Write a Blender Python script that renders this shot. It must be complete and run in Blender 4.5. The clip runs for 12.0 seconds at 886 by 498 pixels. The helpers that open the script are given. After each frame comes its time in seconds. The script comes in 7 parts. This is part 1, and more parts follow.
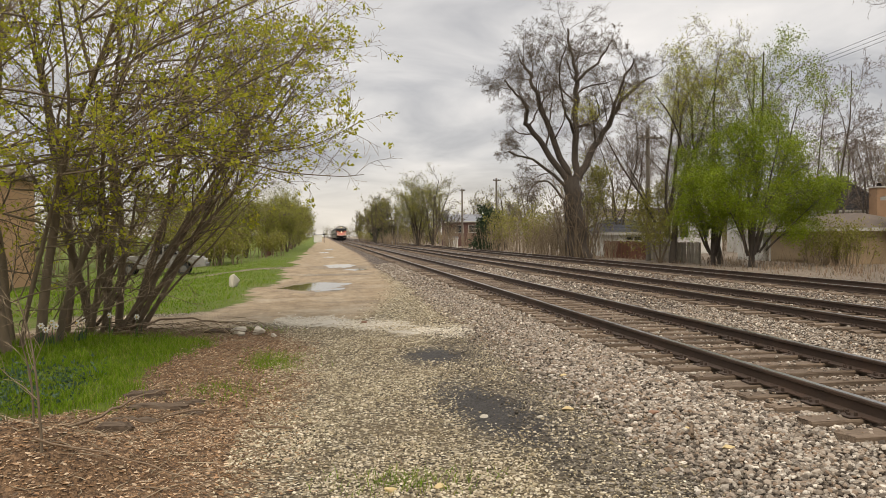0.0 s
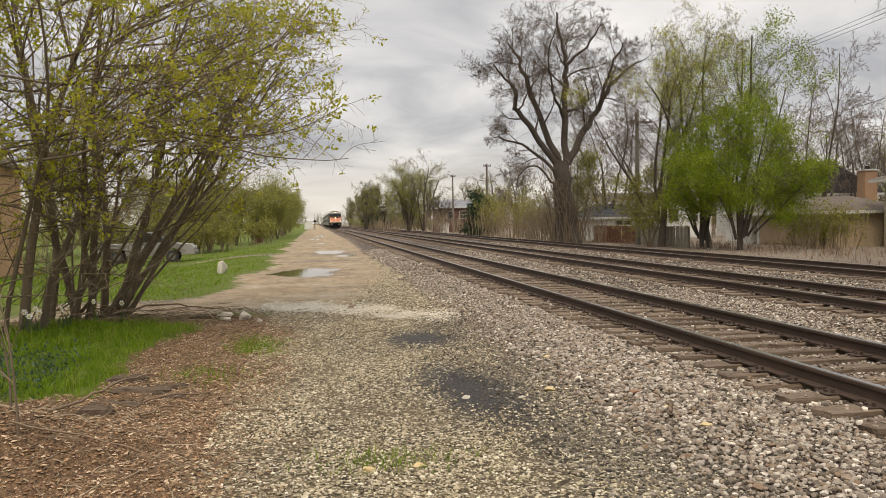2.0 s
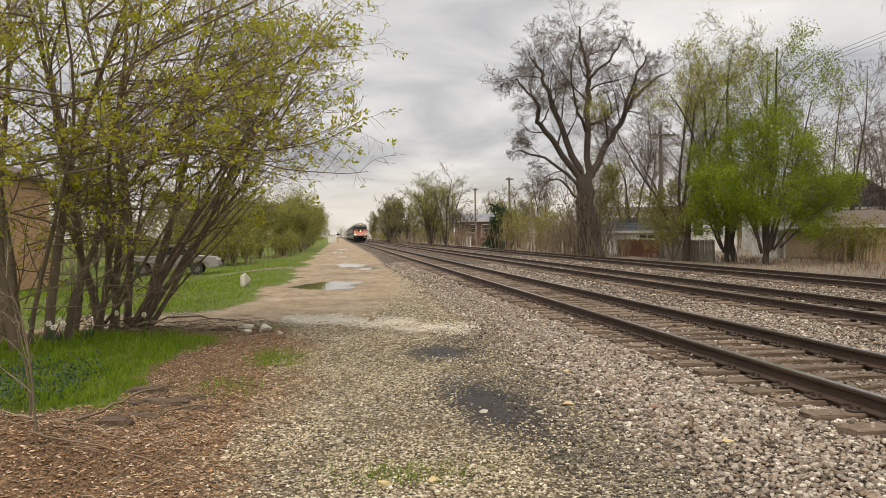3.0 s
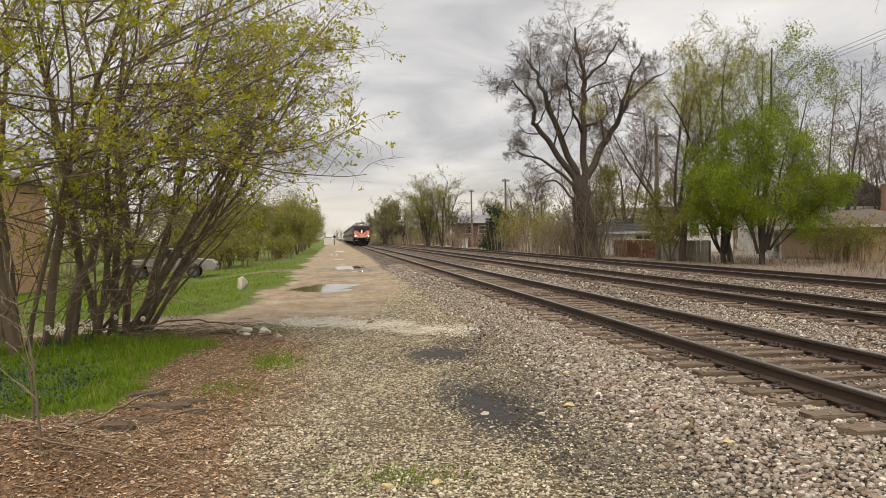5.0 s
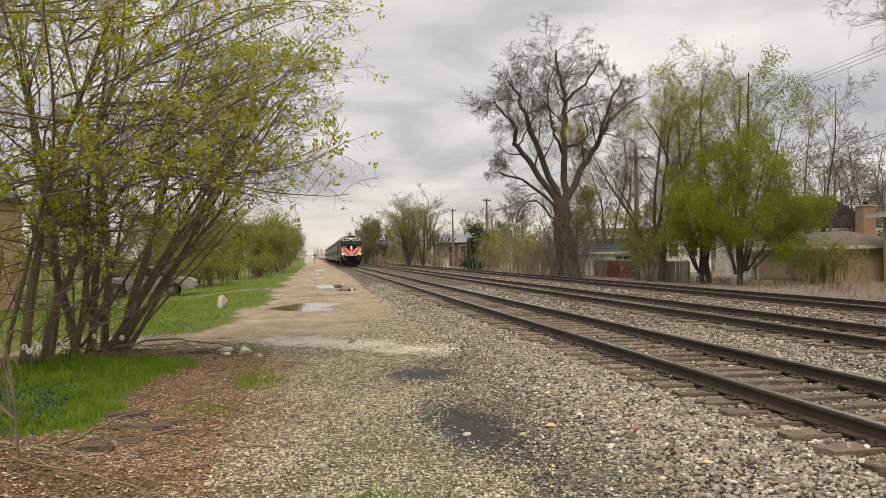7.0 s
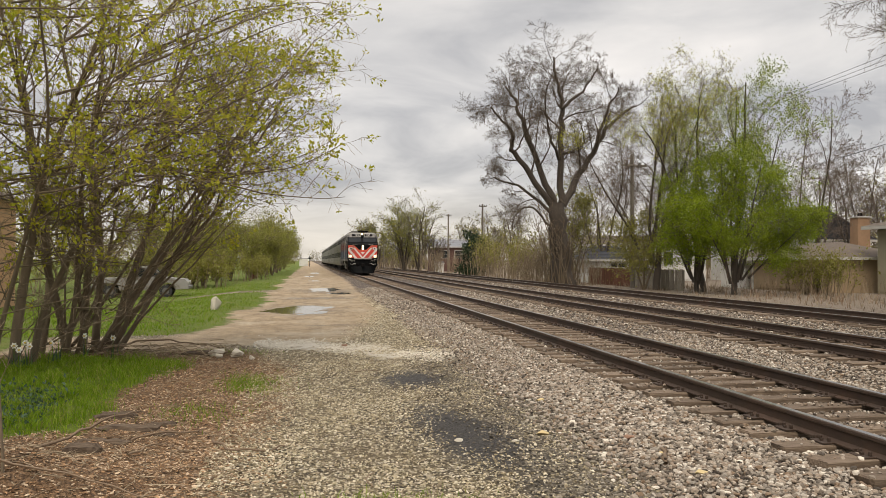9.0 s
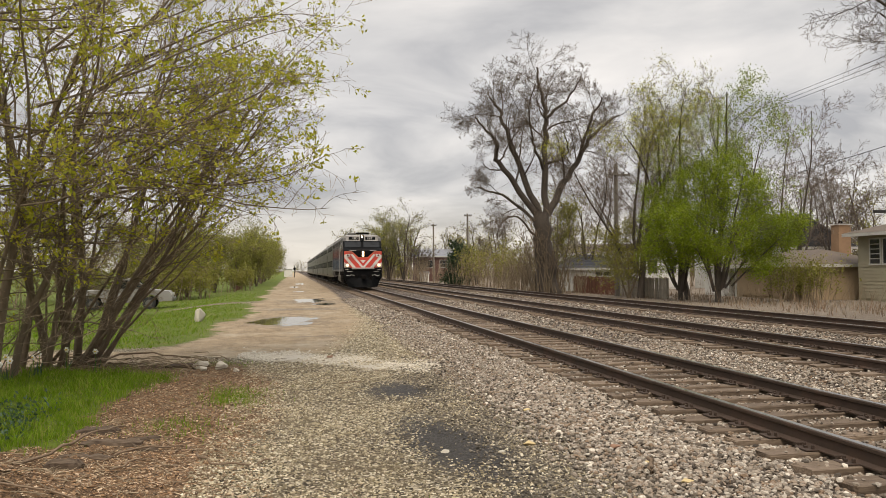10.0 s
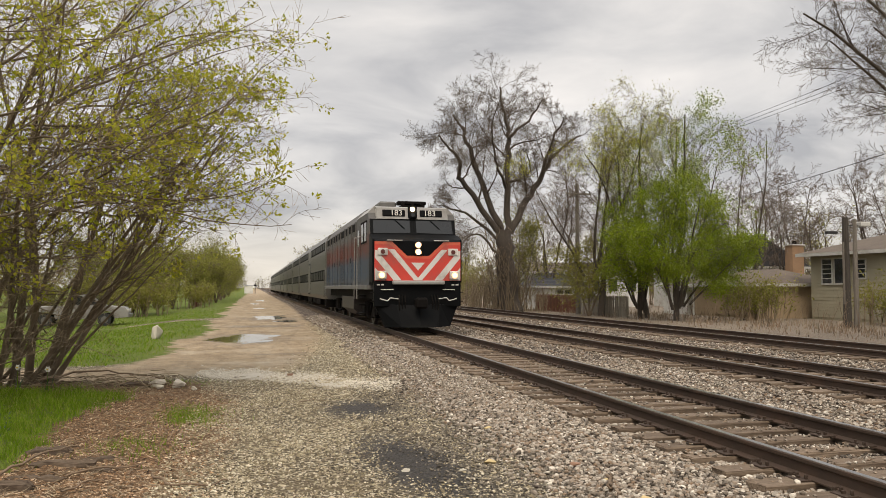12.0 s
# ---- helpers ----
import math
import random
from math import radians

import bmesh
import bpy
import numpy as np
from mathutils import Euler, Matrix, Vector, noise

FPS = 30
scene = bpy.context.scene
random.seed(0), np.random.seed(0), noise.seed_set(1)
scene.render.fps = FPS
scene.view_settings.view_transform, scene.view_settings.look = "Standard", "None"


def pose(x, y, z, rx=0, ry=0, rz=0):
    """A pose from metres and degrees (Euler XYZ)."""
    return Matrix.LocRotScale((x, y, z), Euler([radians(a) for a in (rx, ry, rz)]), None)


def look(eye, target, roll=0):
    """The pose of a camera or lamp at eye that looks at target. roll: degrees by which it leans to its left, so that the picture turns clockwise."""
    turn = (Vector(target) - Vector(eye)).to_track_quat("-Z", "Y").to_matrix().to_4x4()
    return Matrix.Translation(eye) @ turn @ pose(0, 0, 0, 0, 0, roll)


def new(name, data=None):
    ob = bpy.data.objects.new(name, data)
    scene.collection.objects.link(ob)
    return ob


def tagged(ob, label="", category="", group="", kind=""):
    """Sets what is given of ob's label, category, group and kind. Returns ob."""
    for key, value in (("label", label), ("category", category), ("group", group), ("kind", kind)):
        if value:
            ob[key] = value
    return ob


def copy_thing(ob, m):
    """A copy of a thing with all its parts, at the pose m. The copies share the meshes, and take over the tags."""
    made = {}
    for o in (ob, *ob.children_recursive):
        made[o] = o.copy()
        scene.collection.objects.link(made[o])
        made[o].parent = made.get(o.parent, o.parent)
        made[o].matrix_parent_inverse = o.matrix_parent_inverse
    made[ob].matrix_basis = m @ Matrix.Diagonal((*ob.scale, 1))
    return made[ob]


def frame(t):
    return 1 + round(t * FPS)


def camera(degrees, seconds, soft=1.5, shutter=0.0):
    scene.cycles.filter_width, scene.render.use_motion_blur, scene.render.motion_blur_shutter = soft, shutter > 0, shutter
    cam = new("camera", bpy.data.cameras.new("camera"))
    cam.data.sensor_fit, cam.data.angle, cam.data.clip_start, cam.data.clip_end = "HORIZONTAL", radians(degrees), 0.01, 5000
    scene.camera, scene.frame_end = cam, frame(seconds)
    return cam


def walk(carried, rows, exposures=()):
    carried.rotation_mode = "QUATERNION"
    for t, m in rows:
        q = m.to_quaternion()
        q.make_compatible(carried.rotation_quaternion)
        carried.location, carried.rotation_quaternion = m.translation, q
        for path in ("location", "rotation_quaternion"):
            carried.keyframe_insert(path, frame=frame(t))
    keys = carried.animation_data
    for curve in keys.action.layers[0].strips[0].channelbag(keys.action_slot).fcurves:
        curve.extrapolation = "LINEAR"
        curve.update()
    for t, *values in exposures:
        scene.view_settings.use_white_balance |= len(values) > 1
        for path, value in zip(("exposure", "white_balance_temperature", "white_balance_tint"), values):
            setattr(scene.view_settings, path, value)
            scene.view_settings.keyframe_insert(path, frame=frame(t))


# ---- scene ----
cam = camera(60.1, 12.0, 0.5)
PATH = [
    (0, (0.173, -1.277, 1.78), (0.48, 0.699, 1.744), -0.5),
    (0.5, (0.201, -1.286, 1.763), (0.529, 0.686, 1.71), -0.8),
    (1, (0.225, -1.286, 1.755), (0.569, 0.683, 1.683), -1.0),
    (1.5, (0.256, -1.292, 1.739), (0.6, 0.676, 1.66), -1.1),
    (2, (0.275, -1.293, 1.734), (0.603, 0.678, 1.662), -0.9),
    (2.5, (0.311, -1.297, 1.731), (0.609, 0.68, 1.678), -0.8),
    (3, (0.326, -1.279, 1.726), (0.596, 0.702, 1.69), -0.8),
    (5, (0.281, -1.295, 1.739), (0.561, 0.685, 1.707), -1.1),
    (5.5, (0.273, -1.311, 1.736), (0.572, 0.666, 1.712), -0.9),
    (6, (0.257, -1.328, 1.739), (0.572, 0.647, 1.73), -0.9),
    (6.5, (0.268, -1.32, 1.748), (0.593, 0.654, 1.754), -0.9),
    (7, (0.256, -1.338, 1.755), (0.586, 0.635, 1.772), -0.8),
    (9, (0.271, -1.288, 1.748), (0.613, 0.682, 1.778), 0.1),
    (9.5, (0.278, -1.27, 1.75), (0.639, 0.696, 1.79), -0.1),
    (10, (0.272, -1.288, 1.76), (0.652, 0.675, 1.815), -0.3),
    (10.5, (0.277, -1.294, 1.762), (0.67, 0.666, 1.833), -0.4),
    (11, (0.276, -1.303, 1.766), (0.678, 0.655, 1.851), -0.5),
    (11.5, (0.267, -1.308, 1.77), (0.689, 0.645, 1.864), -0.3),
    (12, (0.271, -1.311, 1.766), (0.746, 0.63, 1.866), -0.0),
]
walk(cam, [(t, look(eye, target, roll)) for t, eye, target, roll in PATH])

# ---- world and light ----
SUN_EL, SUN_AZ = radians(52), radians(200)
world = bpy.data.worlds.new("overcast_sky")
scene.world = world
world.use_nodes = True
wt = world.node_tree
for n in list(wt.nodes):
    wt.nodes.remove(n)


def wnode(kind, **values):
    n = wt.nodes.new(kind)
    for k, v in values.items():
        n.inputs[k].default_value = v
    return n


w_out = wnode("ShaderNodeOutputWorld")
w_sky = wnode("ShaderNodeTexSky")
w_sky.sky_type, w_sky.sun_disc = "NISHITA", False
w_sky.sun_elevation, w_sky.sun_rotation = SUN_EL, SUN_AZ
w_bg1 = wnode("ShaderNodeBackground", Strength=0.08)
wt.links.new(w_sky.outputs["Color"], w_bg1.inputs["Color"])
# the cloud deck: directions are thrown on a flat layer overhead
w_co = wnode("ShaderNodeTexCoord")
w_sep = wnode("ShaderNodeSeparateXYZ")
wt.links.new(w_co.outputs["Generated"], w_sep.inputs["Vector"])
w_up = wnode("ShaderNodeMath"); w_up.operation = "MAXIMUM"; w_up.inputs[1].default_value = 0.0
wt.links.new(w_sep.outputs["Z"], w_up.inputs[0])
w_add = wnode("ShaderNodeMath"); w_add.operation = "ADD"; w_add.inputs[1].default_value = 0.17
wt.links.new(w_up.outputs[0], w_add.inputs[0])
w_comb = wnode("ShaderNodeCombineXYZ")
for axis in ("X", "Y"):
    d = wnode("ShaderNodeMath"); d.operation = "DIVIDE"
    wt.links.new(w_sep.outputs[axis], d.inputs[0])
    wt.links.new(w_add.outputs[0], d.inputs[1])
    wt.links.new(d.outputs[0], w_comb.inputs[axis])
w_n1 = wnode("ShaderNodeTexNoise", Scale=1.5, Detail=6.0, Roughness=0.52, Distortion=0.5)
wt.links.new(w_comb.outputs[0], w_n1.inputs["Vector"])
w_ramp = wnode("ShaderNodeValToRGB")
cr = w_ramp.color_ramp
cr.elements[0].position, cr.elements[0].color = 0.34, (0.33, 0.37, 0.44, 1)
cr.elements[1].position, cr.elements[1].color = 0.76, (0.70, 0.745, 0.815, 1)
e = cr.elements.new(0.52); e.color = (0.50, 0.548, 0.62, 1)
wt.links.new(w_n1.outputs["Fac"], w_ramp.inputs["Fac"])
# paler, warmer air low over the horizon
w_hz = wnode("ShaderNodeMapRange"); w_hz.inputs["From Min"].default_value = 0.0; w_hz.inputs["From Max"].default_value = 0.10
w_hz.inputs["To Min"].default_value = 0.55; w_hz.inputs["To Max"].default_value = 0.0
wt.links.new(w_up.outputs[0], w_hz.inputs["Value"])
w_mixh = wnode("ShaderNodeMix"); w_mixh.data_type = "RGBA"
w_mixh.inputs["B"].default_value = (0.83, 0.83, 0.78, 1)
wt.links.new(w_hz.outputs[0], w_mixh.inputs["Factor"])
wt.links.new(w_ramp.outputs["Color"], w_mixh.inputs["A"])
# an overcast sky is some three times as bright overhead as near the horizon
w_zen = wnode("ShaderNodeValToRGB")
zr = w_zen.color_ramp
zr.elements[0].position, zr.elements[0].color = 0.0, (0.82, 0.82, 0.82, 1)
zr.elements[1].position, zr.elements[1].color = 0.85, (2.6, 2.6, 2.6, 1)
for at_z, level in ((0.20, 1.02), (0.38, 0.97)):
    e = zr.elements.new(at_z)
    e.color = (level, level, level, 1)
wt.links.new(w_up.outputs[0], w_zen.inputs["Fac"])
w_bg2 = wnode("ShaderNodeBackground", Strength=1.0)
wt.links.new(w_zen.outputs[0], w_bg2.inputs["Strength"])
wt.links.new(w_mixh.outputs["Result"], w_bg2.inputs["Color"])
w_mix = wnode("ShaderNodeMixShader", Fac=0.94)
wt.links.new(w_bg1.outputs[0], w_mix.inputs[1])
wt.links.new(w_bg2.outputs[0], w_mix.inputs[2])
wt.links.new(w_mix.outputs[0], w_out.inputs["Surface"])

sun = new("sun", bpy.data.lights.new("sun", "SUN"))
sun.data.energy, sun.data.angle, sun.data.color = 1.4, radians(25), (1.0, 0.97, 0.92)
sun.matrix_world = look((0, 0, 60), (60 * math.sin(SUN_AZ - math.pi) / math.tan(SUN_EL), 60 * math.cos(SUN_AZ - math.pi) / math.tan(SUN_EL), 0))
scene.view_settings.exposure = 0.43
scene.view_settings.use_white_balance = True
scene.view_settings.white_balance_temperature, scene.view_settings.white_balance_tint = 7800, 13


# ---- materials ----
class Nodes:
    """A node material under construction."""

    def __init__(self, name):
        self.m = bpy.data.materials.new(name)
        self.m.use_nodes = True
        self.t = self.m.node_tree
        self.b = self.t.nodes["Principled BSDF"]
        self.co = self.t.nodes.new("ShaderNodeTexCoord")
        self.geo = self.t.nodes.new("ShaderNodeNewGeometry")

    def add(self, kind, **values):
        n = self.t.nodes.new(kind)
        for k, v in values.items():
            n.inputs[k.replace("_", " ")].default_value = v
        return n

    def link(self, a, b):
        self.t.links.new(a, b)

    def coord(self, stretch=None):
        if not stretch:
            return self.co.outputs["Object"]
        mp = self.add("ShaderNodeMapping", Scale=stretch)
        self.link(self.co.outputs["Object"], mp.inputs["Vector"])
        return mp.outputs[0]

    def noise(self, scale, detail=4.0, rough=0.55, stretch=None):
        n = self.add("ShaderNodeTexNoise", Scale=scale, Detail=detail, Roughness=rough)
        self.link(self.coord(stretch), n.inputs["Vector"])
        return n.outputs["Fac"]

    def ramp(self, fac, stops):
        r = self.add("ShaderNodeValToRGB")
        el = r.color_ramp.elements
        while len(el) < len(stops):
            el.new(0.5)
        for e_, (p, c) in zip(el, stops):
            e_.position, e_.color = p, (*c, 1) if len(c) == 3 else c
        self.link(fac, r.inputs["Fac"])
        return r.outputs["Color"]

    def mix(self, fac, a, b, blend="MIX"):
        n = self.add("ShaderNodeMix")
        n.data_type, n.blend_type = "RGBA", blend
        for sock, v in (("Factor", fac), ("A", a), ("B", b)):
            if isinstance(v, (int, float)):
                n.inputs[sock].default_value = v
            elif isinstance(v, tuple):
                n.inputs[sock].default_value = (*v, 1)
            else:
                self.link(v, n.inputs[sock])
        return n.outputs["Result"]

    def math(self, op, a, b=0.0):
        n = self.add("ShaderNodeMath")
        n.operation = op
        for i, v in enumerate((a, b)):
            if isinstance(v, (int, float)):
                n.inputs[i].default_value = v
            else:
                self.link(v, n.inputs[i])
        return n.outputs[0]

    def bump(self, height, strength=0.4, distance=0.01):
        n = self.add("ShaderNodeBump", Strength=strength, Distance=distance)
        self.link(height, n.inputs["Height"])
        self.link(n.outputs[0], self.b.inputs["Normal"])

    def done(self, color, rough=0.8, metal=0.0, spec=0.5):
        for sock, v in (("Base Color", color), ("Roughness", rough), ("Metallic", metal), ("Specular IOR Level", spec)):
            if isinstance(v, (int, float)):
                self.b.inputs[sock].default_value = v
            elif isinstance(v, tuple):
                self.b.inputs[sock].default_value = (*v, 1)
            else:
                self.link(v, self.b.inputs[sock])
        return self.m


def plain(name, color, rough=0.7, metal=0.0, var=0.18, scale=3.0, fine=60.0, bump=0.15, dist=0.004, stretch=None, dirt=None, spec=0.5):
    """A surface of one colour with blotches, fine grain and some wear."""
    n = Nodes(name)
    dark = tuple(c * (1 - var) for c in color)
    lite = tuple(min(1, c * (1 + var)) for c in color)
    big, small = n.noise(scale, 5, 0.6, stretch), n.noise(fine, 3, 0.6, stretch)
    c = n.mix(big, dark, lite)
    c = n.mix(n.math("MULTIPLY", small, 0.35), c, dark)
    if dirt:
        c = n.mix(n.ramp(n.noise(scale * 0.6, 6, 0.65), [(0.5, (0, 0, 0)), (0.72, (0.8, 0.8, 0.8))]), c, dirt)
    n.bump(small, bump, dist)
    return n.done(c, rough, metal, spec)


def islands(name, colors, rough=0.9, fine=40.0, spec=0.3, translucent=0.0):
    """Colours that change from loose piece to loose piece of one mesh."""
    n = Nodes(name)
    stops = [(i / max(1, len(colors) - 1), c) for i, c in enumerate(colors)]
    c = n.ramp(n.geo.outputs["Random Per Island"], stops)
    c = n.mix(n.math("MULTIPLY", n.noise(fine, 3), 0.5), c, tuple(v * 0.6 for v in colors[0]))
    m = n.done(c, rough, 0.0, spec)
    if translucent:
        tr = n.add("ShaderNodeBsdfTranslucent")
        n.link(c, tr.inputs["Color"])
        mx = n.add("ShaderNodeMixShader", Fac=translucent)
        n.link(n.b.outputs[0], mx.inputs[1])
        n.link(tr.outputs[0], mx.inputs[2])
        n.link(mx.outputs[0], n.t.nodes["Material Output"].inputs["Surface"])
    return m


def wood(name, a, b, stretch=(1, 14, 14), rough=0.85, random_piece=True):
    n = Nodes(name)
    g = n.noise(4.0, 6, 0.65, stretch)
    c = n.mix(n.ramp(g, [(0.3, (0, 0, 0)), (0.7, (1, 1, 1))]), a, b)
    if random_piece:
        oi = n.add("ShaderNodeObjectInfo")
        c = n.mix(n.math("MULTIPLY", oi.outputs["Random"], 0.45), c, tuple(v * 0.45 for v in a))
    n.bump(g, 0.6, 0.008)
    return n.done(c, rough, 0.0, 0.25)


def ground_material():
    """Gravel, packed dirt, chips, turf soil and oil, parted by the ground's own layers."""
    n = Nodes("ground_surface")

    def layer(name, edge=0.5, soft=0.12, noise_scale=3.0, amount=0.5):
        a = n.add("ShaderNodeAttribute")
        a.attribute_name = name
        v = n.math("ADD", a.outputs["Fac"], n.math("MULTIPLY", n.math("SUBTRACT", n.noise(noise_scale, 6, 0.65), 0.5), amount))
        mr = n.add("ShaderNodeMapRange", From_Min=edge - soft, From_Max=edge + soft)
        n.link(v, mr.inputs["Value"])
        return mr.outputs[0]

    vor = n.add("ShaderNodeTexVoronoi", Scale=38.0)
    n.link(n.coord(), vor.inputs["Vector"])
    vor2 = n.add("ShaderNodeTexVoronoi", Scale=15.0)
    n.link(n.coord(), vor2.inputs["Vector"])
    sep = n.add("ShaderNodeSeparateColor")
    n.link(vor.outputs["Color"], sep.inputs[0])
    sep2 = n.add("ShaderNodeSeparateColor")
    n.link(vor2.outputs["Color"], sep2.inputs[0])
    gravel = n.ramp(sep.outputs[0], [(0.0, (0.018, 0.014, 0.009)), (0.35, (0.085, 0.066, 0.042)), (0.7, (0.24, 0.195, 0.125)), (0.9, (0.50, 0.43, 0.31)), (1.0, (0.75, 0.68, 0.53))])
    gravel = n.mix(n.ramp(n.noise(1.0, 8, 0.7), [(0.42, (0, 0, 0)), (0.68, (0.85, 0.85, 0.85))]), gravel, (0.14, 0.105, 0.062))
    ballast = n.ramp(sep2.outputs[0], [(0.0, (0.010, 0.008, 0.006)), (0.45, (0.05, 0.04, 0.031)), (0.8, (0.15, 0.122, 0.096)), (1.0, (0.40, 0.35, 0.29))])
    ballast = n.mix(n.math("MULTIPLY", n.noise(0.9, 5), 0.5), ballast, (0.15, 0.10, 0.075))
    dirt = n.mix(n.ramp(n.noise(0.9, 8, 0.7), [(0.35, (0, 0, 0)), (0.65, (1, 1, 1))]), (0.30, 0.215, 0.128), (0.50, 0.385, 0.25))
    dirt = n.mix(n.ramp(n.noise(3.2, 8, 0.75), [(0.45, (0, 0, 0)), (0.7, (0.8, 0.8, 0.8))]), dirt, (0.17, 0.13, 0.09))
    dirt = n.mix(n.math("MULTIPLY", n.noise(22, 4), 0.5), dirt, (0.26, 0.20, 0.14))
    ruts = n.noise(1.0, 6, 0.65, (2.2, 0.3, 1.0))
    dirt = n.mix(n.ramp(ruts, [(0.48, (0, 0, 0)), (0.68, (0.5, 0.5, 0.5))]), dirt, (0.17, 0.125, 0.08))
    dirt = n.mix(n.ramp(n.noise(0.45, 7, 0.7), [(0.5, (0, 0, 0)), (0.7, (0.6, 0.6, 0.6))]), dirt, (0.46, 0.40, 0.31))
    chips = n.mix(n.ramp(n.noise(30, 8, 0.75), [(0.38, (0, 0, 0)), (0.62, (1, 1, 1))]), (0.025, 0.013, 0.007), (0.31, 0.185, 0.10))
    chips = n.mix(n.math("MULTIPLY", n.noise(2.2, 5), 0.45), chips, (0.10, 0.062, 0.036))
    soil = n.mix(n.noise(5, 6, 0.7), (0.05, 0.078, 0.008), (0.14, 0.185, 0.022))
    soil = n.mix(n.ramp(n.noise(1.1, 6), [(0.5, (0, 0, 0)), (0.75, (0.7, 0.7, 0.7))]), soil, (0.17, 0.15, 0.06))
    straw = n.mix(n.noise(9, 6, 0.7), (0.10, 0.078, 0.058), (0.33, 0.265, 0.20))
    pale = n.mix(n.noise(26, 5, 0.75), (0.24, 0.205, 0.155), (0.80, 0.74, 0.63))
    c = gravel
    c = n.mix(layer("ballast", 0.5, 0.2, 2.0), c, ballast)
    c = n.mix(layer("dirt", 0.5, 0.2, 1.4, 0.9), c, dirt)
    c = n.mix(n.math("MULTIPLY", layer("pale", 0.5, 0.3, 3.0, 1.5), 0.95), c, pale)
    c = n.mix(layer("chips", 0.5, 0.3, 2.6, 1.1), c, chips)
    c = n.mix(layer("straw", 0.5, 0.2, 1.5), c, straw)
    c = n.mix(layer("turf", 0.5, 0.18, 1.7, 1.2), c, soil)
    oil = layer("oil", 0.5, 0.25, 4.0, 0.9)
    c = n.mix(n.math("MULTIPLY", oil, 0.93), c, (0.021, 0.018, 0.016))
    wet = layer("wet", 0.5, 0.3, 1.6, 1.0)
    c = n.mix(n.math("MULTIPLY", wet, 0.6), c, (0.09, 0.07, 0.05))
    h = n.math("ADD", n.math("MULTIPLY", vor.outputs["Distance"], -1.0), n.math("MULTIPLY", n.noise(60, 4), 0.6))
    n.bump(h, 1.0, 0.03)
    rough = n.math("SUBTRACT", 0.95, n.math("MULTIPLY", n.math("MAXIMUM", oil, wet), 0.35))
    return n.done(c, rough, 0.0, 0.3)


MAT = {
    "ground": ground_material(),
    "stones": islands("ballast_stone", [(0.04, 0.031, 0.023), (0.19, 0.152, 0.115), (0.40, 0.335, 0.265), (0.24, 0.158, 0.10), (0.54, 0.475, 0.39), (0.11, 0.086, 0.067), (0.80, 0.72, 0.60)], 0.88, 30),
    "gravel": islands("road_gravel", [(0.08, 0.062, 0.036), (0.36, 0.295, 0.185), (0.60, 0.515, 0.35), (0.20, 0.155, 0.092), (0.90, 0.81, 0.63), (0.44, 0.355, 0.222), (0.74, 0.65, 0.475)], 0.9, 50),
    "dark_gravel": islands("dark_crushed_stone", [(0.035, 0.03, 0.024), (0.13, 0.112, 0.088), (0.24, 0.205, 0.16), (0.08, 0.066, 0.05), (0.36, 0.315, 0.25), (0.17, 0.14, 0.10)], 0.9, 40),
    "pale_gravel": islands("pale_fresh_gravel", [(0.34, 0.30, 0.23), (0.74, 0.68, 0.57), (0.58, 0.52, 0.42), (0.86, 0.81, 0.70)], 0.9, 40),
    "chips": islands("wood_chip", [(0.075, 0.039, 0.02), (0.46, 0.27, 0.142), (0.18, 0.10, 0.052), (0.78, 0.59, 0.40), (0.03, 0.017, 0.010), (0.56, 0.36, 0.205)], 0.9, 30),
    "grass": islands("grass_blade", [(0.09, 0.175, 0.008), (0.19, 0.30, 0.024), (0.13, 0.24, 0.016), (0.24, 0.33, 0.04), (0.32, 0.31, 0.09)], 0.75, 10, 0.06, 0.35),
    "straw": islands("dry_stalk", [(0.13, 0.088, 0.055), (0.33, 0.235, 0.155), (0.24, 0.15, 0.10), (0.42, 0.34, 0.24), (0.09, 0.066, 0.045)], 0.85, 10),
    "tie": wood("weathered_tie", (0.075, 0.050, 0.034), (0.28, 0.21, 0.15), (1.2, 16, 12)),
    "rust": plain("rusty_rail_steel", (0.062, 0.040, 0.028), 0.75, 0.35, 0.35, 2.0, 40, 0.3, dirt=(0.10, 0.055, 0.035)),
    "railhead": plain("polished_rail_head", (0.42, 0.41, 0.40), 0.28, 1.0, 0.15, 1.0, 30, 0.05),
}


# ---- building helpers ----
def part(name, bm, material, parent=None, label="", smooth=False):
    """Links a bmesh as one mesh object under its thing."""
    me = bpy.data.meshes.new(name)
    if smooth:
        for f in bm.faces:
            f.smooth = True
    bm.to_mesh(me)
    bm.free()
    me.materials.append(material)
    ob = new(name, me)
    ob.parent = parent
    if label:
        ob["label"] = label
    return ob


def thing(name, label, category, group="", kind="", at=(0, 0, 0), rz=0.0):
    ob = new(name)
    ob.matrix_basis = pose(*at, 0, 0, rz)
    return tagged(ob, label, category, group, kind)


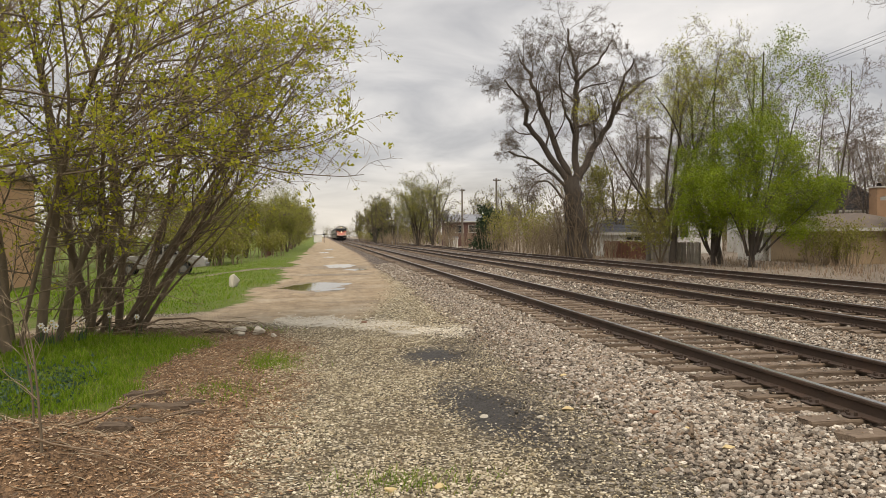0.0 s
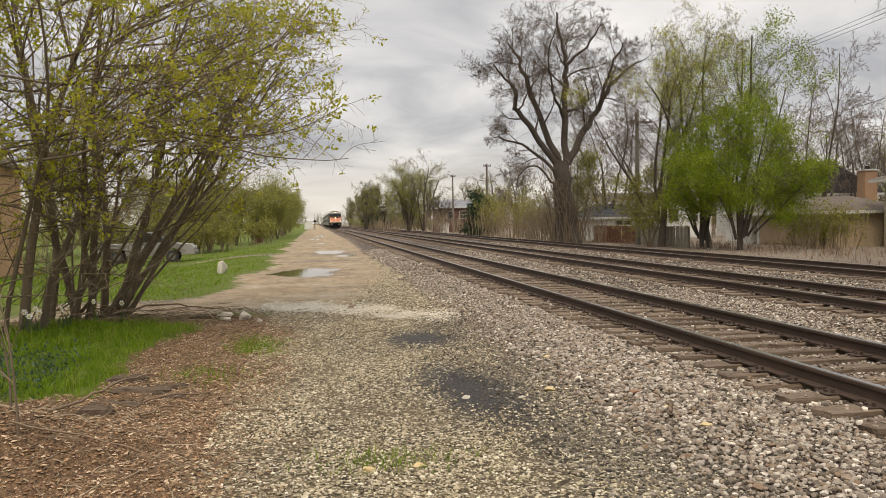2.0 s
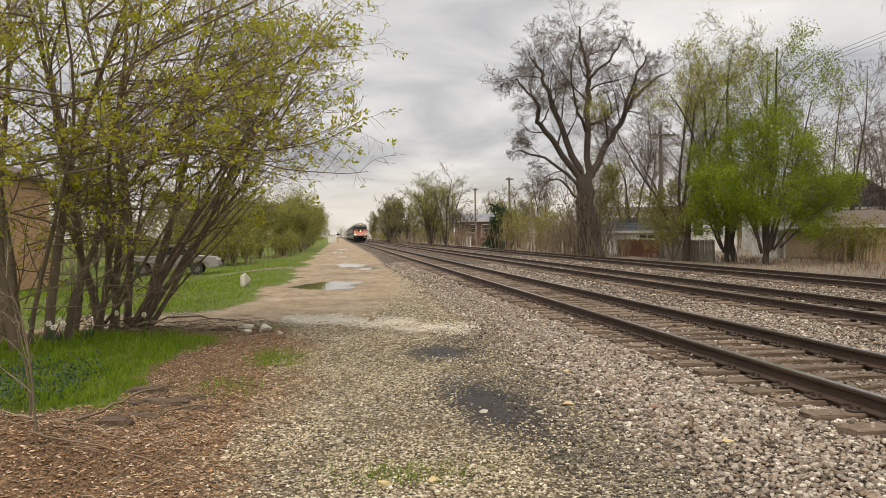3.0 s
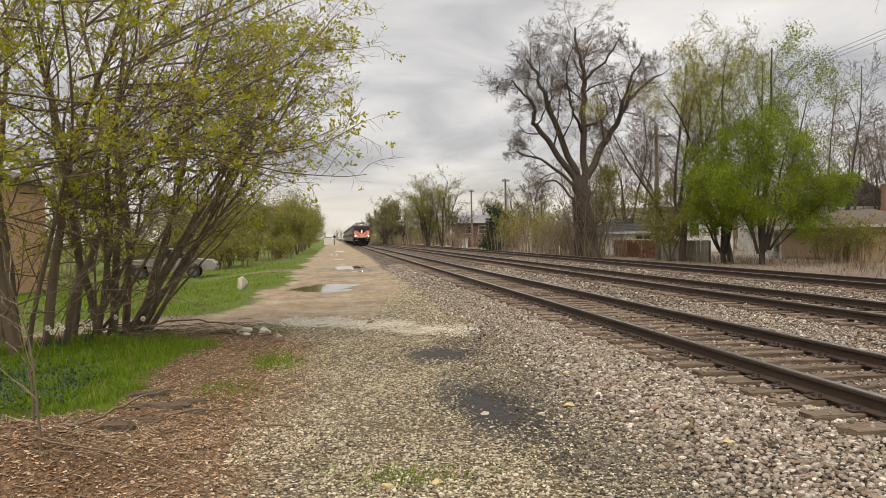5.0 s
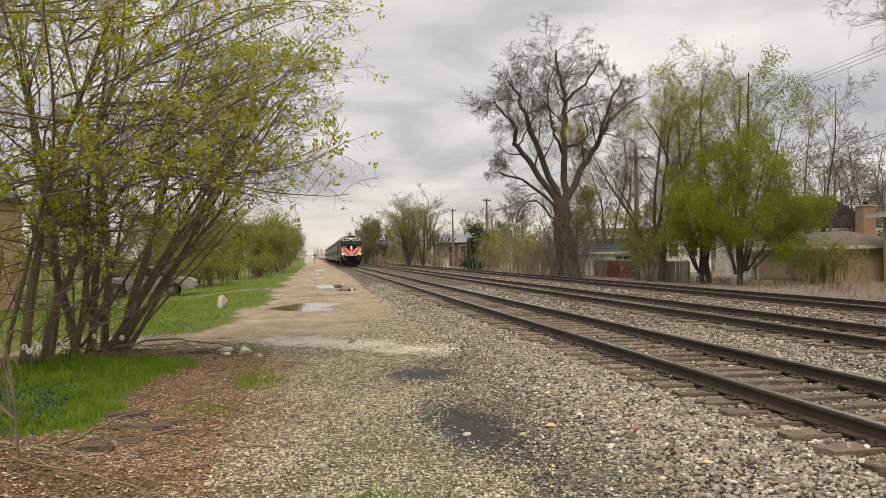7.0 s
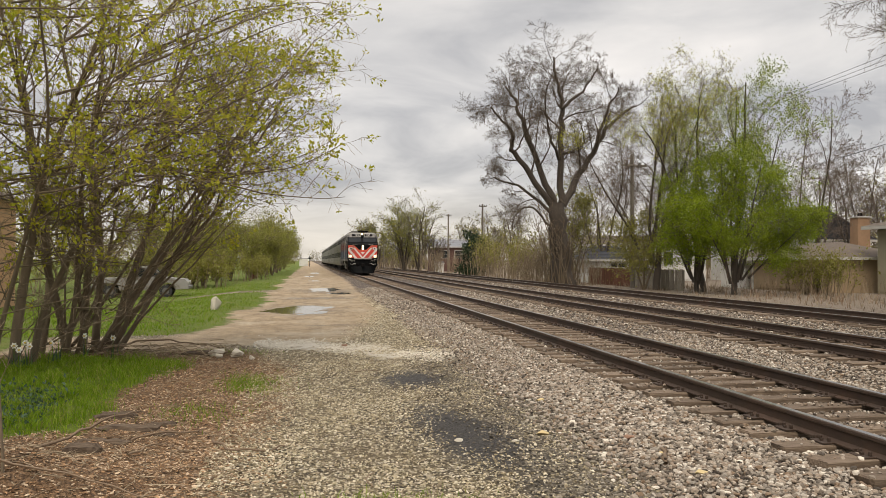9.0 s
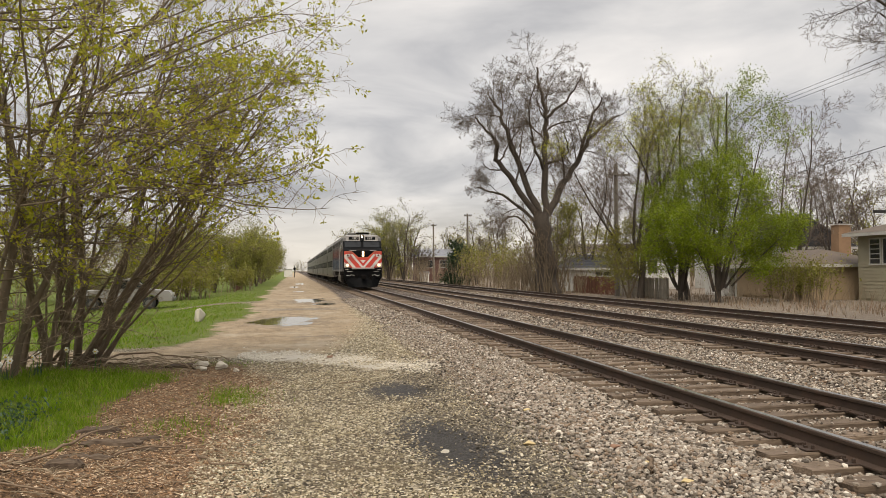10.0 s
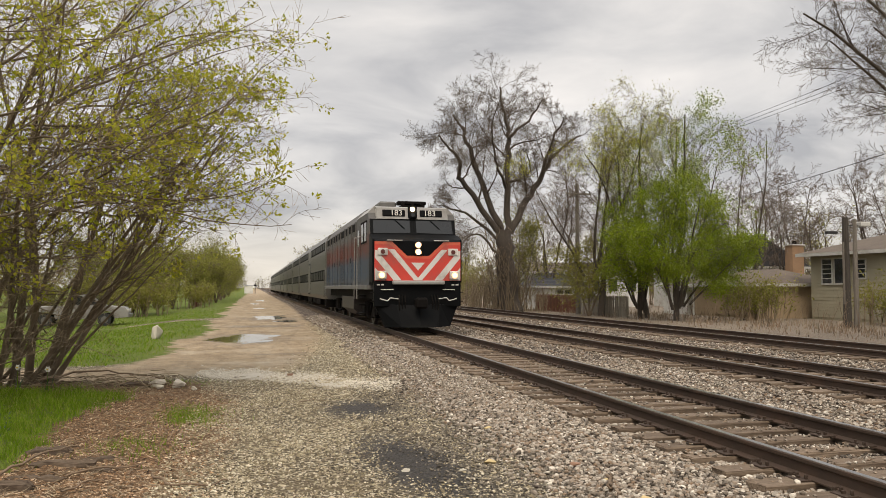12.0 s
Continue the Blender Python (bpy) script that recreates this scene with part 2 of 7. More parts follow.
def box(bm, x0, x1, y0, y1, z0, z1, bevel=0.0, m=None):
    g = bmesh.ops.create_cube(bm, size=1.0, matrix=Matrix.Translation(((x0 + x1) / 2, (y0 + y1) / 2, (z0 + z1) / 2)) @ Matrix.Diagonal((x1 - x0, y1 - y0, z1 - z0, 1)))
    vs = g["verts"]
    if bevel:
        es = list({e_ for v in vs for e_ in v.link_edges})
        r = bmesh.ops.bevel(bm, geom=es, offset=bevel, segments=1, affect="EDGES")
        vs = list({v for f in r["faces"] for v in f.verts} | {v for v in vs if v.is_valid})
    if m:
        bmesh.ops.transform(bm, matrix=m, verts=vs)
    return vs


def boxes(*specs, bevel=0.0):
    bm = bmesh.new()
    for s in specs:
        box(bm, *s, bevel=bevel)
    return bm


def rod(bm, a, b, r, r2=None, n=8):
    a, b = Vector(a), Vector(b)
    q = (b - a).to_track_quat("Z", "Y").to_matrix().to_4x4()
    bmesh.ops.create_cone(bm, cap_ends=True, segments=n, radius1=r, radius2=r if r2 is None else r2, depth=(b - a).length, matrix=Matrix.Translation((a + b) / 2) @ q)


def rods(*specs, n=8):
    bm = bmesh.new()
    for a, b, r in specs:
        rod(bm, a, b, r, n=n)
    return bm


def prism(bm, outline, depth0, depth1, axis="y"):
    """Extrudes a flat outline (pairs) along an axis."""
    def at(p, d):
        return {"y": (p[0], d, p[1]), "x": (d, p[0], p[1]), "z": (p[0], p[1], d)}[axis]
    a = [bm.verts.new(at(p, depth0)) for p in outline]
    b = [bm.verts.new(at(p, depth1)) for p in outline]
    k = len(outline)
    bm.faces.new(a)
    bm.faces.new(b[::-1])
    for i in range(k):
        bm.faces.new((a[i], b[i], b[(i + 1) % k], a[(i + 1) % k]))
    bmesh.ops.recalc_face_normals(bm, faces=bm.faces)


def raw_mesh(name, verts, faces, material, parent=None, label="", smooth=False):
    """A mesh from arrays; faces all have the same number of corners."""
    verts, faces = np.asarray(verts, dtype=np.float32), np.asarray(faces, dtype=np.int32)
    me = bpy.data.meshes.new(name)
    k = faces.shape[1]
    me.vertices.add(len(verts))
    me.vertices.foreach_set("co", verts.ravel())
    me.loops.add(faces.size)
    me.loops.foreach_set("vertex_index", faces.ravel())
    me.polygons.add(len(faces))
    me.polygons.foreach_set("loop_start", np.arange(0, faces.size, k, dtype=np.int32))
    me.polygons.foreach_set("use_smooth", np.full(len(faces), smooth))
    me.update(calc_edges=True)
    me.materials.append(material)
    ob = new(name, me)
    ob.parent = parent
    if label:
        ob["label"] = label
    return ob


def rotations(rng, n):
    q = rng.normal(size=(n, 4))
    q /= np.linalg.norm(q, axis=1)[:, None]
    w, x, y, z = q.T
    return np.stack([1 - 2 * (y * y + z * z), 2 * (x * y - z * w), 2 * (x * z + y * w), 2 * (x * y + z * w), 1 - 2 * (x * x + z * z), 2 * (y * z - x * w),
                     2 * (x * z - y * w), 2 * (y * z + x * w), 1 - 2 * (x * x + y * y)], 1).reshape(n, 3, 3)


def scatter_stones(name, rng, xy, sizes, z, material, parent=None, flat=0.75, sink=0.25, long=1.0, fine=False):
    """Many angular pebbles as one mesh: rounder ones near the way, simple ones elsewhere."""
    bm = bmesh.new()
    if fine:
        bmesh.ops.create_icosphere(bm, subdivisions=1, radius=1.0)
    else:
        v = [bm.verts.new(p) for p in ((1.1, 0, 0), (-1.1, 0, 0), (0, 1.1, 0), (0, -1.1, 0), (0, 0, 1.1), (0, 0, -1.1))]
        for i in (0, 1):
            for j in (2, 3):
                for k in (4, 5):
                    bm.faces.new((v[i], v[j], v[k]) if (i + j + k) % 2 == 0 else (v[j], v[i], v[k]))
    bm.verts.index_update()
    base = np.array([v.co[:] for v in bm.verts])
    tri = np.array([[v.index for v in f.verts] for f in bm.faces])
    bm.free()
    n = len(xy)
    lumps = base[None] * (1 + rng.uniform(-0.32, 0.2, (n, len(base), 1)))
    lumps *= rng.uniform(0.6, 1.25, (n, 1, 3))
    lumps[:, :, 0] *= long
    lumps = np.einsum("nij,nkj->nki", rotations(rng, n), lumps) * (np.asarray(sizes)[:, None, None] / 2)
    lumps[:, :, 2] *= flat
    lumps[:, :, :2] += xy[:, None, :]
    lumps[:, :, 2] += (z + sizes * (0.5 - sink) * flat)[:, None]
    faces = (tri[None] + (np.arange(n) * len(base))[:, None, None]).reshape(-1, 3)
    return raw_mesh(name, lumps.reshape(-1, 3), faces, material, parent)


def blades(name, rng, xyz, length, width, lean, material, parent=None):
    """Bent grass blades: two quads each."""
    n = len(xyz)
    a = rng.uniform(0, 2 * math.pi, n)
    side = np.stack([np.cos(a), np.sin(a), np.zeros(n)], 1) * (width / 2)[:, None]
    b = rng.uniform(0, 2 * math.pi, n)
    out = np.stack([np.cos(b), np.sin(b), np.zeros(n)], 1) * (length * lean)[:, None]
    up = np.zeros((n, 3)); up[:, 2] = length
    v = np.stack([xyz - side, xyz + side, xyz + side * 0.8 + up * 0.55 + out * 0.3, xyz - side * 0.8 + up * 0.55 + out * 0.3, xyz + side * 0.12 + up * 0.92 + out, xyz - side * 0.12 + up * 0.92 + out], 1)
    f = np.array([[0, 1, 2, 3], [3, 2, 4, 5]])
    faces = (f[None] + (np.arange(n) * 6)[:, None, None]).reshape(-1, 4)
    return raw_mesh(name, v.reshape(-1, 3), faces, material, parent)


def fbm(x, y, s, o=0.0):
    """Smooth cheap unevenness for arrays."""
    return (np.sin(x * s * 1.7 + o) * np.cos(y * s * 1.3 - o * 1.3) + 0.5 * np.sin(x * s * 3.9 - y * s * 2.1 + o * 2) + 0.35 * np.cos(x * s * 6.1 + y * s * 7.3 + o * 3)
            + 0.25 * np.sin(x * s * 13.1 - y * s * 11.7 + o)) / 1.6


def step(v, a, b):
    t = np.clip((v - a) / (b - a), 0, 1)
    return t * t * (3 - 2 * t)


# ---- ground ----
RAILS = (5.5535, 9.89, 14.79)  # centre lines of the three tracks
HEAD = 0.33                    # height of the rail heads
TIE_TOP = 0.178


def ground_z(x, y):
    x, y = np.asarray(x, float), np.asarray(y, float)
    z = 0.105 * step(x, 2.5, 4.2) - 0.16 * step(x, 16.3, 18.5) - 0.10 * step(x, 20, 27)
    z = z + 0.012 * fbm(x, y, 1.3) * step(x, 4.0, 2.5) + 0.008 * fbm(x, y, 4.2, 2.0)
    z = z - 0.05 * np.exp(-((x - 7.7) / 0.35) ** 2) - 0.06 * np.exp(-((x - 12.4) / 0.6) ** 2)
    # heaps of chips and old turf beside the track way
    near = step(y, 15.0, 12.0)
    z = z + near * (0.05 + 0.03 * fbm(x, y, 2.2, 1.0)) * step(x, -0.2, -1.2)
    z = z + (0.38 + 0.07 * fbm(x, y, 3.1, 0.7)) * np.exp(-(((x + 2.0) / 0.75) ** 2 + ((y - 4.5) / 0.8) ** 2)) + 0.10 * np.exp(-(((x + 3.6) / 1.3) ** 2 + ((y - 11.5) / 2.5) ** 2))
    for px, py, rx, ry in ((-0.1, 26.5, 1.1, 2.6), (1.15, 45.4, 0.9, 2.6), (1.85, 39.7, 0.6, 1.2), (0.6, 66, 0.7, 3.0), (0.2, 84, 0.6, 3.5), (0.9, 104, 0.6, 5.0)):
        z = z - 0.04 * np.exp(-((x - px) / rx) ** 2 - ((y - py) / ry) ** 2)
    z = z - 0.42 * step(x, -3.0, -8.0) * step(y, 22, 34)
    return z


def spaced(stops):
    out = []
    for a, b, n in stops:
        out += list(np.linspace(a, b, n, endpoint=False))
    return np.array(out + [stops[-1][1]])


def build_ground():
    xs = spaced([(-900, -60, 8), (-60, -12, 16), (-12, -5, 36), (-5, 5, 140), (5, 17, 60), (17, 30, 26), (30, 80, 16), (80, 900, 8)])
    ys = spaced([(-60, 1.5, 14), (1.5, 16, 170), (16, 40, 140), (40, 90, 70), (90, 300, 40), (300, 3000, 14)])
    X, Y = np.meshgrid(xs, ys)
    Z = ground_z(X, Y)
    nx, ny = len(xs), len(ys)
    idx = np.arange(nx * ny).reshape(ny, nx)
    f = np.stack([idx[:-1, :-1], idx[:-1, 1:], idx[1:, 1:], idx[1:, :-1]], -1).reshape(-1, 4)
    ob = raw_mesh("ground", np.stack([X, Y, Z], -1).reshape(-1, 3), f, MAT["ground"], smooth=True)
    wob = 0.25 * fbm(X, Y, 0.9, 0.4)
    left = np.interp(Y, [13.5, 14.5, 16.0, 18.5, 24, 31, 62, 138, 400], [-9.0, -4.6, -3.0, -2.2, -1.85, -1.7, -1.85, -1.8, -1.8])
    right = np.interp(Y, [13, 16, 20, 26, 70, 300], [0.4, 1.2, 1.9, 2.65, 3.3, 3.4])
    left = left + 0.45 * fbm(X * 0 + 1.0, Y, 0.33, 0.9) * step(Y, 18, 24)
    dirt = step(X + 0.9 * wob, left - 0.6, left + 0.5) * step(X + 0.3 * wob, right + 0.7, right - 0.5) * step(Y + wob, 14.6, 15.6)
    lane = step(Y + wob, 13.6, 14.4) * step(Y + wob, 17.2, 16.2) * step(X, -1.0, -2.0) * step(X, -8, -5)
    dirt = np.maximum(dirt, lane)
    py = np.interp(X, [-0.8, -0.24, 1.2, 2.4, 3.0], [15.3, 15.0, 13.6, 12.4, 12.2])
    pale = step(np.abs(Y - py + 2.2 * wob), 1.3, 0.1) * step(X, -0.9, -0.4) * step(X, 3.1, 2.4)
    edge = np.interp(Y, [2, 4, 5.5, 8, 11.4, 13], [-0.3, -0.39, -0.35, -0.15, -0.05, -0.6])
    chips = step(X + wob * 1.4, edge + 0.35, edge - 0.5) * step(Y, 14.2, 13.4)
    turf = step(X + wob * 1.5, -1.75, -2.15) * step(Y + wob, 6.3, 7.0) * step(Y, 12.4, 11.9)
    turf = np.maximum(turf, np.exp(-((X + 0.55) / 0.35) ** 2 - ((Y - 9.7) / 0.7) ** 2))
    turf = np.maximum(turf, step(X + 0.9 * wob, left + 0.4, left - 0.5) * step(Y, 17.0, 17.8))
    turf = np.maximum(turf, step(X, -5.0, -6.0))
    # a bare strip runs off through the grass
    turf = turf * (1 - 0.9 * np.exp(-((Y - 43 - 0.5 * (X + 2)) / 1.6) ** 2) * step(X, -7.5, -5.5))
    oil = np.exp(-((X - 1.88 + 0.12 * (Y - 6.3)) / 0.52) ** 2 * 0.69 - ((Y - 6.25) / 1.6) ** 2 * 0.69)
    oil = np.maximum(oil, 0.62 * np.exp(-((X - 2.05) / 0.42) ** 2 - ((Y - 4.6) / 0.9) ** 2))
    oil = np.maximum(oil, 0.9 * np.exp(-((X - 1.8) / 0.55) ** 2 * 0.69 - ((Y - 9.9) / 0.95) ** 2 * 0.69))
    ballast = step(X + wob, 2.5, 3.3) * step(X + wob, 17.6, 16.8)
    straw = step(X + wob, 17.4, 19.0)
    wet = np.exp(-((X - 0.0) / 1.4) ** 2 - ((Y - 26.4) / 3.2) ** 2) + 0.6 * np.exp(-((X - 1.0) / 1.3) ** 2 - ((Y - 19.5) / 0.5) ** 2)
    wet = wet + 0.9 * np.exp(-((X - 0.6) / 2.0) ** 2 - ((Y - 34.5) / 1.2) ** 2) + 0.8 * np.exp(-((X - 1.2) / 2.2) ** 2 - ((Y - 43) / 3.5) ** 2)
    for name, v in (("dirt", dirt), ("pale", pale), ("chips", chips), ("turf", turf), ("oil", oil), ("ballast", ballast), ("straw", straw), ("wet", wet)):
        a = ob.data.attributes.new(name, "FLOAT", "POINT")
        a.data.foreach_set("value", v.astype(np.float32).ravel())
    tagged(ob, "gravel and packed dirt ground with grass, wood chips and oily stains", "ground", kind="structure")
    return ob


ground = build_ground()


# ---- railway tracks ----
def rail_bm(x, y0, y1):
    """A flat-bottomed rail: foot, web and rounded head."""
    prof = [(-0.075, 0.0), (0.075, 0.0), (0.075, 0.012), (0.014, 0.03), (0.010, 0.11), (0.036, 0.122), (0.037, 0.148), (0.030, 0.155), (-0.030, 0.155), (-0.037, 0.148), (-0.036, 0.122), (-0.010, 0.11), (-0.014, 0.03), (-0.075, 0.012)]
    bm = bmesh.new()
    prism(bm, [(x + a, HEAD - 0.157 + b) for a, b in prof], y0, y1)
    return bm


def tie_mesh(rng):
    bm = bmesh.new()
    box(bm, -1.3, 1.3, -0.115, 0.115, -0.17, 0.0, bevel=0.012)
    for v in bm.verts:
        v.co += Vector((rng.uniform(-0.02, 0.02), rng.uniform(-0.008, 0.008), rng.uniform(-0.008, 0.004)))
    me = bpy.data.meshes.new("tie")
    bm.to_mesh(me)
    bm.free()
    me.materials.append(MAT["tie"])
    return me


def fastening_mesh():
    """A tie plate with spikes and a rail anchor."""
    bm = bmesh.new()
    box(bm, -0.18, 0.18, -0.09, 0.09, 0.0, 0.014, bevel=0.004)
    for sx in (-1, 1):
        for sy in (-0.055, 0.055):
            box(bm, sx * 0.1 - 0.014, sx * 0.1 + 0.014, sy - 0.012, sy + 0.012, 0.012, 0.05, bevel=0.005)
        box(bm, sx * 0.13 - 0.012, sx * 0.13 + 0.012, -0.012, 0.012, 0.01, 0.035)
    box(bm, -0.10, 0.10, 0.135, 0.16, -0.005, 0.03, bevel=0.006)
    me = bpy.data.meshes.new("tie_plate")
    bm.to_mesh(me)
    bm.free()
    me.materials.append(MAT["rust"])
    return me


def build_track(number, cx, y_end, plates_to):
    rng = random.Random(number)
    t = thing("railway_track", "railway track with brown rusty rails on weathered wooden ties", "railway track", "railway tracks", "structure")
    for s in (-1, 1):
        r = part("rail", rail_bm(cx + s * 0.7535, -30, 900), MAT["rust"], t, "dark rusty steel rail with a worn bright head")
        part("running_surface", boxes((cx + s * 0.7535 - 0.029, cx + s * 0.7535 + 0.029, -30, 900, HEAD - 0.003, HEAD + 0.003)), MAT["railhead"], r, "polished steel running surface")
    metal = fastening_mesh()
    shapes = [tie_mesh(rng) for _ in range(6)]
    y, count = -2.0, 0
    far = bmesh.new()
    while y < 260:
        dx, dy, rz = rng.uniform(-0.06, 0.06), rng.uniform(-0.03, 0.03), rng.uniform(-1.5, 1.5)
        if y < y_end:
            ob = new("tie", rng.choice(shapes))
            ob.parent = t
            ob.matrix_basis = pose(cx + dx, y + dy, TIE_TOP - 0.001 * rng.uniform(0, 14), 0, rng.uniform(-0.5, 0.5), rz)
            if y < plates_to:
                for s in (-1, 1):
                    p = new("tie_plate", metal)
                    p.parent = t
                    p.matrix_basis = pose(cx + s * 0.7535, y + dy, TIE_TOP - 0.006, 0, 0, 180 if s > 0 else 0)
        else:
            box(far, cx - 1.3 + dx, cx + 1.3 + dx, y + dy - 0.115, y + dy + 0.115, TIE_TOP - 0.15, TIE_TOP)
        y += 0.52
    part("far_ties", far, MAT["tie"], t)["kind"] = "stuff"


def build_ballast():
    rng = np.random.default_rng(5)
    spans = []
    # x0, x1, y0, y1, count, least and greatest size
    for x0, x1, y0, y1, k, a, b in ((2.6, 4.75, 1.0, 6.5, 15500, 0.028, 0.072), (2.6, 4.75, 6.5, 12.0, 13500, 0.03, 0.075), (2.7, 4.75, 12.0, 22, 12000, 0.035, 0.085), (3.0, 4.75, 22, 45, 5000, 0.05, 0.11),
                                    (4.86, 6.25, 2.0, 14, 9500, 0.025, 0.06), (4.86, 6.25, 14, 34, 3500, 0.04, 0.07), (6.38, 9.0, 3.0, 15, 14500, 0.035, 0.08), (6.38, 9.0, 15, 40, 6500, 0.05, 0.1),
                                    (9.2, 10.6, 6.0, 40, 5500, 0.04, 0.07), (10.7, 14.0, 8, 24, 7500, 0.05, 0.09), (10.7, 14.0, 24, 55, 4500, 0.07, 0.11), (14.1, 15.5, 14, 50, 2500, 0.04, 0.08), (15.6, 17.4, 14, 50, 3500, 0.05, 0.09)):
        xy = np.stack([rng.uniform(x0, x1, k), y0 + (y1 - y0) * rng.uniform(0, 1, k)], 1)
        s = a + (b - a) * rng.beta(1.6, 2.6, k)
        if x0 < 2.75:  # the shoulder thins out towards the track way
            keep = rng.uniform(0, 1, k) < 0.15 + 0.85 * step(xy[:, 0], 2.6, 3.4)
            xy, s = xy[keep], s[keep]
        if x0 in (4.86, 9.2, 14.1):
            on_tie = (np.abs(((xy[:, 1] + 2.0 + 0.26) % 0.52) - 0.26) < 0.13)
            keep = ~on_tie | (rng.uniform(0, 1, len(xy)) < 0.5)
            xy, s = xy[keep], s[keep]
        spans.append((xy, s))
    xy, s = np.concatenate([a for a, _ in spans]), np.concatenate([b for _, b in spans])
    z = ground_z(xy[:, 0], xy[:, 1])
    over = (np.abs(((xy[:, 1] + 2.0 + 0.26) % 0.52) - 0.26) < 0.12) & (np.min(np.abs(xy[:, :1] - np.array(RAILS)), axis=1) < 1.28)
    z = np.where(over, np.maximum(z, TIE_TOP - 0.01), z + 0.004)
    # stones that would sit on a tie end are mostly swept away
    inner = np.min(np.abs(xy[:, :1] - np.array(RAILS)), axis=1) < 0.7
    keep = ~over | (rng.uniform(0, 1, len(s)) < np.where(inner, 0.45, 0.06))
    xy, s, z = xy[keep], s[keep], z[keep]
    close = (xy[:, 0] < 4.8) & (xy[:, 1] < 9.5)
    for near in (True, False):
        pick = close == near
        ob = scatter_stones("ballast_stones", rng, xy[pick], s[pick], z[pick], MAT["stones"], fine=near)
        tagged(ob, "angular grey and tan ballast stones around the tracks", "ballast", kind="stuff")
    # darker crushed stone between the way and the ballast, and loose stones strewn along the lane's edge
    k = 15000
    xy = np.stack([1.8 + 1.4 * rng.beta(2.2, 1.4, k), 1.6 + 14.0 * rng.beta(1.0, 1.6, k)], 1)
    s = 0.016 + 0.04 * rng.beta(1.3, 3.2, k)
    ob = scatter_stones("crushed_stone", rng, xy, s, ground_z(xy[:, 0], xy[:, 1]), MAT["dark_gravel"], flat=0.65)
    tagged(ob, "dark grey crushed stone beside the ballast", "gravel", kind="stuff")
    # a swath of pale fresh gravel where the lane meets the way
    k = 9000
    x = rng.uniform(-0.9, 2.9, k)
    xy = np.stack([x, np.interp(x, [-0.8, -0.24, 1.2, 2.4, 3.0], [15.6, 15.2, 14.0, 13.0, 12.6]) + rng.normal(0, 0.42, k) + 0.5 * fbm(x, x * 0.6, 2.0)], 1)
    xy = xy[fbm(xy[:, 0], xy[:, 1], 1.6, 4.0) > -0.3]
    s = 0.018 + 0.04 * rng.beta(1.3, 3.5, len(xy))
    ob = scatter_stones("pale_gravel", rng, xy, s, ground_z(xy[:, 0], xy[:, 1]), MAT["pale_gravel"], flat=0.6)
    tagged(ob, "pale fresh gravel strewn across the way", "gravel", kind="stuff")
    k = 15000
    xy = np.stack([3.4 - 3.4 * rng.beta(1.1, 2.4, k), 13.0 + 26.0 * rng.beta(1.0, 2.0, k)], 1)
    keep = rng.uniform(0, 1, k) < step(xy[:, 0], np.interp(xy[:, 1], [13, 16, 20, 26, 70], [-0.6, 0.4, 1.3, 2.2, 2.9]), np.interp(xy[:, 1], [13, 16, 20, 26, 70], [0.4, 1.4, 2.2, 2.9, 3.4]))
    xy = xy[keep]
    s = 0.022 + 0.05 * rng.beta(1.3, 3.5, len(xy))
    ob = scatter_stones("lane_gravel", rng, xy, s, ground_z(xy[:, 0], xy[:, 1]), MAT["gravel"], flat=0.6)
    tagged(ob, "loose tan gravel strewn along the lane's edge", "gravel", kind="stuff")
    k = 60000
    xy = np.stack([rng.uniform(-0.6, 2.9, k), 1.6 + 12.5 * rng.beta(1.0, 1.5, k)], 1)
    oily = np.exp(-((xy[:, 0] - 1.88 + 0.12 * (xy[:, 1] - 6.3)) / 0.5) ** 2 - ((xy[:, 1] - 6.35) / 1.4) ** 2) + np.exp(-((xy[:, 0] - 1.85) / 0.5) ** 2 - ((xy[:, 1] - 9.9) / 0.8) ** 2)
    keep = (rng.uniform(0, 1, k) > 1.15 * oily) & (rng.uniform(0, 1, k) < 0.35 + 0.65 * step(fbm(xy[:, 0], xy[:, 1], 1.3, 2.6), -0.35, 0.25))
    xy = xy[keep]
    s = 0.011 + 0.048 * rng.beta(1.2, 4.5, len(xy))
    ob = scatter_stones("road_gravel", rng, xy, s, ground_z(xy[:, 0], xy[:, 1]), MAT["gravel"], flat=0.6)
    tagged(ob, "small tan and grey gravel of the access way", "gravel", kind="stuff")


build_track(1, RAILS[0], 110, 26)
build_track(2, RAILS[1], 90, 30)
build_track(3, RAILS[2], 80, 0)
build_ballast()


# ---- trees and shrubs ----
MAT["bark_grey"] = plain("grey_furrowed_bark", (0.085, 0.068, 0.054), 0.95, 0, 0.4, 1.5, 14, 0.9, 0.03, stretch=(6, 6, 1))
MAT["bark_brown"] = plain("brown_smooth_bark", (0.16, 0.12, 0.078), 0.9, 0, 0.4, 3, 30, 0.5, 0.01, stretch=(5, 5, 1))
MAT["twig"] = islands("thin_twigs", [(0.085, 0.065, 0.05), (0.17, 0.135, 0.10), (0.12, 0.09, 0.07)], 0.9, 12)
MAT["twig_grey"] = islands("grey_brown_twigs", [(0.11, 0.085, 0.068), (0.21, 0.168, 0.135), (0.155, 0.12, 0.097)], 0.9, 12)
MAT["twig_tan"] = islands("tan_twigs", [(0.19, 0.138, 0.088), (0.42, 0.335, 0.225), (0.29, 0.217, 0.142), (0.13, 0.092, 0.06)], 0.9, 12)
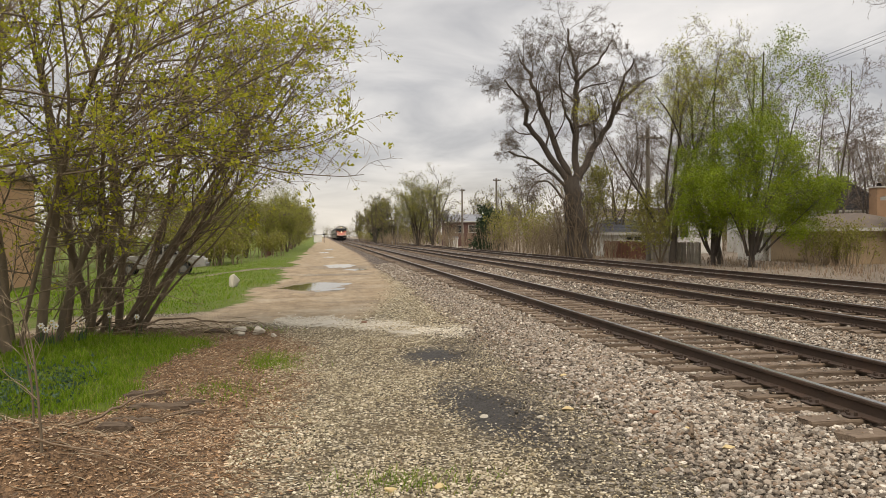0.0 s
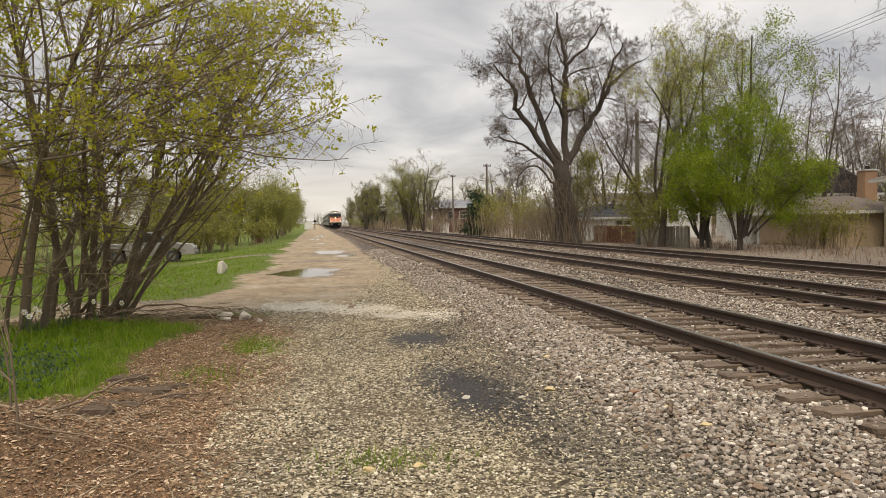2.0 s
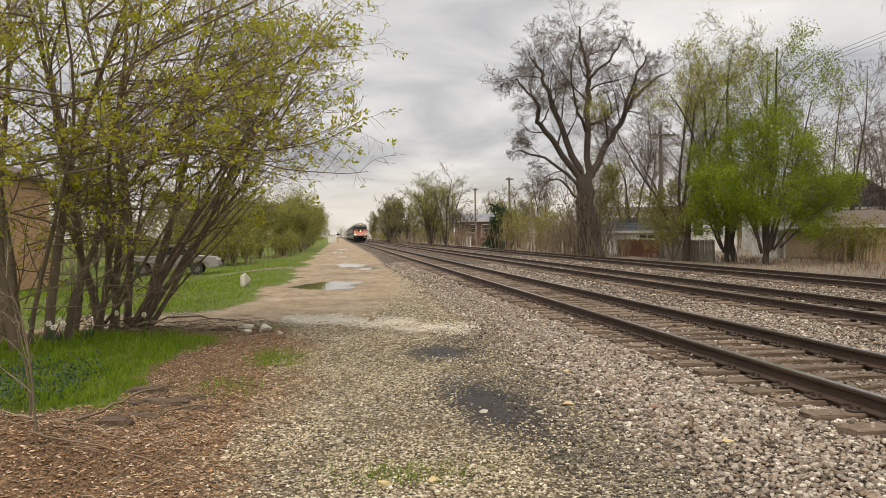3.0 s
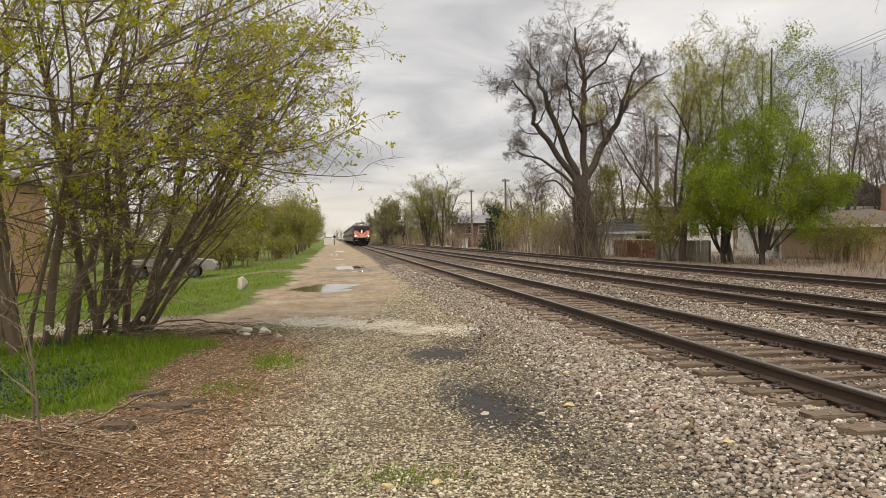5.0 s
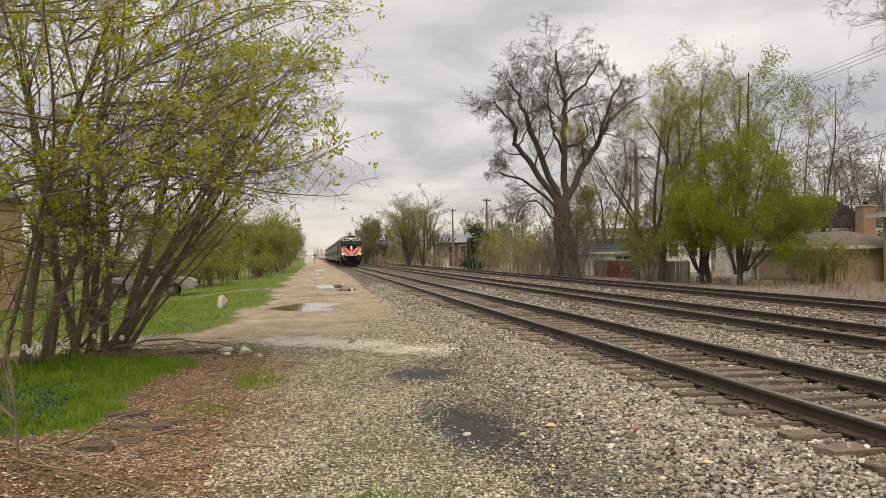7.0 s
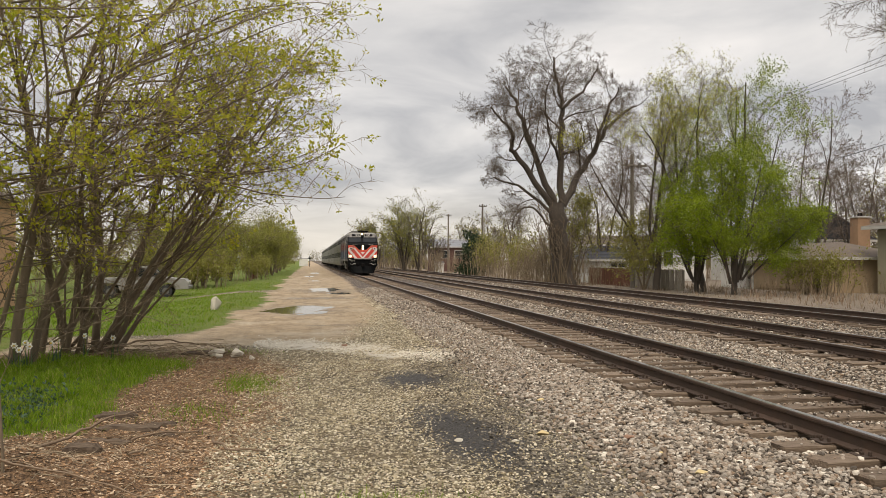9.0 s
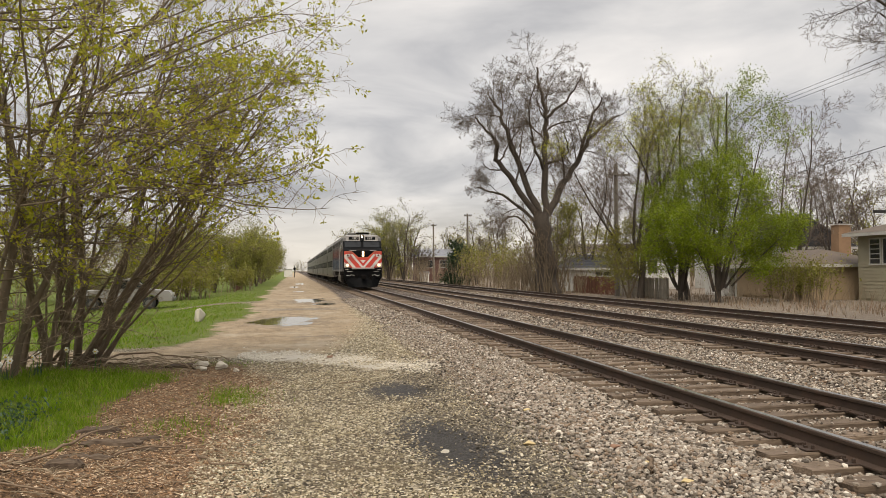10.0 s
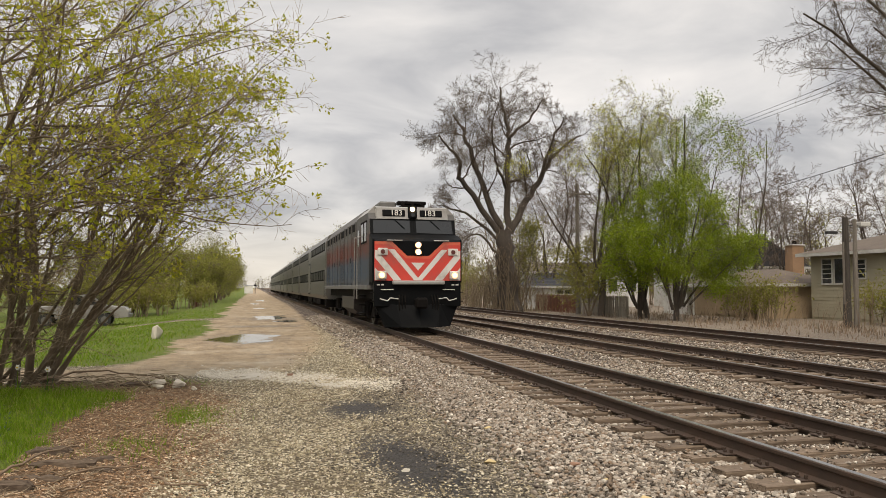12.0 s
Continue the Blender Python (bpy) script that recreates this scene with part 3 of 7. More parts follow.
MAT["leaf_young"] = islands("young_leaf", [(0.33, 0.37, 0.028), (0.55, 0.51, 0.055), (0.42, 0.46, 0.036), (0.63, 0.52, 0.085), (0.27, 0.33, 0.028)], 0.6, 15, 0.3, 0.5)
MAT["leaf_green"] = islands("spring_green_leaf", [(0.15, 0.24, 0.014), (0.31, 0.385, 0.027), (0.22, 0.305, 0.018), (0.40, 0.44, 0.046)], 0.6, 15, 0.3, 0.5)
MAT["leaf_dull"] = islands("dull_green_leaf", [(0.19, 0.20, 0.04), (0.33, 0.30, 0.075), (0.26, 0.26, 0.055), (0.38, 0.32, 0.10)], 0.7, 15, 0.3, 0.45)
MAT["leaf_olive"] = islands("olive_leaf", [(0.20, 0.22, 0.045), (0.36, 0.35, 0.08), (0.27, 0.28, 0.06), (0.42, 0.36, 0.12)], 0.7, 15, 0.3, 0.45)
MAT["needle"] = islands("dark_needles", [(0.018, 0.035, 0.014), (0.035, 0.06, 0.022), (0.025, 0.045, 0.018)], 0.8, 15)


class Growth:
    """Collects the limbs of one plant and turns them into meshes."""

    def __init__(self, seed, thin=0.0025):
        self.rng = random.Random(seed)
        self.thin = thin     # least radius of a twig
        self.share = (0.35, 0.6)
        self.limbs = []      # (level, points, radii)
        self.tips = []       # (place, way)

    def limb(self, p, d, length, r, level, spec):
        """spec: a row for each level: children, child length, spread in degrees, wander, lift, segments, bare share."""
        rng = self.rng
        kids, ratio, spread, wander, lift, segs, bare = spec[level]
        p, d = Vector(p), Vector(d).normalized()
        pts, rad, ways = [p.copy()], [r], [d.copy()]
        for i in range(segs):
            d = (d + Vector((rng.gauss(0, wander), rng.gauss(0, wander), rng.gauss(0, wander) + lift))).normalized()
            p = p + d * (length / segs)
            pts.append(p.copy())
            rad.append(max(self.thin * 0.8, r * (1 - 0.8 * (i + 1) / segs)))
            ways.append(d.copy())
        self.follow(pts, rad, ways, length, level, spec)

    def follow(self, pts, rad, ways, length, level, spec):
        rng = self.rng
        kids, ratio, spread, wander, lift, segs, bare = spec[level]
        self.limbs.append((level, pts, rad))
        if level + 1 >= len(spec):
            for q, w in zip(pts[1:], ways[1:]):
                self.tips.append((q, w))
            return
        n = len(pts) - 1
        for k in range(kids):
            f = bare + (1 - bare) * (k + rng.random()) / kids
            i = min(int(f * n), n - 1)
            q = pts[i].lerp(pts[i + 1], f * n - i)
            w = ways[min(i + 1, n)]
            side = w.orthogonal().normalized()
            side.rotate(Matrix.Rotation(rng.uniform(0, 2 * math.pi), 3, w))
            a = radians(spread * rng.uniform(0.6, 1.3))
            way = w * math.cos(a) + side * math.sin(a)
            self.limb(q, way, length * ratio * rng.uniform(0.6, 1.25) * (1.15 - 0.5 * f), max(self.thin, rad[i] * rng.uniform(*self.share)), level + 1, spec)

    def guided(self, pts, r0, r1, spec, level=0):
        """A main limb led through a few points."""
        pts = [Vector(p) for p in pts]
        fine = []
        for i in range(len(pts) - 1):
            p0, p1, p2, p3 = pts[max(i - 1, 0)], pts[i], pts[i + 1], pts[min(i + 2, len(pts) - 1)]
            for j in range(4):
                t = j / 4
                fine.append(0.5 * (2 * p1 + (p2 - p0) * t + (2 * p0 - 5 * p1 + 4 * p2 - p3) * t * t + (3 * p1 - p0 - 3 * p2 + p3) * t ** 3))
        fine.append(pts[-1])
        n = len(fine)
        jit = min(r1 * 1.5, 0.12)
        fine = [q + Vector((self.rng.gauss(0, jit), self.rng.gauss(0, jit), self.rng.gauss(0, jit))) if 0 < i < n - 1 else q for i, q in enumerate(fine)]
        rad = [r0 + (r1 - r0) * i / (n - 1) for i in range(n)]
        ways = [(fine[min(i + 1, n - 1)] - fine[max(i - 1, 0)]).normalized() for i in range(n)]
        self.follow(fine, rad, ways, sum((b - a).length for a, b in zip(fine, fine[1:])), level, spec)

    def mesh(self, name, levels, material, parent, sides=6, limbs=None):
        verts, faces = [], []
        for level, pts, rad in self.limbs if limbs is None else limbs:
            if level not in levels:
                continue
            k = max(3, sides - 1 - level)
            base = len(verts)
            n = len(pts)
            for i, p in enumerate(pts):
                w = (pts[min(i + 1, n - 1)] - pts[max(i - 1, 0)]).normalized()
                u = w.cross(Vector((0.31, 0.82, 0.48))).normalized()
                v = w.cross(u)
                for j in range(k):
                    a = 2 * math.pi * j / k
                    verts.append(p + (u * math.cos(a) + v * math.sin(a)) * rad[i])
            for i in range(n - 1):
                for j in range(k):
                    a, b = base + i * k + j, base + i * k + (j + 1) % k
                    faces.append((a, b, b + k, a + k))
        if not faces:
            return None
        ob = raw_mesh(name, [v[:] for v in verts], faces, material, parent, smooth=True)
        if name in ("twigwork", "branchwork", "vinework"):
            ob["kind"] = "stuff"
        return ob

    def singly(self, name, material, parent, sides=8):
        """Each main stem as a part of its own."""
        for limb in self.limbs:
            if limb[0] == 0:
                self.mesh(name, (0,), material, parent, sides, [limb])

    def leaves(self, name, count, size, material, parent, spread=0.05, keep=None, droop=0.3, per=1):
        nr = np.random.default_rng(self.rng.randrange(1 << 30))
        tips = [t for t in self.tips if keep is None or keep(t[0])]
        if not tips:
            return None
        pick = np.repeat(nr.integers(0, len(tips), count // per), per)
        count = len(pick)
        p = np.array([tips[i][0][:] for i in pick]) + nr.normal(0, spread, (count, 3))
        w = np.array([tips[i][1][:] for i in pick]) + nr.normal(0, 0.7, (count, 3))
        w[:, 2] -= droop * nr.random(count)
        w /= np.linalg.norm(w, axis=1)[:, None] + 1e-6
        u = np.cross(w, nr.normal(size=(count, 3)))
        u /= np.linalg.norm(u, axis=1)[:, None] + 1e-6
        up = np.cross(u, w)
        s = (size * nr.uniform(0.5, 1.3, count))[:, None]
        v = np.stack([p, p + w * s * 0.5 + u * s * 0.26 + up * s * 0.08, p + w * s, p + w * s * 0.5 - u * s * 0.26 + up * s * 0.08], 1)
        f = np.arange(count * 4).reshape(count, 4)
        ob = raw_mesh(name, v.reshape(-1, 3), f, material, parent)
        ob["kind"] = "stuff"
        return ob


def plant(name, label, category, at, group=""):
    return thing(name, label, category, group, "", at)


def on_ground(x, y):
    return float(ground_z(x, y))


# the multi-stemmed shrub beside the camera
def build_big_shrub():
    t = plant("large_shrub", "large many-stemmed shrub with tan twigs and young yellow-green leaves", "shrub", (0, 0, 0))
    g = Growth(11, 0.0035)
    spec = [(11, 0.36, 44, 0.08, 0.02, 10, 0.30), (6, 0.48, 46, 0.13, 0.01, 6, 0.15), (4, 0.48, 42, 0.15, 0.02, 4, 0.12), (0, 0, 0, 0.18, 0.03, 2, 0)]
    slight = [(5, 0.36, 40, 0.08, 0.02, 8, 0.5), (4, 0.46, 44, 0.12, 0.015, 5, 0.15), (3, 0.46, 42, 0.14, 0.02, 4, 0.12), (0, 0, 0, 0.18, 0.03, 3, 0)]
    stems = [(-4.35, 10.6, -0.08, 0.05, 6.6, 0.08), (-4.1, 11.1, 0.10, 0.0, 6.8, 0.08), (-4.6, 11.4, -0.16, 0.1, 6.8, 0.075), (-4.0, 11.6, 0.14, -0.12, 6.2, 0.06),
             (-3.95, 13.2, -0.12, 0.1, 7.0, 0.08), (-3.75, 13.4, 0.02, -0.1, 7.2, 0.075), (-3.6, 13.6, 0.16, 0.0, 7.4, 0.075), (-3.45, 13.7, 0.40, -0.1, 6.8, 0.07), (-3.3, 13.5, 0.8, -0.2, 5.4, 0.055),
             (-3.3, 13.3, 0.55, -0.4, 5.6, 0.045), (-3.8, 12.6, 0.28, -0.3, 6.4, 0.05), (-4.3, 12.9, 0.05, 0.2, 7.0, 0.07), (-4.9, 10.2, 0.05, -0.15, 6.6, 0.07), (-5.2, 12.2, -0.05, 0.0, 7.0, 0.075),
             (-4.3, 10.9, 0.3, -0.2, 6.4, 0.04), (-3.5, 13.8, 0.28, 0.2, 7.2, 0.06), (-5.4, 9.2, 0.12, 0.0, 6.6, 0.065), (-3.2, 13.6, 0.6, 0.0, 6.4, 0.045), (-5.9, 11.0, -0.05, 0.1, 6.8, 0.065), (-4.7, 9.4, -0.12, 0.1, 6.4, 0.045)]
    rng = g.rng
    for k in range(14):
        x, y = -3.6 + rng.uniform(-0.5, 0.5), 13.3 + rng.uniform(-0.7, 0.4)
        g.limb((x, y, on_ground(x, y) - 0.05), (rng.uniform(-0.3, 1.05), rng.uniform(-0.5, 0.2), 1.0), rng.uniform(3.2, 5.6), rng.uniform(0.022, 0.04), 0, slight)
    for dx, length in ((0.5, 7.2), (0.72, 6.2)):
        stems.append((-3.4 + rng.uniform(-0.2, 0.3), 13.6 + rng.uniform(-0.4, 0.4), dx, rng.uniform(-0.15, 0.15), length, 0.045))
    for x, y, dx, dy, length, r in stems:
        g.limb((x, y, on_ground(x, y) - 0.05), (dx, dy, 1.0), length, r, 0, spec)
    # long arching shoots that hang out over the track way
    arch = [(13, 0.30, 46, 0.10, 0.0, 10, 0.25), (5, 0.42, 42, 0.16, 0.02, 5, 0.12), (0, 0, 0, 0.18, 0.03, 3, 0)]
    for k in range(30):
        z = rng.uniform(2.6, 5.6)
        g.limb((-3.3 + rng.uniform(-0.8, 0.8), 12.6 + rng.uniform(-1.8, 1.2), z), (1.0, rng.uniform(-0.6, 0.3), rng.uniform(-0.05, 0.9)), rng.uniform(2.6, 4.1), 0.022, 0, arch)
    for k in range(15):
        g.limb((-2.35 + rng.uniform(-0.6, 0.6), 12.8 + rng.uniform(-1.4, 0.9), rng.uniform(2.7, 5.4)), (1.0, rng.uniform(-0.4, 0.3), rng.uniform(0.05, 0.85)), rng.uniform(1.9, 3.2), 0.016, 0, arch)
    # shoots that reach every way out of the crown, most of them near level
    for k in range(46):
        a = rng.uniform(-2.9, 1.3)
        g.limb((-4.4 + rng.uniform(-1, 1.2), 10.6 + rng.uniform(-1.8, 2.0), rng.uniform(1.7, 6.2)), (math.cos(a), math.sin(a), rng.uniform(-0.2, 0.4)), rng.uniform(1.8, 3.4), 0.017, 0, arch)
    slender = [(7, 0.34, 40, 0.10, -0.01, 8, 0.2), (3, 0.42, 42, 0.14, 0.0, 4, 0.12), (0, 0, 0, 0.16, 0.0, 2, 0)]
    # thin shoots about the feet of the stems
    for k in range(34):
        a = rng.uniform(-1.3, 0.9)
        g.limb((-3.7 + rng.uniform(-1.2, 0.8), 12.4 + rng.uniform(-2.0, 1.2), rng.uniform(1.0, 2.9)), (math.cos(a), math.sin(a), rng.uniform(-0.1, 0.3)), rng.uniform(1.3, 2.5), 0.013, 0, slender)
    low = [(5, 0.45, 48, 0.12, 0.02, 6, 0.15), (3, 0.45, 44, 0.15, 0.02, 4, 0.1), (0, 0, 0, 0.16, 0.03, 3, 0)]
    for k in range(34):
        x, y = -4.1 + rng.uniform(-0.9, 1.1), 11.9 + rng.uniform(-2.2, 1.8)
        g.limb((x, y, on_ground(x, y) + rng.uniform(-0.04, 1.7)), (rng.uniform(-0.6, 1.0), rng.uniform(-1.0, 0.3), rng.uniform(0.1, 0.9)), rng.uniform(1.0, 2.3), 0.012, 0, low)
    # nothing hangs low over the lane
    def clear(q):
        return q.x < -1.8 or q.z > 1.35 + 0.45 * (q.x + 1.8)
    g.limbs = [l for l in g.limbs if all(clear(q) for q in l[1])]
    g.tips = [q for q in g.tips if clear(q[0])]
    g.singly("stem", MAT["bark_brown"], t)
    g.mesh("branchwork", (1,), MAT["bark_brown"], t, 6)
    g.mesh("twigwork", (2, 3), MAT["twig_tan"], t, 5)
    g.leaves("foliage", 36000, 0.076, MAT["leaf_young"], t, 0.035, per=7, keep=lambda p: p.z > 2.2 + 0.9 * math.sin(p.x * 3.1 + p.z * 2.3) * math.cos(p.y * 2.7) or (p.x < -4.2 and p.z > 0.8))
    return t


def build_old_tree():
    """The great bare tree across the tracks, with a vine-wrapped trunk."""
    X, Y = 17.6, 50.0
    t = plant("old_tree", "huge bare old tree with heavy spreading limbs", "tree", (0, 0, 0))
    g = Growth(23, 0.0062)
    g.share = (0.22, 0.42)
    z0 = on_ground(X, Y) - 0.2
    spec = [(14, 0.34, 58, 0.1, 0.02, 9, 0.18), (10, 0.5, 54, 0.17, 0.02, 6, 0.1), (8, 0.56, 48, 0.2, 0.02, 4, 0.1), (4, 0.55, 44, 0.24, 0.0, 2, 0.1), (0, 0, 0, 0.22, 0.0, 1, 0)]
    trunk = [(11, 0.16, 70, 0.1, -0.1, 9, 0.1), (5, 0.5, 46, 0.16, 0.02, 5, 0.1), (0, 0, 0, 0.2, 0.0, 3, 0)]

    def led(points, r0, r1, depth=0.0, s=spec):
        k = len(points) - 1
        r0, r1 = r0 * 0.62, r1 * 0.62
        reach = sum(math.dist(p, q) for p, q in zip(points, points[1:]))
        few, long = min(1.0, reach / 10.0), min(1.8, max(1.0, math.sqrt(10.0 / reach)))
        s = [(max(4, round(s[0][0] * few)), s[0][1] * long, *s[0][2:])] + s[1:]
        g.guided([(X + a, Y + depth * i / k * 4.0, z0 + b) for i, (a, b) in enumerate(points)], r0, r1, s)

    g.guided([(X, Y, z0), (X - 0.05, Y, z0 + 2.0), (X - 0.25, Y, z0 + 4.2), (X - 0.35, Y, z0 + 6.0)], 0.80, 0.55, trunk)
    led([(-0.1, 5.6), (-0.15, 8.8), (0.1, 11.9), (0.05, 13.2), (-0.3, 14.7), (-0.45, 16.3)], 0.42, 0.10, 0.1)
    led([(0.05, 12.6), (1.4, 13.8), (2.2, 15.2)], 0.2, 0.06, -0.3)
    led([(-0.5, 5.8), (-1.8, 9.2), (-2.6, 11.9), (-3.0, 13.4), (-3.6, 14.4)], 0.40, 0.08, 0.45)
    led([(-0.6, 5.6), (-2.4, 8.0), (-3.8, 9.6), (-3.7, 10.4), (-4.6, 11.4), (-5.5, 12.2)], 0.38, 0.07, -0.4)
    led([(-0.7, 5.2), (-2.6, 6.9), (-4.0, 7.5), (-4.9, 7.8)], 0.2, 0.05, 0.3)
    led([(0.1, 5.8), (1.4, 8.2), (2.5, 9.8), (3.8, 11.7), (5.0, 12.7), (5.8, 13.2)], 0.44, 0.08, 0.2)
    led([(2.4, 9.7), (3.0, 12.3), (3.4, 13.8)], 0.24, 0.06, -0.5)
    led([(0.0, 9.4), (0.9, 9.7), (1.5, 10.2), (1.1, 11.4)], 0.16, 0.05, -0.2)
    led([(-0.9, 11.0), (-1.6, 12.6), (-1.4, 14.6)], 0.13, 0.04, -0.6)
    led([(-0.2, 9.0), (-1.2, 10.4), (-1.9, 10.9)], 0.2, 0.06, -0.6)
    led([(-0.9, 4.4), (-2.2, 5.6), (-3.4, 5.2), (-3.8, 4.0)], 0.14, 0.04, -0.2)
    g.singly("limb", MAT["bark_grey"], t, 10)
    g.mesh("branchwork", (1,), MAT["bark_grey"], t, 6)
    g.mesh("twigwork", (2, 3, 4), MAT["twig"], t, 5)
    v = Growth(24, 0.02)
    vine = [(3, 0.3, 35, 0.12, 0.03, 10, 0.3), (3, 0.5, 40, 0.2, 0.0, 4, 0.2), (0, 0, 0, 0.2, 0.0, 2, 0)]
    for k in range(30):
        a = v.rng.uniform(0, 2 * math.pi)
        r = v.rng.uniform(0.9, 1.15)
        v.limb((X + r * math.cos(a), Y + r * math.sin(a), z0), (-0.04 * math.cos(a), -0.04 * math.sin(a), 1), v.rng.uniform(3.5, 6.5), 0.045, 0, vine)
    v.mesh("vinework", (0, 1, 2), MAT["bark_brown"], t, 5)


def build_tree(name, seed, label, x, y, stems, spec, bark, leaf=None, leaf_count=0, leaf_size=0.12, group="trees across the tracks", keep=None, spread=0.12, twig="twig_grey"):
    """stems: leaning x, leaning y, length, radius, height at which it leaves the ground or trunk."""
    t = plant(name, label, "tree", (x, y, on_ground(x, y) - 0.1), group)
    g = Growth(seed, 0.00014 * math.hypot(x, y))
    g.share = (0.28, 0.48)
    for dx, dy, length, r, z in stems:
        g.limb((dx * z * 0.8, dy * z * 0.8, z), (dx, dy, 1), length, r, 0, spec)
    g.singly("trunk", MAT[bark], t)
    g.mesh("branchwork", (1,), MAT[bark], t, 5)
    g.mesh("twigwork", tuple(range(2, len(spec))), MAT[twig], t, 5)
    if leaf:
        g.leaves("foliage", leaf_count, leaf_size, MAT[leaf], t, spread, keep)
    return t


def build_trees():
    airy = [(11, 0.38, 42, 0.09, 0.01, 9, 0.25), (8, 0.45, 42, 0.13, 0.03, 5, 0.15), (5, 0.48, 40, 0.15, 0.02, 3, 0.1), (3, 0.5, 40, 0.16, 0.01, 2, 0.1), (0, 0, 0, 0.2, 0.0, 1, 0)]
    crowned = [(12, 0.40, 48, 0.09, 0.02, 9, 0.2), (7, 0.48, 46, 0.14, 0.02, 5, 0.12), (5, 0.5, 44, 0.16, 0.01, 3, 0.1), (3, 0.5, 40, 0.18, 0.0, 2, 0.1), (0, 0, 0, 0.2, 0.0, 1, 0)]
    dense = [(15, 0.36, 52, 0.05, 0.01, 9, 0.16), (8, 0.42, 44, 0.12, 0.02, 4, 0.12), (5, 0.45, 42, 0.16, 0.01, 3, 0.1), (0, 0, 0, 0.2, 0.0, 2, 0)]
    # slim tree in first leaf beside the old one
    build_tree("slim_tree", 31, "tall slim tree with thin branches and sparse new leaves", 21.6, 43.6, [(0.0, 0, 8.0, 0.24, 0), (-0.13, 0.05, 8.6, 0.11, 3.0), (0.10, -0.05, 8.6, 0.12, 3.2), (0.0, 0.1, 9.0, 0.12, 3.4), (-0.45, 0.2, 7.5, 0.09, 2.6), (0.3, 0.1, 7.5, 0.08, 3.6)], airy, "bark_grey", "leaf_young", 13000, 0.085,
               keep=lambda p: p.z > 9.2 or (p.z < 4.5 and p.x < 2), spread=0.2)
    build_tree("slim_tree", 36, "tall dark tree with thin forking branches and first leaves", 23.6, 41.4, [(0.1, 0, 6.5, 0.2, 0), (-0.42, 0.0, 8.6, 0.12, 2.2), (-0.16, 0.1, 9.0, 0.12, 2.8), (0.2, 0, 9.0, 0.12, 3.0), (0.02, -0.1, 9.0, 0.1, 3.6)], airy, "bark_grey", "leaf_young", 11000, 0.085, keep=lambda p: p.z > 7.8, spread=0.2)
    # maples in full fresh leaf: one tall and pointed, its neighbour lower and rounder
    build_tree("leafy_tree", 42, "tall pointed tree in bright fresh green leaf", 23.2, 37.4, [(0.03, 0, 11.8, 0.17, 0), (0.0, 0.08, 8.2, 0.10, 0.8), (0.20, -0.1, 8.4, 0.10, 0.9), (-0.28, 0.1, 6.6, 0.10, 0.7), (0.42, 0.0, 6.2, 0.09, 0.9), (0.05, -0.4, 6.4, 0.09, 0.8), (0.75, 0.15, 5.2, 0.07, 0.9), (0.95, -0.2, 4.6, 0.06, 1.0), (-0.5, -0.3, 4.6, 0.06, 1.0)],
               dense, "bark_grey", "leaf_green", 76000, 0.10, spread=0.2, keep=lambda p: p.z > 1.4)
    build_tree("leafy_tree", 41, "low round tree in bright fresh green leaf", 22.3, 39.8, [(-0.05, 0, 7.6, 0.15, 0), (0.22, -0.1, 6.2, 0.10, 0.6), (-0.3, 0.1, 5.6, 0.09, 0.7), (-0.1, -0.35, 5.6, 0.08, 0.8), (-0.5, -0.05, 4.2, 0.07, 0.9)],
               dense, "bark_grey", "leaf_green", 32000, 0.10, spread=0.2, keep=lambda p: p.z > 1.4)
    # low yellow-green growth at the foot of the slim trees
    build_tree("understorey_tree", 44, "low thin tree with dull yellow-green young leaves", 20.9, 43.9, [(0.1, 0, 4.6, 0.07, 0), (-0.3, 0, 4.2, 0.06, 0), (0.35, 0, 4.3, 0.06, 0)], dense, "bark_brown", "leaf_dull", 9000, 0.13, spread=0.25)
    build_tree("understorey_tree", 45, "low thin tree with dull yellow-green young leaves", 19.6, 53.5, [(0.0, 0, 6.8, 0.1, 0), (0.25, 0, 6.2, 0.08, 0)], dense, "bark_brown", "leaf_dull", 8000, 0.14, spread=0.25)
    # bare spreading trees behind the houses
    for seed, x, y, h in ((51, 38.5, 52, 13.5), (52, 47, 58, 11), (53, 25.5, 62, 11.5), (54, 52.0, 50.0, 10.0), (55, 44, 44, 10.0), (56, 31, 66, 11)):
        build_tree("bare_tree", seed, "bare tree with fine dark spreading twigs", x, y, [(0, 0, h * 0.62, 0.17, 0), (-0.32, 0.1, h * 0.78, 0.10, 2.2), (0.36, 0.0, h * 0.78, 0.10, 2.4), (0.05, -0.2, h * 0.85, 0.10, 2.6), (-0.1, 0.25, h * 0.8, 0.09, 3.0)], crowned, "bark_grey")
    # the tree that leans in beside the last house
    t = plant("bare_tree", "bare tree with long reaching dark limbs and fine twigs", "tree", (24.9, 18.3, on_ground(24.9, 18.3) - 0.1), "trees across the tracks")
    g = Growth(57, 0.0040)
    g.share = (0.28, 0.48)
    reach = [(16, 0.30, 38, 0.07, 0.01, 9, 0.18), (9, 0.44, 42, 0.12, 0.02, 6, 0.12), (6, 0.5, 42, 0.15, 0.01, 3, 0.1), (3, 0.55, 40, 0.18, 0.0, 2, 0.1), (0, 0, 0, 0.2, 0.0, 1, 0)]
    g.limb((0, 0, 0), (0, 0, 1), 9.0, 0.34, 0, reach)
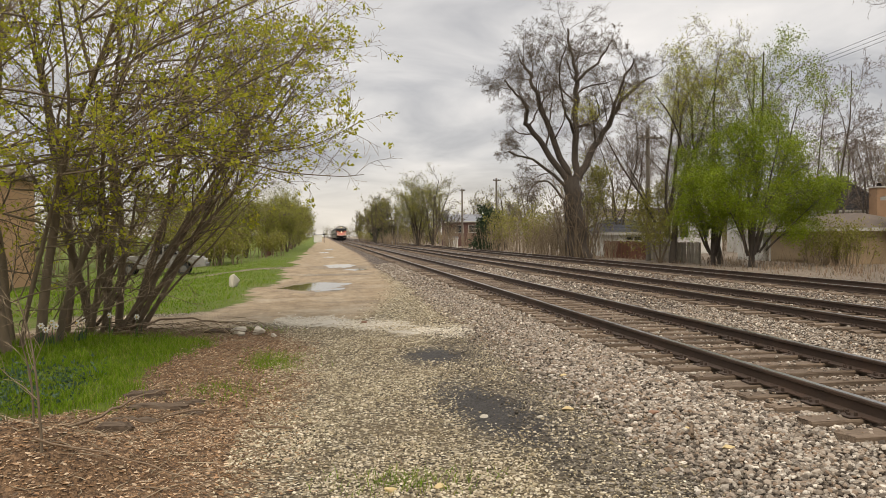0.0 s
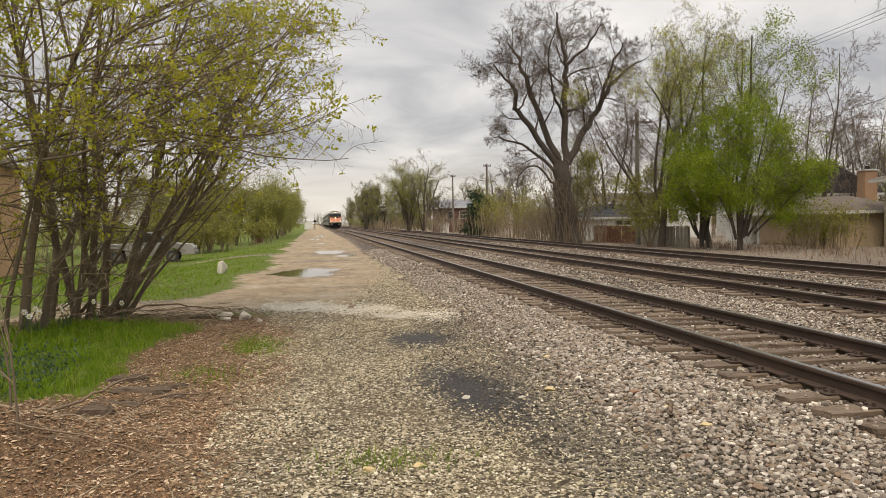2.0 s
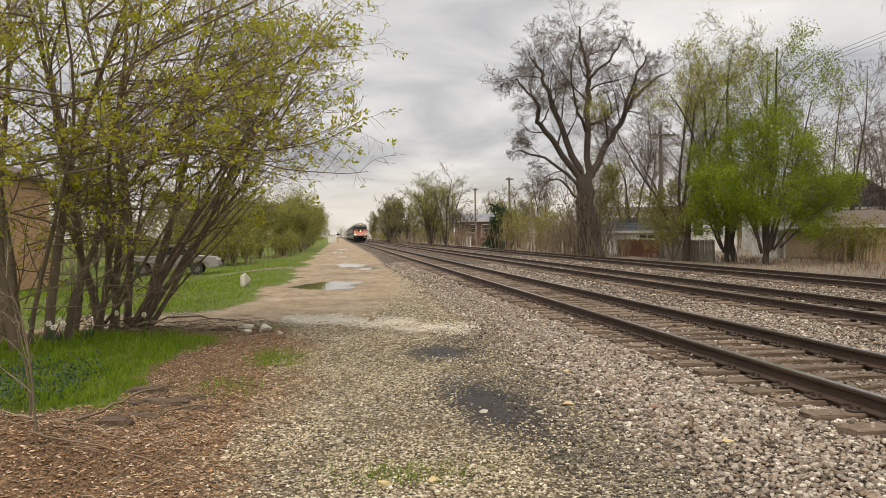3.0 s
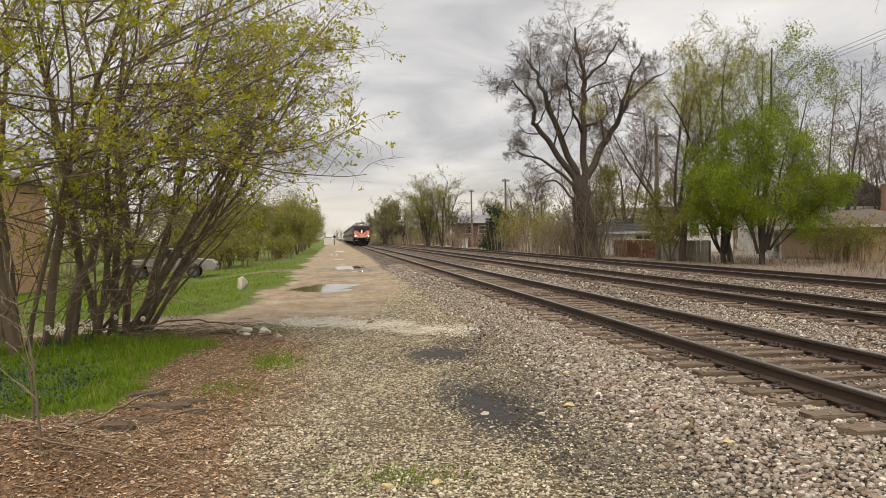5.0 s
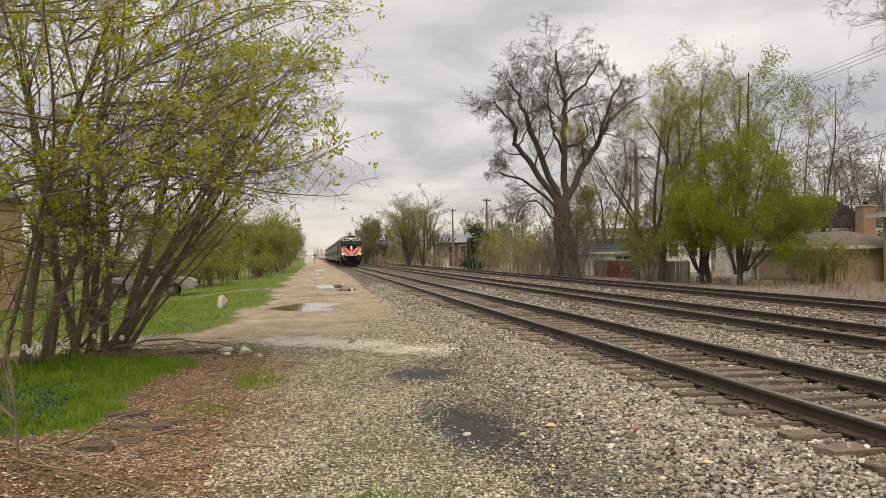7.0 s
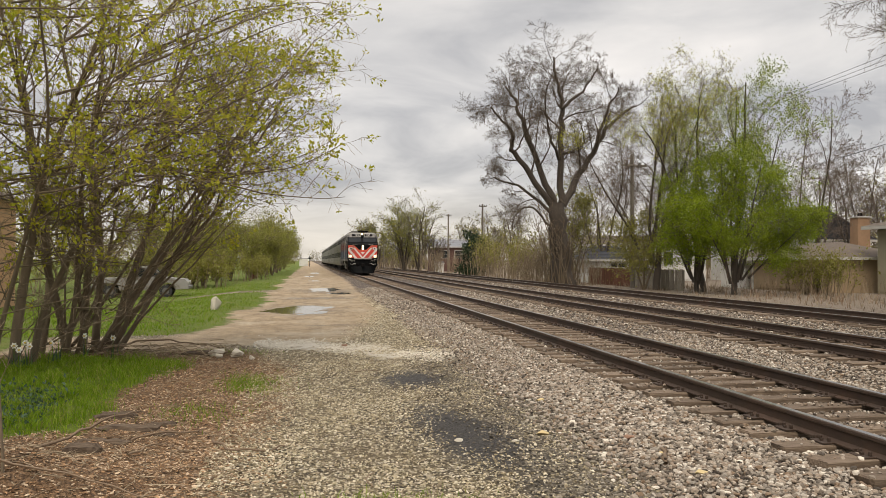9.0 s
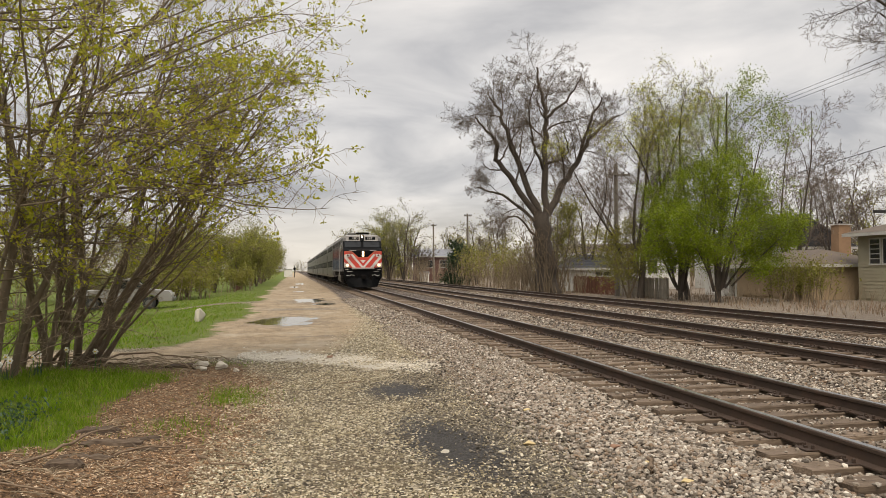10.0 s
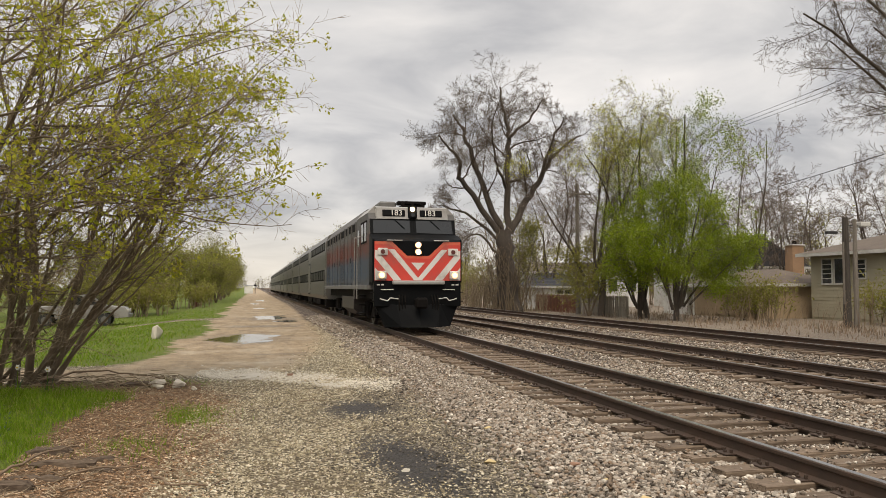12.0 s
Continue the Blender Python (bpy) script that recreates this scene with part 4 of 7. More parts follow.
    for dx, dy, dz, length, r, z in ((-0.86, -0.07, 0.5, 10.3, 0.15, 4.6),
                                     (-0.9, -0.19, 0.38, 9.4, 0.13, 4.2),
                                     (-0.8, -0.13, 0.59, 9.1, 0.15, 5.6),
                                     (-0.78, -0.01, 0.62, 9.7, 0.14, 5.2),
                                     (-0.86, -0.33, 0.39, 9.1, 0.11, 4.8),
                                     (-0.79, 0.1, 0.61, 8.7, 0.12, 4.4),
                                     (-0.74, -0.16, 0.66, 8.8, 0.15, 6.2)):
        g.limb((0, 0, z), (dx, dy, dz), length, r, 0, reach)
    for dx, dy in ((0.5, 0.2), (0.4, -0.4), (0.1, 0.6)):
        g.limb((0, 0, 5.0), (dx, dy, 1), 7.5, 0.14, 0, reach)
    g.singly("trunk", MAT["bark_grey"], t)
    g.mesh("branchwork", (1,), MAT["bark_grey"], t, 5)
    g.mesh("twigwork", (2, 3, 4), MAT["twig"], t, 5)
    # woods further down the line
    far = [(12, 0.38, 42, 0.07, 0.02, 6, 0.15), (7, 0.45, 42, 0.13, 0.02, 3, 0.1), (4, 0.5, 42, 0.18, 0.02, 2, 0.1), (0, 0, 0, 0.2, 0.0, 1, 0)]
    for seed, x, y, h, leaf, n in ((61, 14.6, 116, 9.6, "leaf_olive", 3500), (62, 16.4, 113, 10.2, "leaf_olive", 1800), (63, 18.6, 111, 5.4, None, 0), (64, 15.4, 126, 9.6, "leaf_olive", 3500), (65, 14.0, 150, 8.5, "leaf_dull", 2500),
                                   (66, 11.0, 165, 10, "leaf_dull", 2200), (67, 13, 190, 9, "leaf_dull", 2500), (68, 14, 230, 9, "leaf_dull", 2500), (69, 12.5, 270, 9, "leaf_dull", 2500),
                                   (70, 28, 130, 9, "leaf_dull", 1200), (71, 33, 120, 10, "leaf_dull", 900), (72, 38, 105, 10, "leaf_dull", 900), (73, 24.5, 100, 7.0, "leaf_dull", 900), (74, 45, 90, 10, "leaf_dull", 900), (75, 54, 80, 11, "leaf_dull", 900), (76, 62, 72, 11, "leaf_dull", 900)):
        build_tree("trackside_tree", seed, "hazy trackside tree with grey twigs and a little new green", x, y, [(0, 0, h, 0.2, 0), (-0.25, 0, h * 0.85, 0.15, 0.5), (0.28, 0.1, h * 0.85, 0.15, 0.5), (0.1, -0.3, h * 0.8, 0.14, 0.4)], far, "bark_grey", leaf, n * 2, 0.18, "trackside trees", spread=0.3, twig="twig")
    for seed, x, y, h in ((81, -8.6, 66, 5.2), (82, -7.8, 80, 6.4), (94, -6.4, 88, 6.0), (95, -5.2, 101, 6.8), (96, -5.0, 120, 7.2), (83, -4.2, 92, 6.6), (84, -4.4, 110, 7.2), (85, -4.8, 132, 7.6), (86, -5, 160, 8), (87, -6, 195, 8), (88, -10.0, 84, 7.5), (89, -9, 62, 4.5), (90, -14, 70, 7.0), (91, -18, 60, 8.0), (92, -22, 52, 8.0), (93, -16, 90, 9.0)):
        build_tree("lane_tree", seed, "bushy young tree with yellow-green leaves beside the lane", x, y, [(0, 0, h, 0.13, 0), (-0.3, 0, h * 0.8, 0.1, 0.2), (0.3, 0.1, h * 0.8, 0.1, 0.2), (0.05, -0.4, h * 0.75, 0.1, 0.2)], far, "bark_brown", "leaf_olive", 9000, 0.17, "trees beside the lane", spread=0.3)


build_big_shrub()
build_old_tree()
build_trees()


# ---- the train ----
def paint(name, color, rough=0.45, var=0.12, dirt=(0.12, 0.10, 0.08)):
    return plain(name, color, rough, 0.0, var, 1.2, 18, 0.05, 0.003, dirt=dirt)


MAT["silver"] = plain("silver_grey_paint", (0.135, 0.132, 0.125), 0.6, 0, 0.2, 1.2, 18, 0.05, 0.003, dirt=(0.08, 0.07, 0.06), spec=0.3)
MAT["pale_roof"] = paint("pale_grey_roof_paint", (0.30, 0.29, 0.27), 0.5, 0.15)
MAT["white_paint"] = paint("white_paint", (0.60, 0.58, 0.54), 0.45)
MAT["red_paint"] = paint("red_paint", (0.56, 0.050, 0.035), 0.42)
MAT["orange_paint"] = paint("orange_red_paint", (0.60, 0.10, 0.05), 0.42)
MAT["black_paint"] = plain("black_paint", (0.0055, 0.006, 0.0065), 0.55, 0, 0.2, 1.2, 18, 0.05, 0.003, dirt=(0.011, 0.010, 0.009), spec=0.06)
MAT["sooty"] = plain("sooty_steel", (0.007, 0.006, 0.0055), 0.85, 0.0, 0.3, 2, 20, 0.2, dirt=(0.018, 0.014, 0.011), spec=0.08)
MAT["steel"] = plain("stainless_steel", (0.15, 0.146, 0.134), 0.45, 0.5, 0.15, 0.8, 12, 0.08, dirt=(0.16, 0.14, 0.12))
MAT["dark_glass"] = plain("tinted_window_glass", (0.012, 0.014, 0.015), 0.12, 0.0, 0.2, 1, 5, 0.0, spec=0.45)
MAT["brown_lens"] = plain("dull_red_lens", (0.10, 0.02, 0.015), 0.3)
MAT["coach_glass"] = plain("dull_coach_window", (0.010, 0.011, 0.012), 0.45, 0.0, 0.2, 1, 5, 0.0, spec=0.12)
MAT["wheel"] = plain("wheel_steel", (0.09, 0.08, 0.075), 0.5, 0.8, 0.2, 3, 20, 0.1)


def faded_side():
    """Silver paint with worn red and blue bands along the flank."""
    n = Nodes("faded_flank_paint")
    sep = n.add("ShaderNodeSeparateXYZ")
    n.link(n.coord(), sep.inputs[0])
    wob = n.math("MULTIPLY", n.math("SUBTRACT", n.noise(1.1, 5), 0.5), 0.5)
    z = n.math("ADD", sep.outputs["Z"], wob)
    c = n.ramp(n.math("DIVIDE", z, 4.5), [(0.30, (0.085, 0.085, 0.085)), (0.42, (0.045, 0.068, 0.095)), (0.53, (0.05, 0.066, 0.086)), (0.60, (0.13, 0.042, 0.032)), (0.68, (0.115, 0.047, 0.038)), (0.76, (0.105, 0.10, 0.095))])
    c = n.mix(n.ramp(n.noise(1.6, 6, 0.65), [(0.45, (0, 0, 0)), (0.7, (0.75, 0.75, 0.75))]), c, (0.06, 0.054, 0.048))
    return n.done(c, 0.65, 0.0, 0.2)


def glow(name, color, power):
    n = Nodes(name)
    n.b.inputs["Emission Color"].default_value = (*color, 1)
    n.b.inputs["Emission Strength"].default_value = power
    return n.done((0.8, 0.75, 0.65), 0.2)


MAT["flank"] = faded_side()
MAT["lamp"] = glow("headlight_glow", (1.0, 0.62, 0.24), 30.0)
# weak orange emission that imitates the warm halo round the lamps
MAT["halo_glow"] = glow("painted_lamp_halo", (1.0, 0.42, 0.10), 0.9)
MAT["lamp_dim"] = glow("ditch_light_glow", (1.0, 0.62, 0.24), 24.0)


def lathe_wheelset():
    bm = bmesh.new()
    for s in (-1, 1):
        for a, b, r in ((0.67, 0.70, 0.535), (0.70, 0.82, 0.50)):
            rod(bm, (s * a, 0, 0), (s * b, 0, 0), r, n=24)
        rod(bm, (s * 0.82, 0, 0), (s * 0.845, 0, 0), 0.38, n=16)
        rod(bm, (s * 0.845, 0, 0), (s * 1.02, 0, 0), 0.11, n=10)
        for k in range(4):
            a = k * math.pi / 2
            box(bm, min(s * 0.84, s * 0.85), max(s * 0.84, s * 0.85), 0.22 * math.cos(a) - 0.05, 0.22 * math.cos(a) + 0.05, 0.22 * math.sin(a) - 0.05, 0.22 * math.sin(a) + 0.05)
    rod(bm, (-0.8, 0, 0), (0.8, 0, 0), 0.09, n=10)
    return bm


def bogie(parent, yc, half, name="bogie_frame"):
    bm = bmesh.new()
    for s in (-1, 1):
        prism(bm, [(yc - half - 0.5, 0.72), (yc - half - 0.5, 0.50), (yc - half + 0.45, 0.42), (yc - 0.45, 0.30), (yc + 0.45, 0.30), (yc + half - 0.45, 0.42), (yc + half + 0.5, 0.50), (yc + half + 0.5, 0.72), (yc + 0.6, 0.86), (yc - 0.6, 0.86)], s * 1.03, s * 1.17, "x")
        for dy in (-half, half):
            box(bm, min(s * 0.95, s * 1.2), max(s * 0.95, s * 1.2), yc + dy - 0.17, yc + dy + 0.17, 0.36, 0.68, bevel=0.03)
        for dy in (-0.28, 0.28):
            rod(bm, (s * 1.2, yc + dy, 0.42), (s * 1.2, yc + dy, 0.9), 0.11, n=10)
        rod(bm, (s * 1.19, yc - 0.9, 0.85), (s * 1.19, yc - 0.4, 0.45), 0.05)
    box(bm, -1.05, 1.05, yc - 0.3, yc + 0.3, 0.45, 0.85)
    f = part(name, bm, MAT["sooty"], parent, "sooty black bogie frame")
    wheels = []
    for dy in (-half, half):
        w = part("wheelset", lathe_wheelset(), MAT["wheel"], parent, "steel wheels on an axle")
        w.matrix_basis = pose(0, yc + dy, 0.50)
        wheels.append((w, yc + dy))
    return wheels


def flat_poly(parent, name, outline, y0, y1, material, label=""):
    bm = bmesh.new()
    prism(bm, outline, y0, y1)
    return part(name, bm, material, parent, label)


def mirrored(outline):
    return [(-a, b) for a, b in outline]


def words(name, text, size, m, material, parent, label=""):
    cu = bpy.data.curves.new(name, "FONT")
    cu.body, cu.size, cu.extrude, cu.align_x, cu.align_y = text, size, 0.004, "CENTER", "CENTER"
    tmp = bpy.data.objects.new(name, cu)
    scene.collection.objects.link(tmp)
    me = bpy.data.meshes.new_from_object(tmp.evaluated_get(bpy.context.evaluated_depsgraph_get()))
    bpy.data.objects.remove(tmp)
    me.materials.clear()
    me.materials.append(material)
    ob = new(name, me)
    ob.parent = parent
    ob.matrix_basis = m
    if label:
        ob["label"] = label
    return ob


LOCO_LEN = 17.1


def build_locomotive():
    t = thing("locomotive", "silver diesel locomotive with a red and white striped nose, lights on", "locomotive", "train vehicles")
    W = 1.53
    # nose block and upper nose, its top sloping back to the windscreen
    nose = bmesh.new()
    prism(nose, [(0.0, 1.60), (0.0, 2.98), (0.10, 3.06), (0.62, 3.24), (0.80, 3.24), (0.80, 1.60)], -W, W, "x")
    bmesh.ops.bevel(nose, geom=[e_ for e_ in nose.edges if abs(e_.verts[0].co.x - e_.verts[1].co.x) < 1e-4 and e_.verts[0].co.y < 0.05 and e_.verts[1].co.y < 0.05], offset=0.07, segments=2, affect="EDGES")
    nose_ob = part("nose", nose, MAT["black_paint"], t, "black upper nose of the cab")
    flat_poly(t, "nose_panel", [(-W + 0.06, 1.66), (W - 0.06, 1.66), (W - 0.06, 2.96), (0.88, 2.96), (0.36, 2.47), (-0.36, 2.47), (-0.88, 2.96), (-W + 0.06, 2.96)], -0.012, 0.02, MAT["red_paint"], "red nose panel")
    for sgn in (-1, 1):
        flip = (lambda o: mirrored(o)) if sgn > 0 else (lambda o: o)
        for o in ([(-1.02, 2.70), (-0.80, 2.70), (0.0, 1.75), (0.0, 1.67), (-0.13, 1.67)], [(-1.46, 2.67), (-1.39, 2.67), (-0.56, 1.67), (-0.83, 1.67), (-1.46, 2.42)], [(-1.46, 2.10), (-1.10, 1.67), (-1.46, 1.67)]):
            flat_poly(t, "white_stripe", flip(o), -0.018, -0.010, MAT["white_paint"], "white diagonal stripe")
        flat_poly(t, "orange_edge", flip([(-1.46, 2.96), (-0.90, 2.96), (-0.38, 2.49), (0.0, 2.49), (0.0, 2.40), (-0.42, 2.40), (-0.94, 2.86), (-1.46, 2.86)]), -0.016, -0.009, MAT["orange_paint"], "orange-red border stripe")
        # marker lamp plate
        p = part("marker_plate", boxes((sgn * 1.2 - 0.17, sgn * 1.2 + 0.17, -0.06, -0.012, 2.50, 2.74), bevel=0.02), MAT["white_paint"], t, "white marker lamp plate")
        part("marker_lens", rods(((sgn * 1.2, -0.085, 2.62), (sgn * 1.2, -0.05, 2.62), 0.075), n=14), MAT["brown_lens"], p, "dark red lens")
        d = part("ditch_light", boxes((sgn * 1.24 - 0.16, sgn * 1.24 + 0.16, -0.13, -0.012, 1.70, 1.98), bevel=0.03), MAT["white_paint"], t, "ditch light housing")
        # added glowing disc behind the lamp, painting its halo
        part("halo_disc", rods(((sgn * 1.24, -0.14, 1.84), (sgn * 1.24, -0.12, 1.84), 0.11), n=18), MAT["halo_glow"], d, "glowing orange disc that paints the lamp's halo")
        part("lamp", rods(((sgn * 1.24, -0.15, 1.84), (sgn * 1.24, -0.13, 1.84), 0.05), n=18), MAT["lamp_dim"], d, "lit ditch lamp")
        part("grab_iron", rods(((sgn * 0.55, -0.06, 3.0), (sgn * 1.05, -0.06, 3.0), 0.014), ((sgn * 0.55, -0.06, 3.0), (sgn * 0.55, 0.03, 3.0), 0.012), ((sgn * 1.05, -0.06, 3.0), (sgn * 1.05, 0.03, 3.0), 0.012)), MAT["white_paint"], t, "white grab iron")
    flat_poly(t, "emblem", [(-0.23, 2.26), (0.23, 2.26), (0.0, 2.0)], -0.02, -0.012, MAT["white_paint"], "small white triangle")
    nl = part("nose_headlight", boxes((-0.17, 0.17, -0.05, 0.02, 2.48, 2.98), bevel=0.04), MAT["black_paint"], t, "twin nose headlight")
    for z in (2.85, 2.62):
        # another added disc: the headlamp's warm glare put in as emission
        part("halo_disc", rods(((0, -0.06, z), (0, -0.045, z), 0.105), n=18), MAT["halo_glow"], nl, "glowing orange disc that paints the lamp's halo")
        part("lamp", rods(((0, -0.07, z), (0, -0.055, z), 0.066), n=18), MAT["lamp"], nl, "lit headlamp")
    # cab
    cab = bmesh.new()
    prism(cab, [(0.80, 1.50), (0.78, 3.22), (0.98, 3.78), (1.12, 4.12), (1.55, 4.26), (4.0, 4.30), (4.0, 1.50)], -1.28, 1.28, "x")
    part("cab", cab, MAT["pale_roof"], t, "silver cab body")
    for s in (-1, 1):
        side = bmesh.new()
        prism(side, [(0.80, 1.50), (0.80, 3.20), (0.98, 3.80), (1.18, 4.02), (4.0, 4.02), (4.0, 1.50)], s * 1.28, s * W, "x")
        part("cab_side", side, MAT["flank"], t)
        slope = bmesh.new()
        prism(slope, [(s * 1.28, 4.02), (s * W, 4.02), (s * 1.28, 4.28)], 1.22, 4.0)
        part("roof_edge", slope, MAT["pale_roof"], t)
        win = part("side_window", boxes((min(s * 1.525, s * 1.545), max(s * 1.525, s * 1.545), 1.45, 2.75, 3.05, 3.72), bevel=0.008), MAT["dark_glass"], t, "dark cab side window")
        part("window_frame", boxes((min(s * 1.53, s * 1.56), max(s * 1.53, s * 1.56), 1.40, 2.80, 3.72, 3.77), (min(s * 1.53, s * 1.56), max(s * 1.53, s * 1.56), 1.40, 2.80, 3.0, 3.05), (min(s * 1.53, s * 1.56), max(s * 1.53, s * 1.56), 2.05, 2.10, 3.05, 3.72)), MAT["sooty"], win)
        door = part("cab_door", boxes((min(s * 1.50, s * 1.55), max(s * 1.50, s * 1.55), 3.05, 3.75, 1.62, 3.75), bevel=0.01), MAT["flank"], t, "grey cab door")
        part("door_window", boxes((min(s * 1.54, s * 1.56), max(s * 1.54, s * 1.56), 3.18, 3.62, 2.95, 3.55)), MAT["dark_glass"], door)
        part("handrail", rods(((s * 1.66, 3.0, 1.0), (s * 1.66, 3.0, 3.3), 0.014), ((s * 1.66, 3.82, 1.0), (s * 1.66, 3.82, 3.3), 0.014), ((s * 1.53, 3.0, 3.3), (s * 1.66, 3.0, 3.3), 0.018), ((s * 1.53, 3.82, 3.3), (s * 1.66, 3.82, 3.3), 0.018)), MAT["pale_roof"], t, "pale grey handrail")
        for z in (0.45, 0.78, 1.10):
            part("step", boxes((min(s * 1.22, s * 1.58), max(s * 1.22, s * 1.58), 3.1, 3.72, z, z + 0.04)), MAT["sooty"], t)
    # black band round the windscreen, panes and wipers lie in its slope
    tilt = math.atan2(0.56, 0.20)
    face = Matrix.Translation((0, 0.79, 3.225)) @ Matrix.Rotation(tilt, 4, "X")
    band = bmesh.new()
    box(band, -1.50, 1.50, 0.0, 0.60, 0.0, 0.03, bevel=0.01, m=face)
    part("windscreen_surround", band, MAT["black_paint"], t, "black windscreen surround")
    for s in (-1, 1):
        pane = bmesh.new()
        prism(pane, [(s * 0.11, 0.08), (s * 1.40, 0.05), (s * 1.38, 0.54), (s * 0.11, 0.54)], 0.028, 0.042, "z")
        bmesh.ops.transform(pane, matrix=face, verts=pane.verts)
        p = part("windscreen", pane, MAT["dark_glass"], t, "grey reflecting windscreen pane")
        wip = bmesh.new()
        rod(wip, face @ Vector((s * 0.62, 0.55, 0.07)), face @ Vector((s * 0.62 + 0.32, 0.22, 0.06)), 0.012, n=6)
        part("wiper", wip, MAT["black_paint"], p)
    # number boards and upper headlight
    brow = bmesh.new()
    prism(brow, [(0.93, 3.80), (1.02, 4.20), (1.5, 4.28), (1.5, 3.80)], -1.26, 1.26, "x")
    part("brow", brow, MAT["pale_roof"], t)
    bt = math.atan2(0.40, 0.09)
    bface = Matrix.Translation((0, 0.93, 3.80)) @ Matrix.Rotation(bt, 4, "X")
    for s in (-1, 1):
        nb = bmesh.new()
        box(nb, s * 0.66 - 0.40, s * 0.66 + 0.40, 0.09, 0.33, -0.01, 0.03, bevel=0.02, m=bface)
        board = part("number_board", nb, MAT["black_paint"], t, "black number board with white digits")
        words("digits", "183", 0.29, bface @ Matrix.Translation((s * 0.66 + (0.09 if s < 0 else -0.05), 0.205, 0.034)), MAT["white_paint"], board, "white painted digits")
    hl = bmesh.new()
    box(hl, -0.16, 0.16, 0.0, 0.48, -0.02, 0.06, bevel=0.05, m=bface)
    top = part("roof_headlight", hl, MAT["black_paint"], t, "twin roof headlight housing")
    for z, mt in ((0.34, "lamp"), (0.14, "dark_glass")):
        lb = bmesh.new()
        rod(lb, bface @ Vector((0, z, 0.055)), bface @ Vector((0, z, 0.085)), 0.075, n=18)
        part("lamp", lb, MAT[mt], top)
    # roof gear
    part("roof_cooler", boxes((-1.05, -0.42, 1.8, 2.8, 4.24, 4.50), bevel=0.06), MAT["silver"], t, "grey roof cooling box")
    horn = bmesh.new()
    box(horn, -0.30, 0.55, 1.5, 2.2, 4.26, 4.34)
    for k in range(5):
        rod(horn, (-0.22 + k * 0.17, 1.5 + 0.07 * (k % 2), 4.40 + 0.05 * (k % 2)), (-0.22 + k * 0.17, 2.0, 4.42), 0.055, 0.02, n=10)
    box(horn, -0.40, 0.66, 1.7, 2.0, 4.38, 4.52, bevel=0.04)
    part("horn", horn, MAT["sooty"], t, "black multi-chime horn")
    # engine body
    body = bmesh.new()
    prism(body, [(-W, 1.50), (W, 1.50), (W, 3.95), (1.15, 4.42), (-1.15, 4.42), (-W, 3.95)], 4.0, LOCO_LEN - 0.3)
    part("engine_body", body, MAT["flank"], t, "grey engine housing with faded red and blue bands")
    for s in (-1, 1):
        y = 4.25
        for w, kind in ((1.3, "grille"), (1.05, "door"), (1.05, "door"), (1.6, "grille"), (1.05, "door"), (1.05, "door"), (1.05, "door"), (1.3, "door"), (1.8, "grille")):
            x0, x1 = (W - 0.002, W + 0.03) if s > 0 else (-W - 0.03, -W + 0.002)
            if kind == "door":
                d = part("side_door", boxes((x0, x1, y + 0.04, y + w - 0.04, 1.62, 3.55), bevel=0.01), MAT["flank"], t)
                part("latch", boxes((x0 - 0.012, x1 + 0.012, y + 0.10, y + 0.16, 2.4, 2.62)), MAT["sooty"], d)
            else:
                f = part("air_intake", boxes((x0, x1, y + 0.04, y + w - 0.04, 1.62, 3.55)), MAT["flank"], t)
                sl = bmesh.new()
                for k in range(14):
                    box(sl, x0 - 0.012, x1 + 0.012, y + 0.10 + k * (w - 0.25) / 14, y + 0.14 + k * (w - 0.25) / 14, 1.7, 3.48)
                part("louvre", sl, MAT["flank"], f)
            part("roof_vent", boxes((min(s * 1.40, s * 1.545), max(s * 1.40, s * 1.545), y + 0.15, y + w - 0.15, 3.62, 3.90)), MAT["sooty"], t)
            part("rib", boxes((min(s * 1.5, s * 1.57), max(s * 1.5, s * 1.57), y - 0.02, y + 0.02, 1.52, 3.95)), MAT["flank"], t)
            y += w + 0.12
        part("sill", boxes((min(s * 1.30, s * 1.60), max(s * 1.30, s * 1.60), 0.8, LOCO_LEN - 0.3, 1.36, 1.52), bevel=0.01), MAT["silver"], t, "grey side sill")
    fans = bmesh.new()
    for k in range(3):
        rod(fans, (0, 10.5 + k * 1.7, 4.42), (0, 10.5 + k * 1.7, 4.56), 0.72, n=24)
    part("radiator_fans", fans, MAT["sooty"], t)
    part("exhaust_stack", boxes((-0.35, 0.35, 7.6, 8.4, 4.42, 4.58), bevel=0.03), MAT["sooty"], t)
    # frame, tank, pilot and plough
    part("underframe", boxes((-1.30, 1.30, 0.25, LOCO_LEN - 0.3, 1.02, 1.50)), MAT["sooty"], t, "black underframe")
    tank = bmesh.new()
    prism(tank, [(-1.35, 1.05), (1.35, 1.05), (1.35, 0.55), (1.0, 0.28), (-1.0, 0.28), (-1.35, 0.55)], 6.4, 10.6)
    part("fuel_tank", tank, MAT["wheel"], t, "grey fuel tank")
    part("anticlimber", boxes((-0.88, 0.88, -0.22, 0.05, 1.53, 1.66), bevel=0.03), MAT["pale_roof"], t, "silver bumper bar")
    pil = bmesh.new()
    box(pil, -1.48, 1.48, -0.02, 0.22, 0.80, 1.62, bevel=0.02)
    pilot = part("pilot", pil, MAT["black_paint"], t, "black pilot plate")
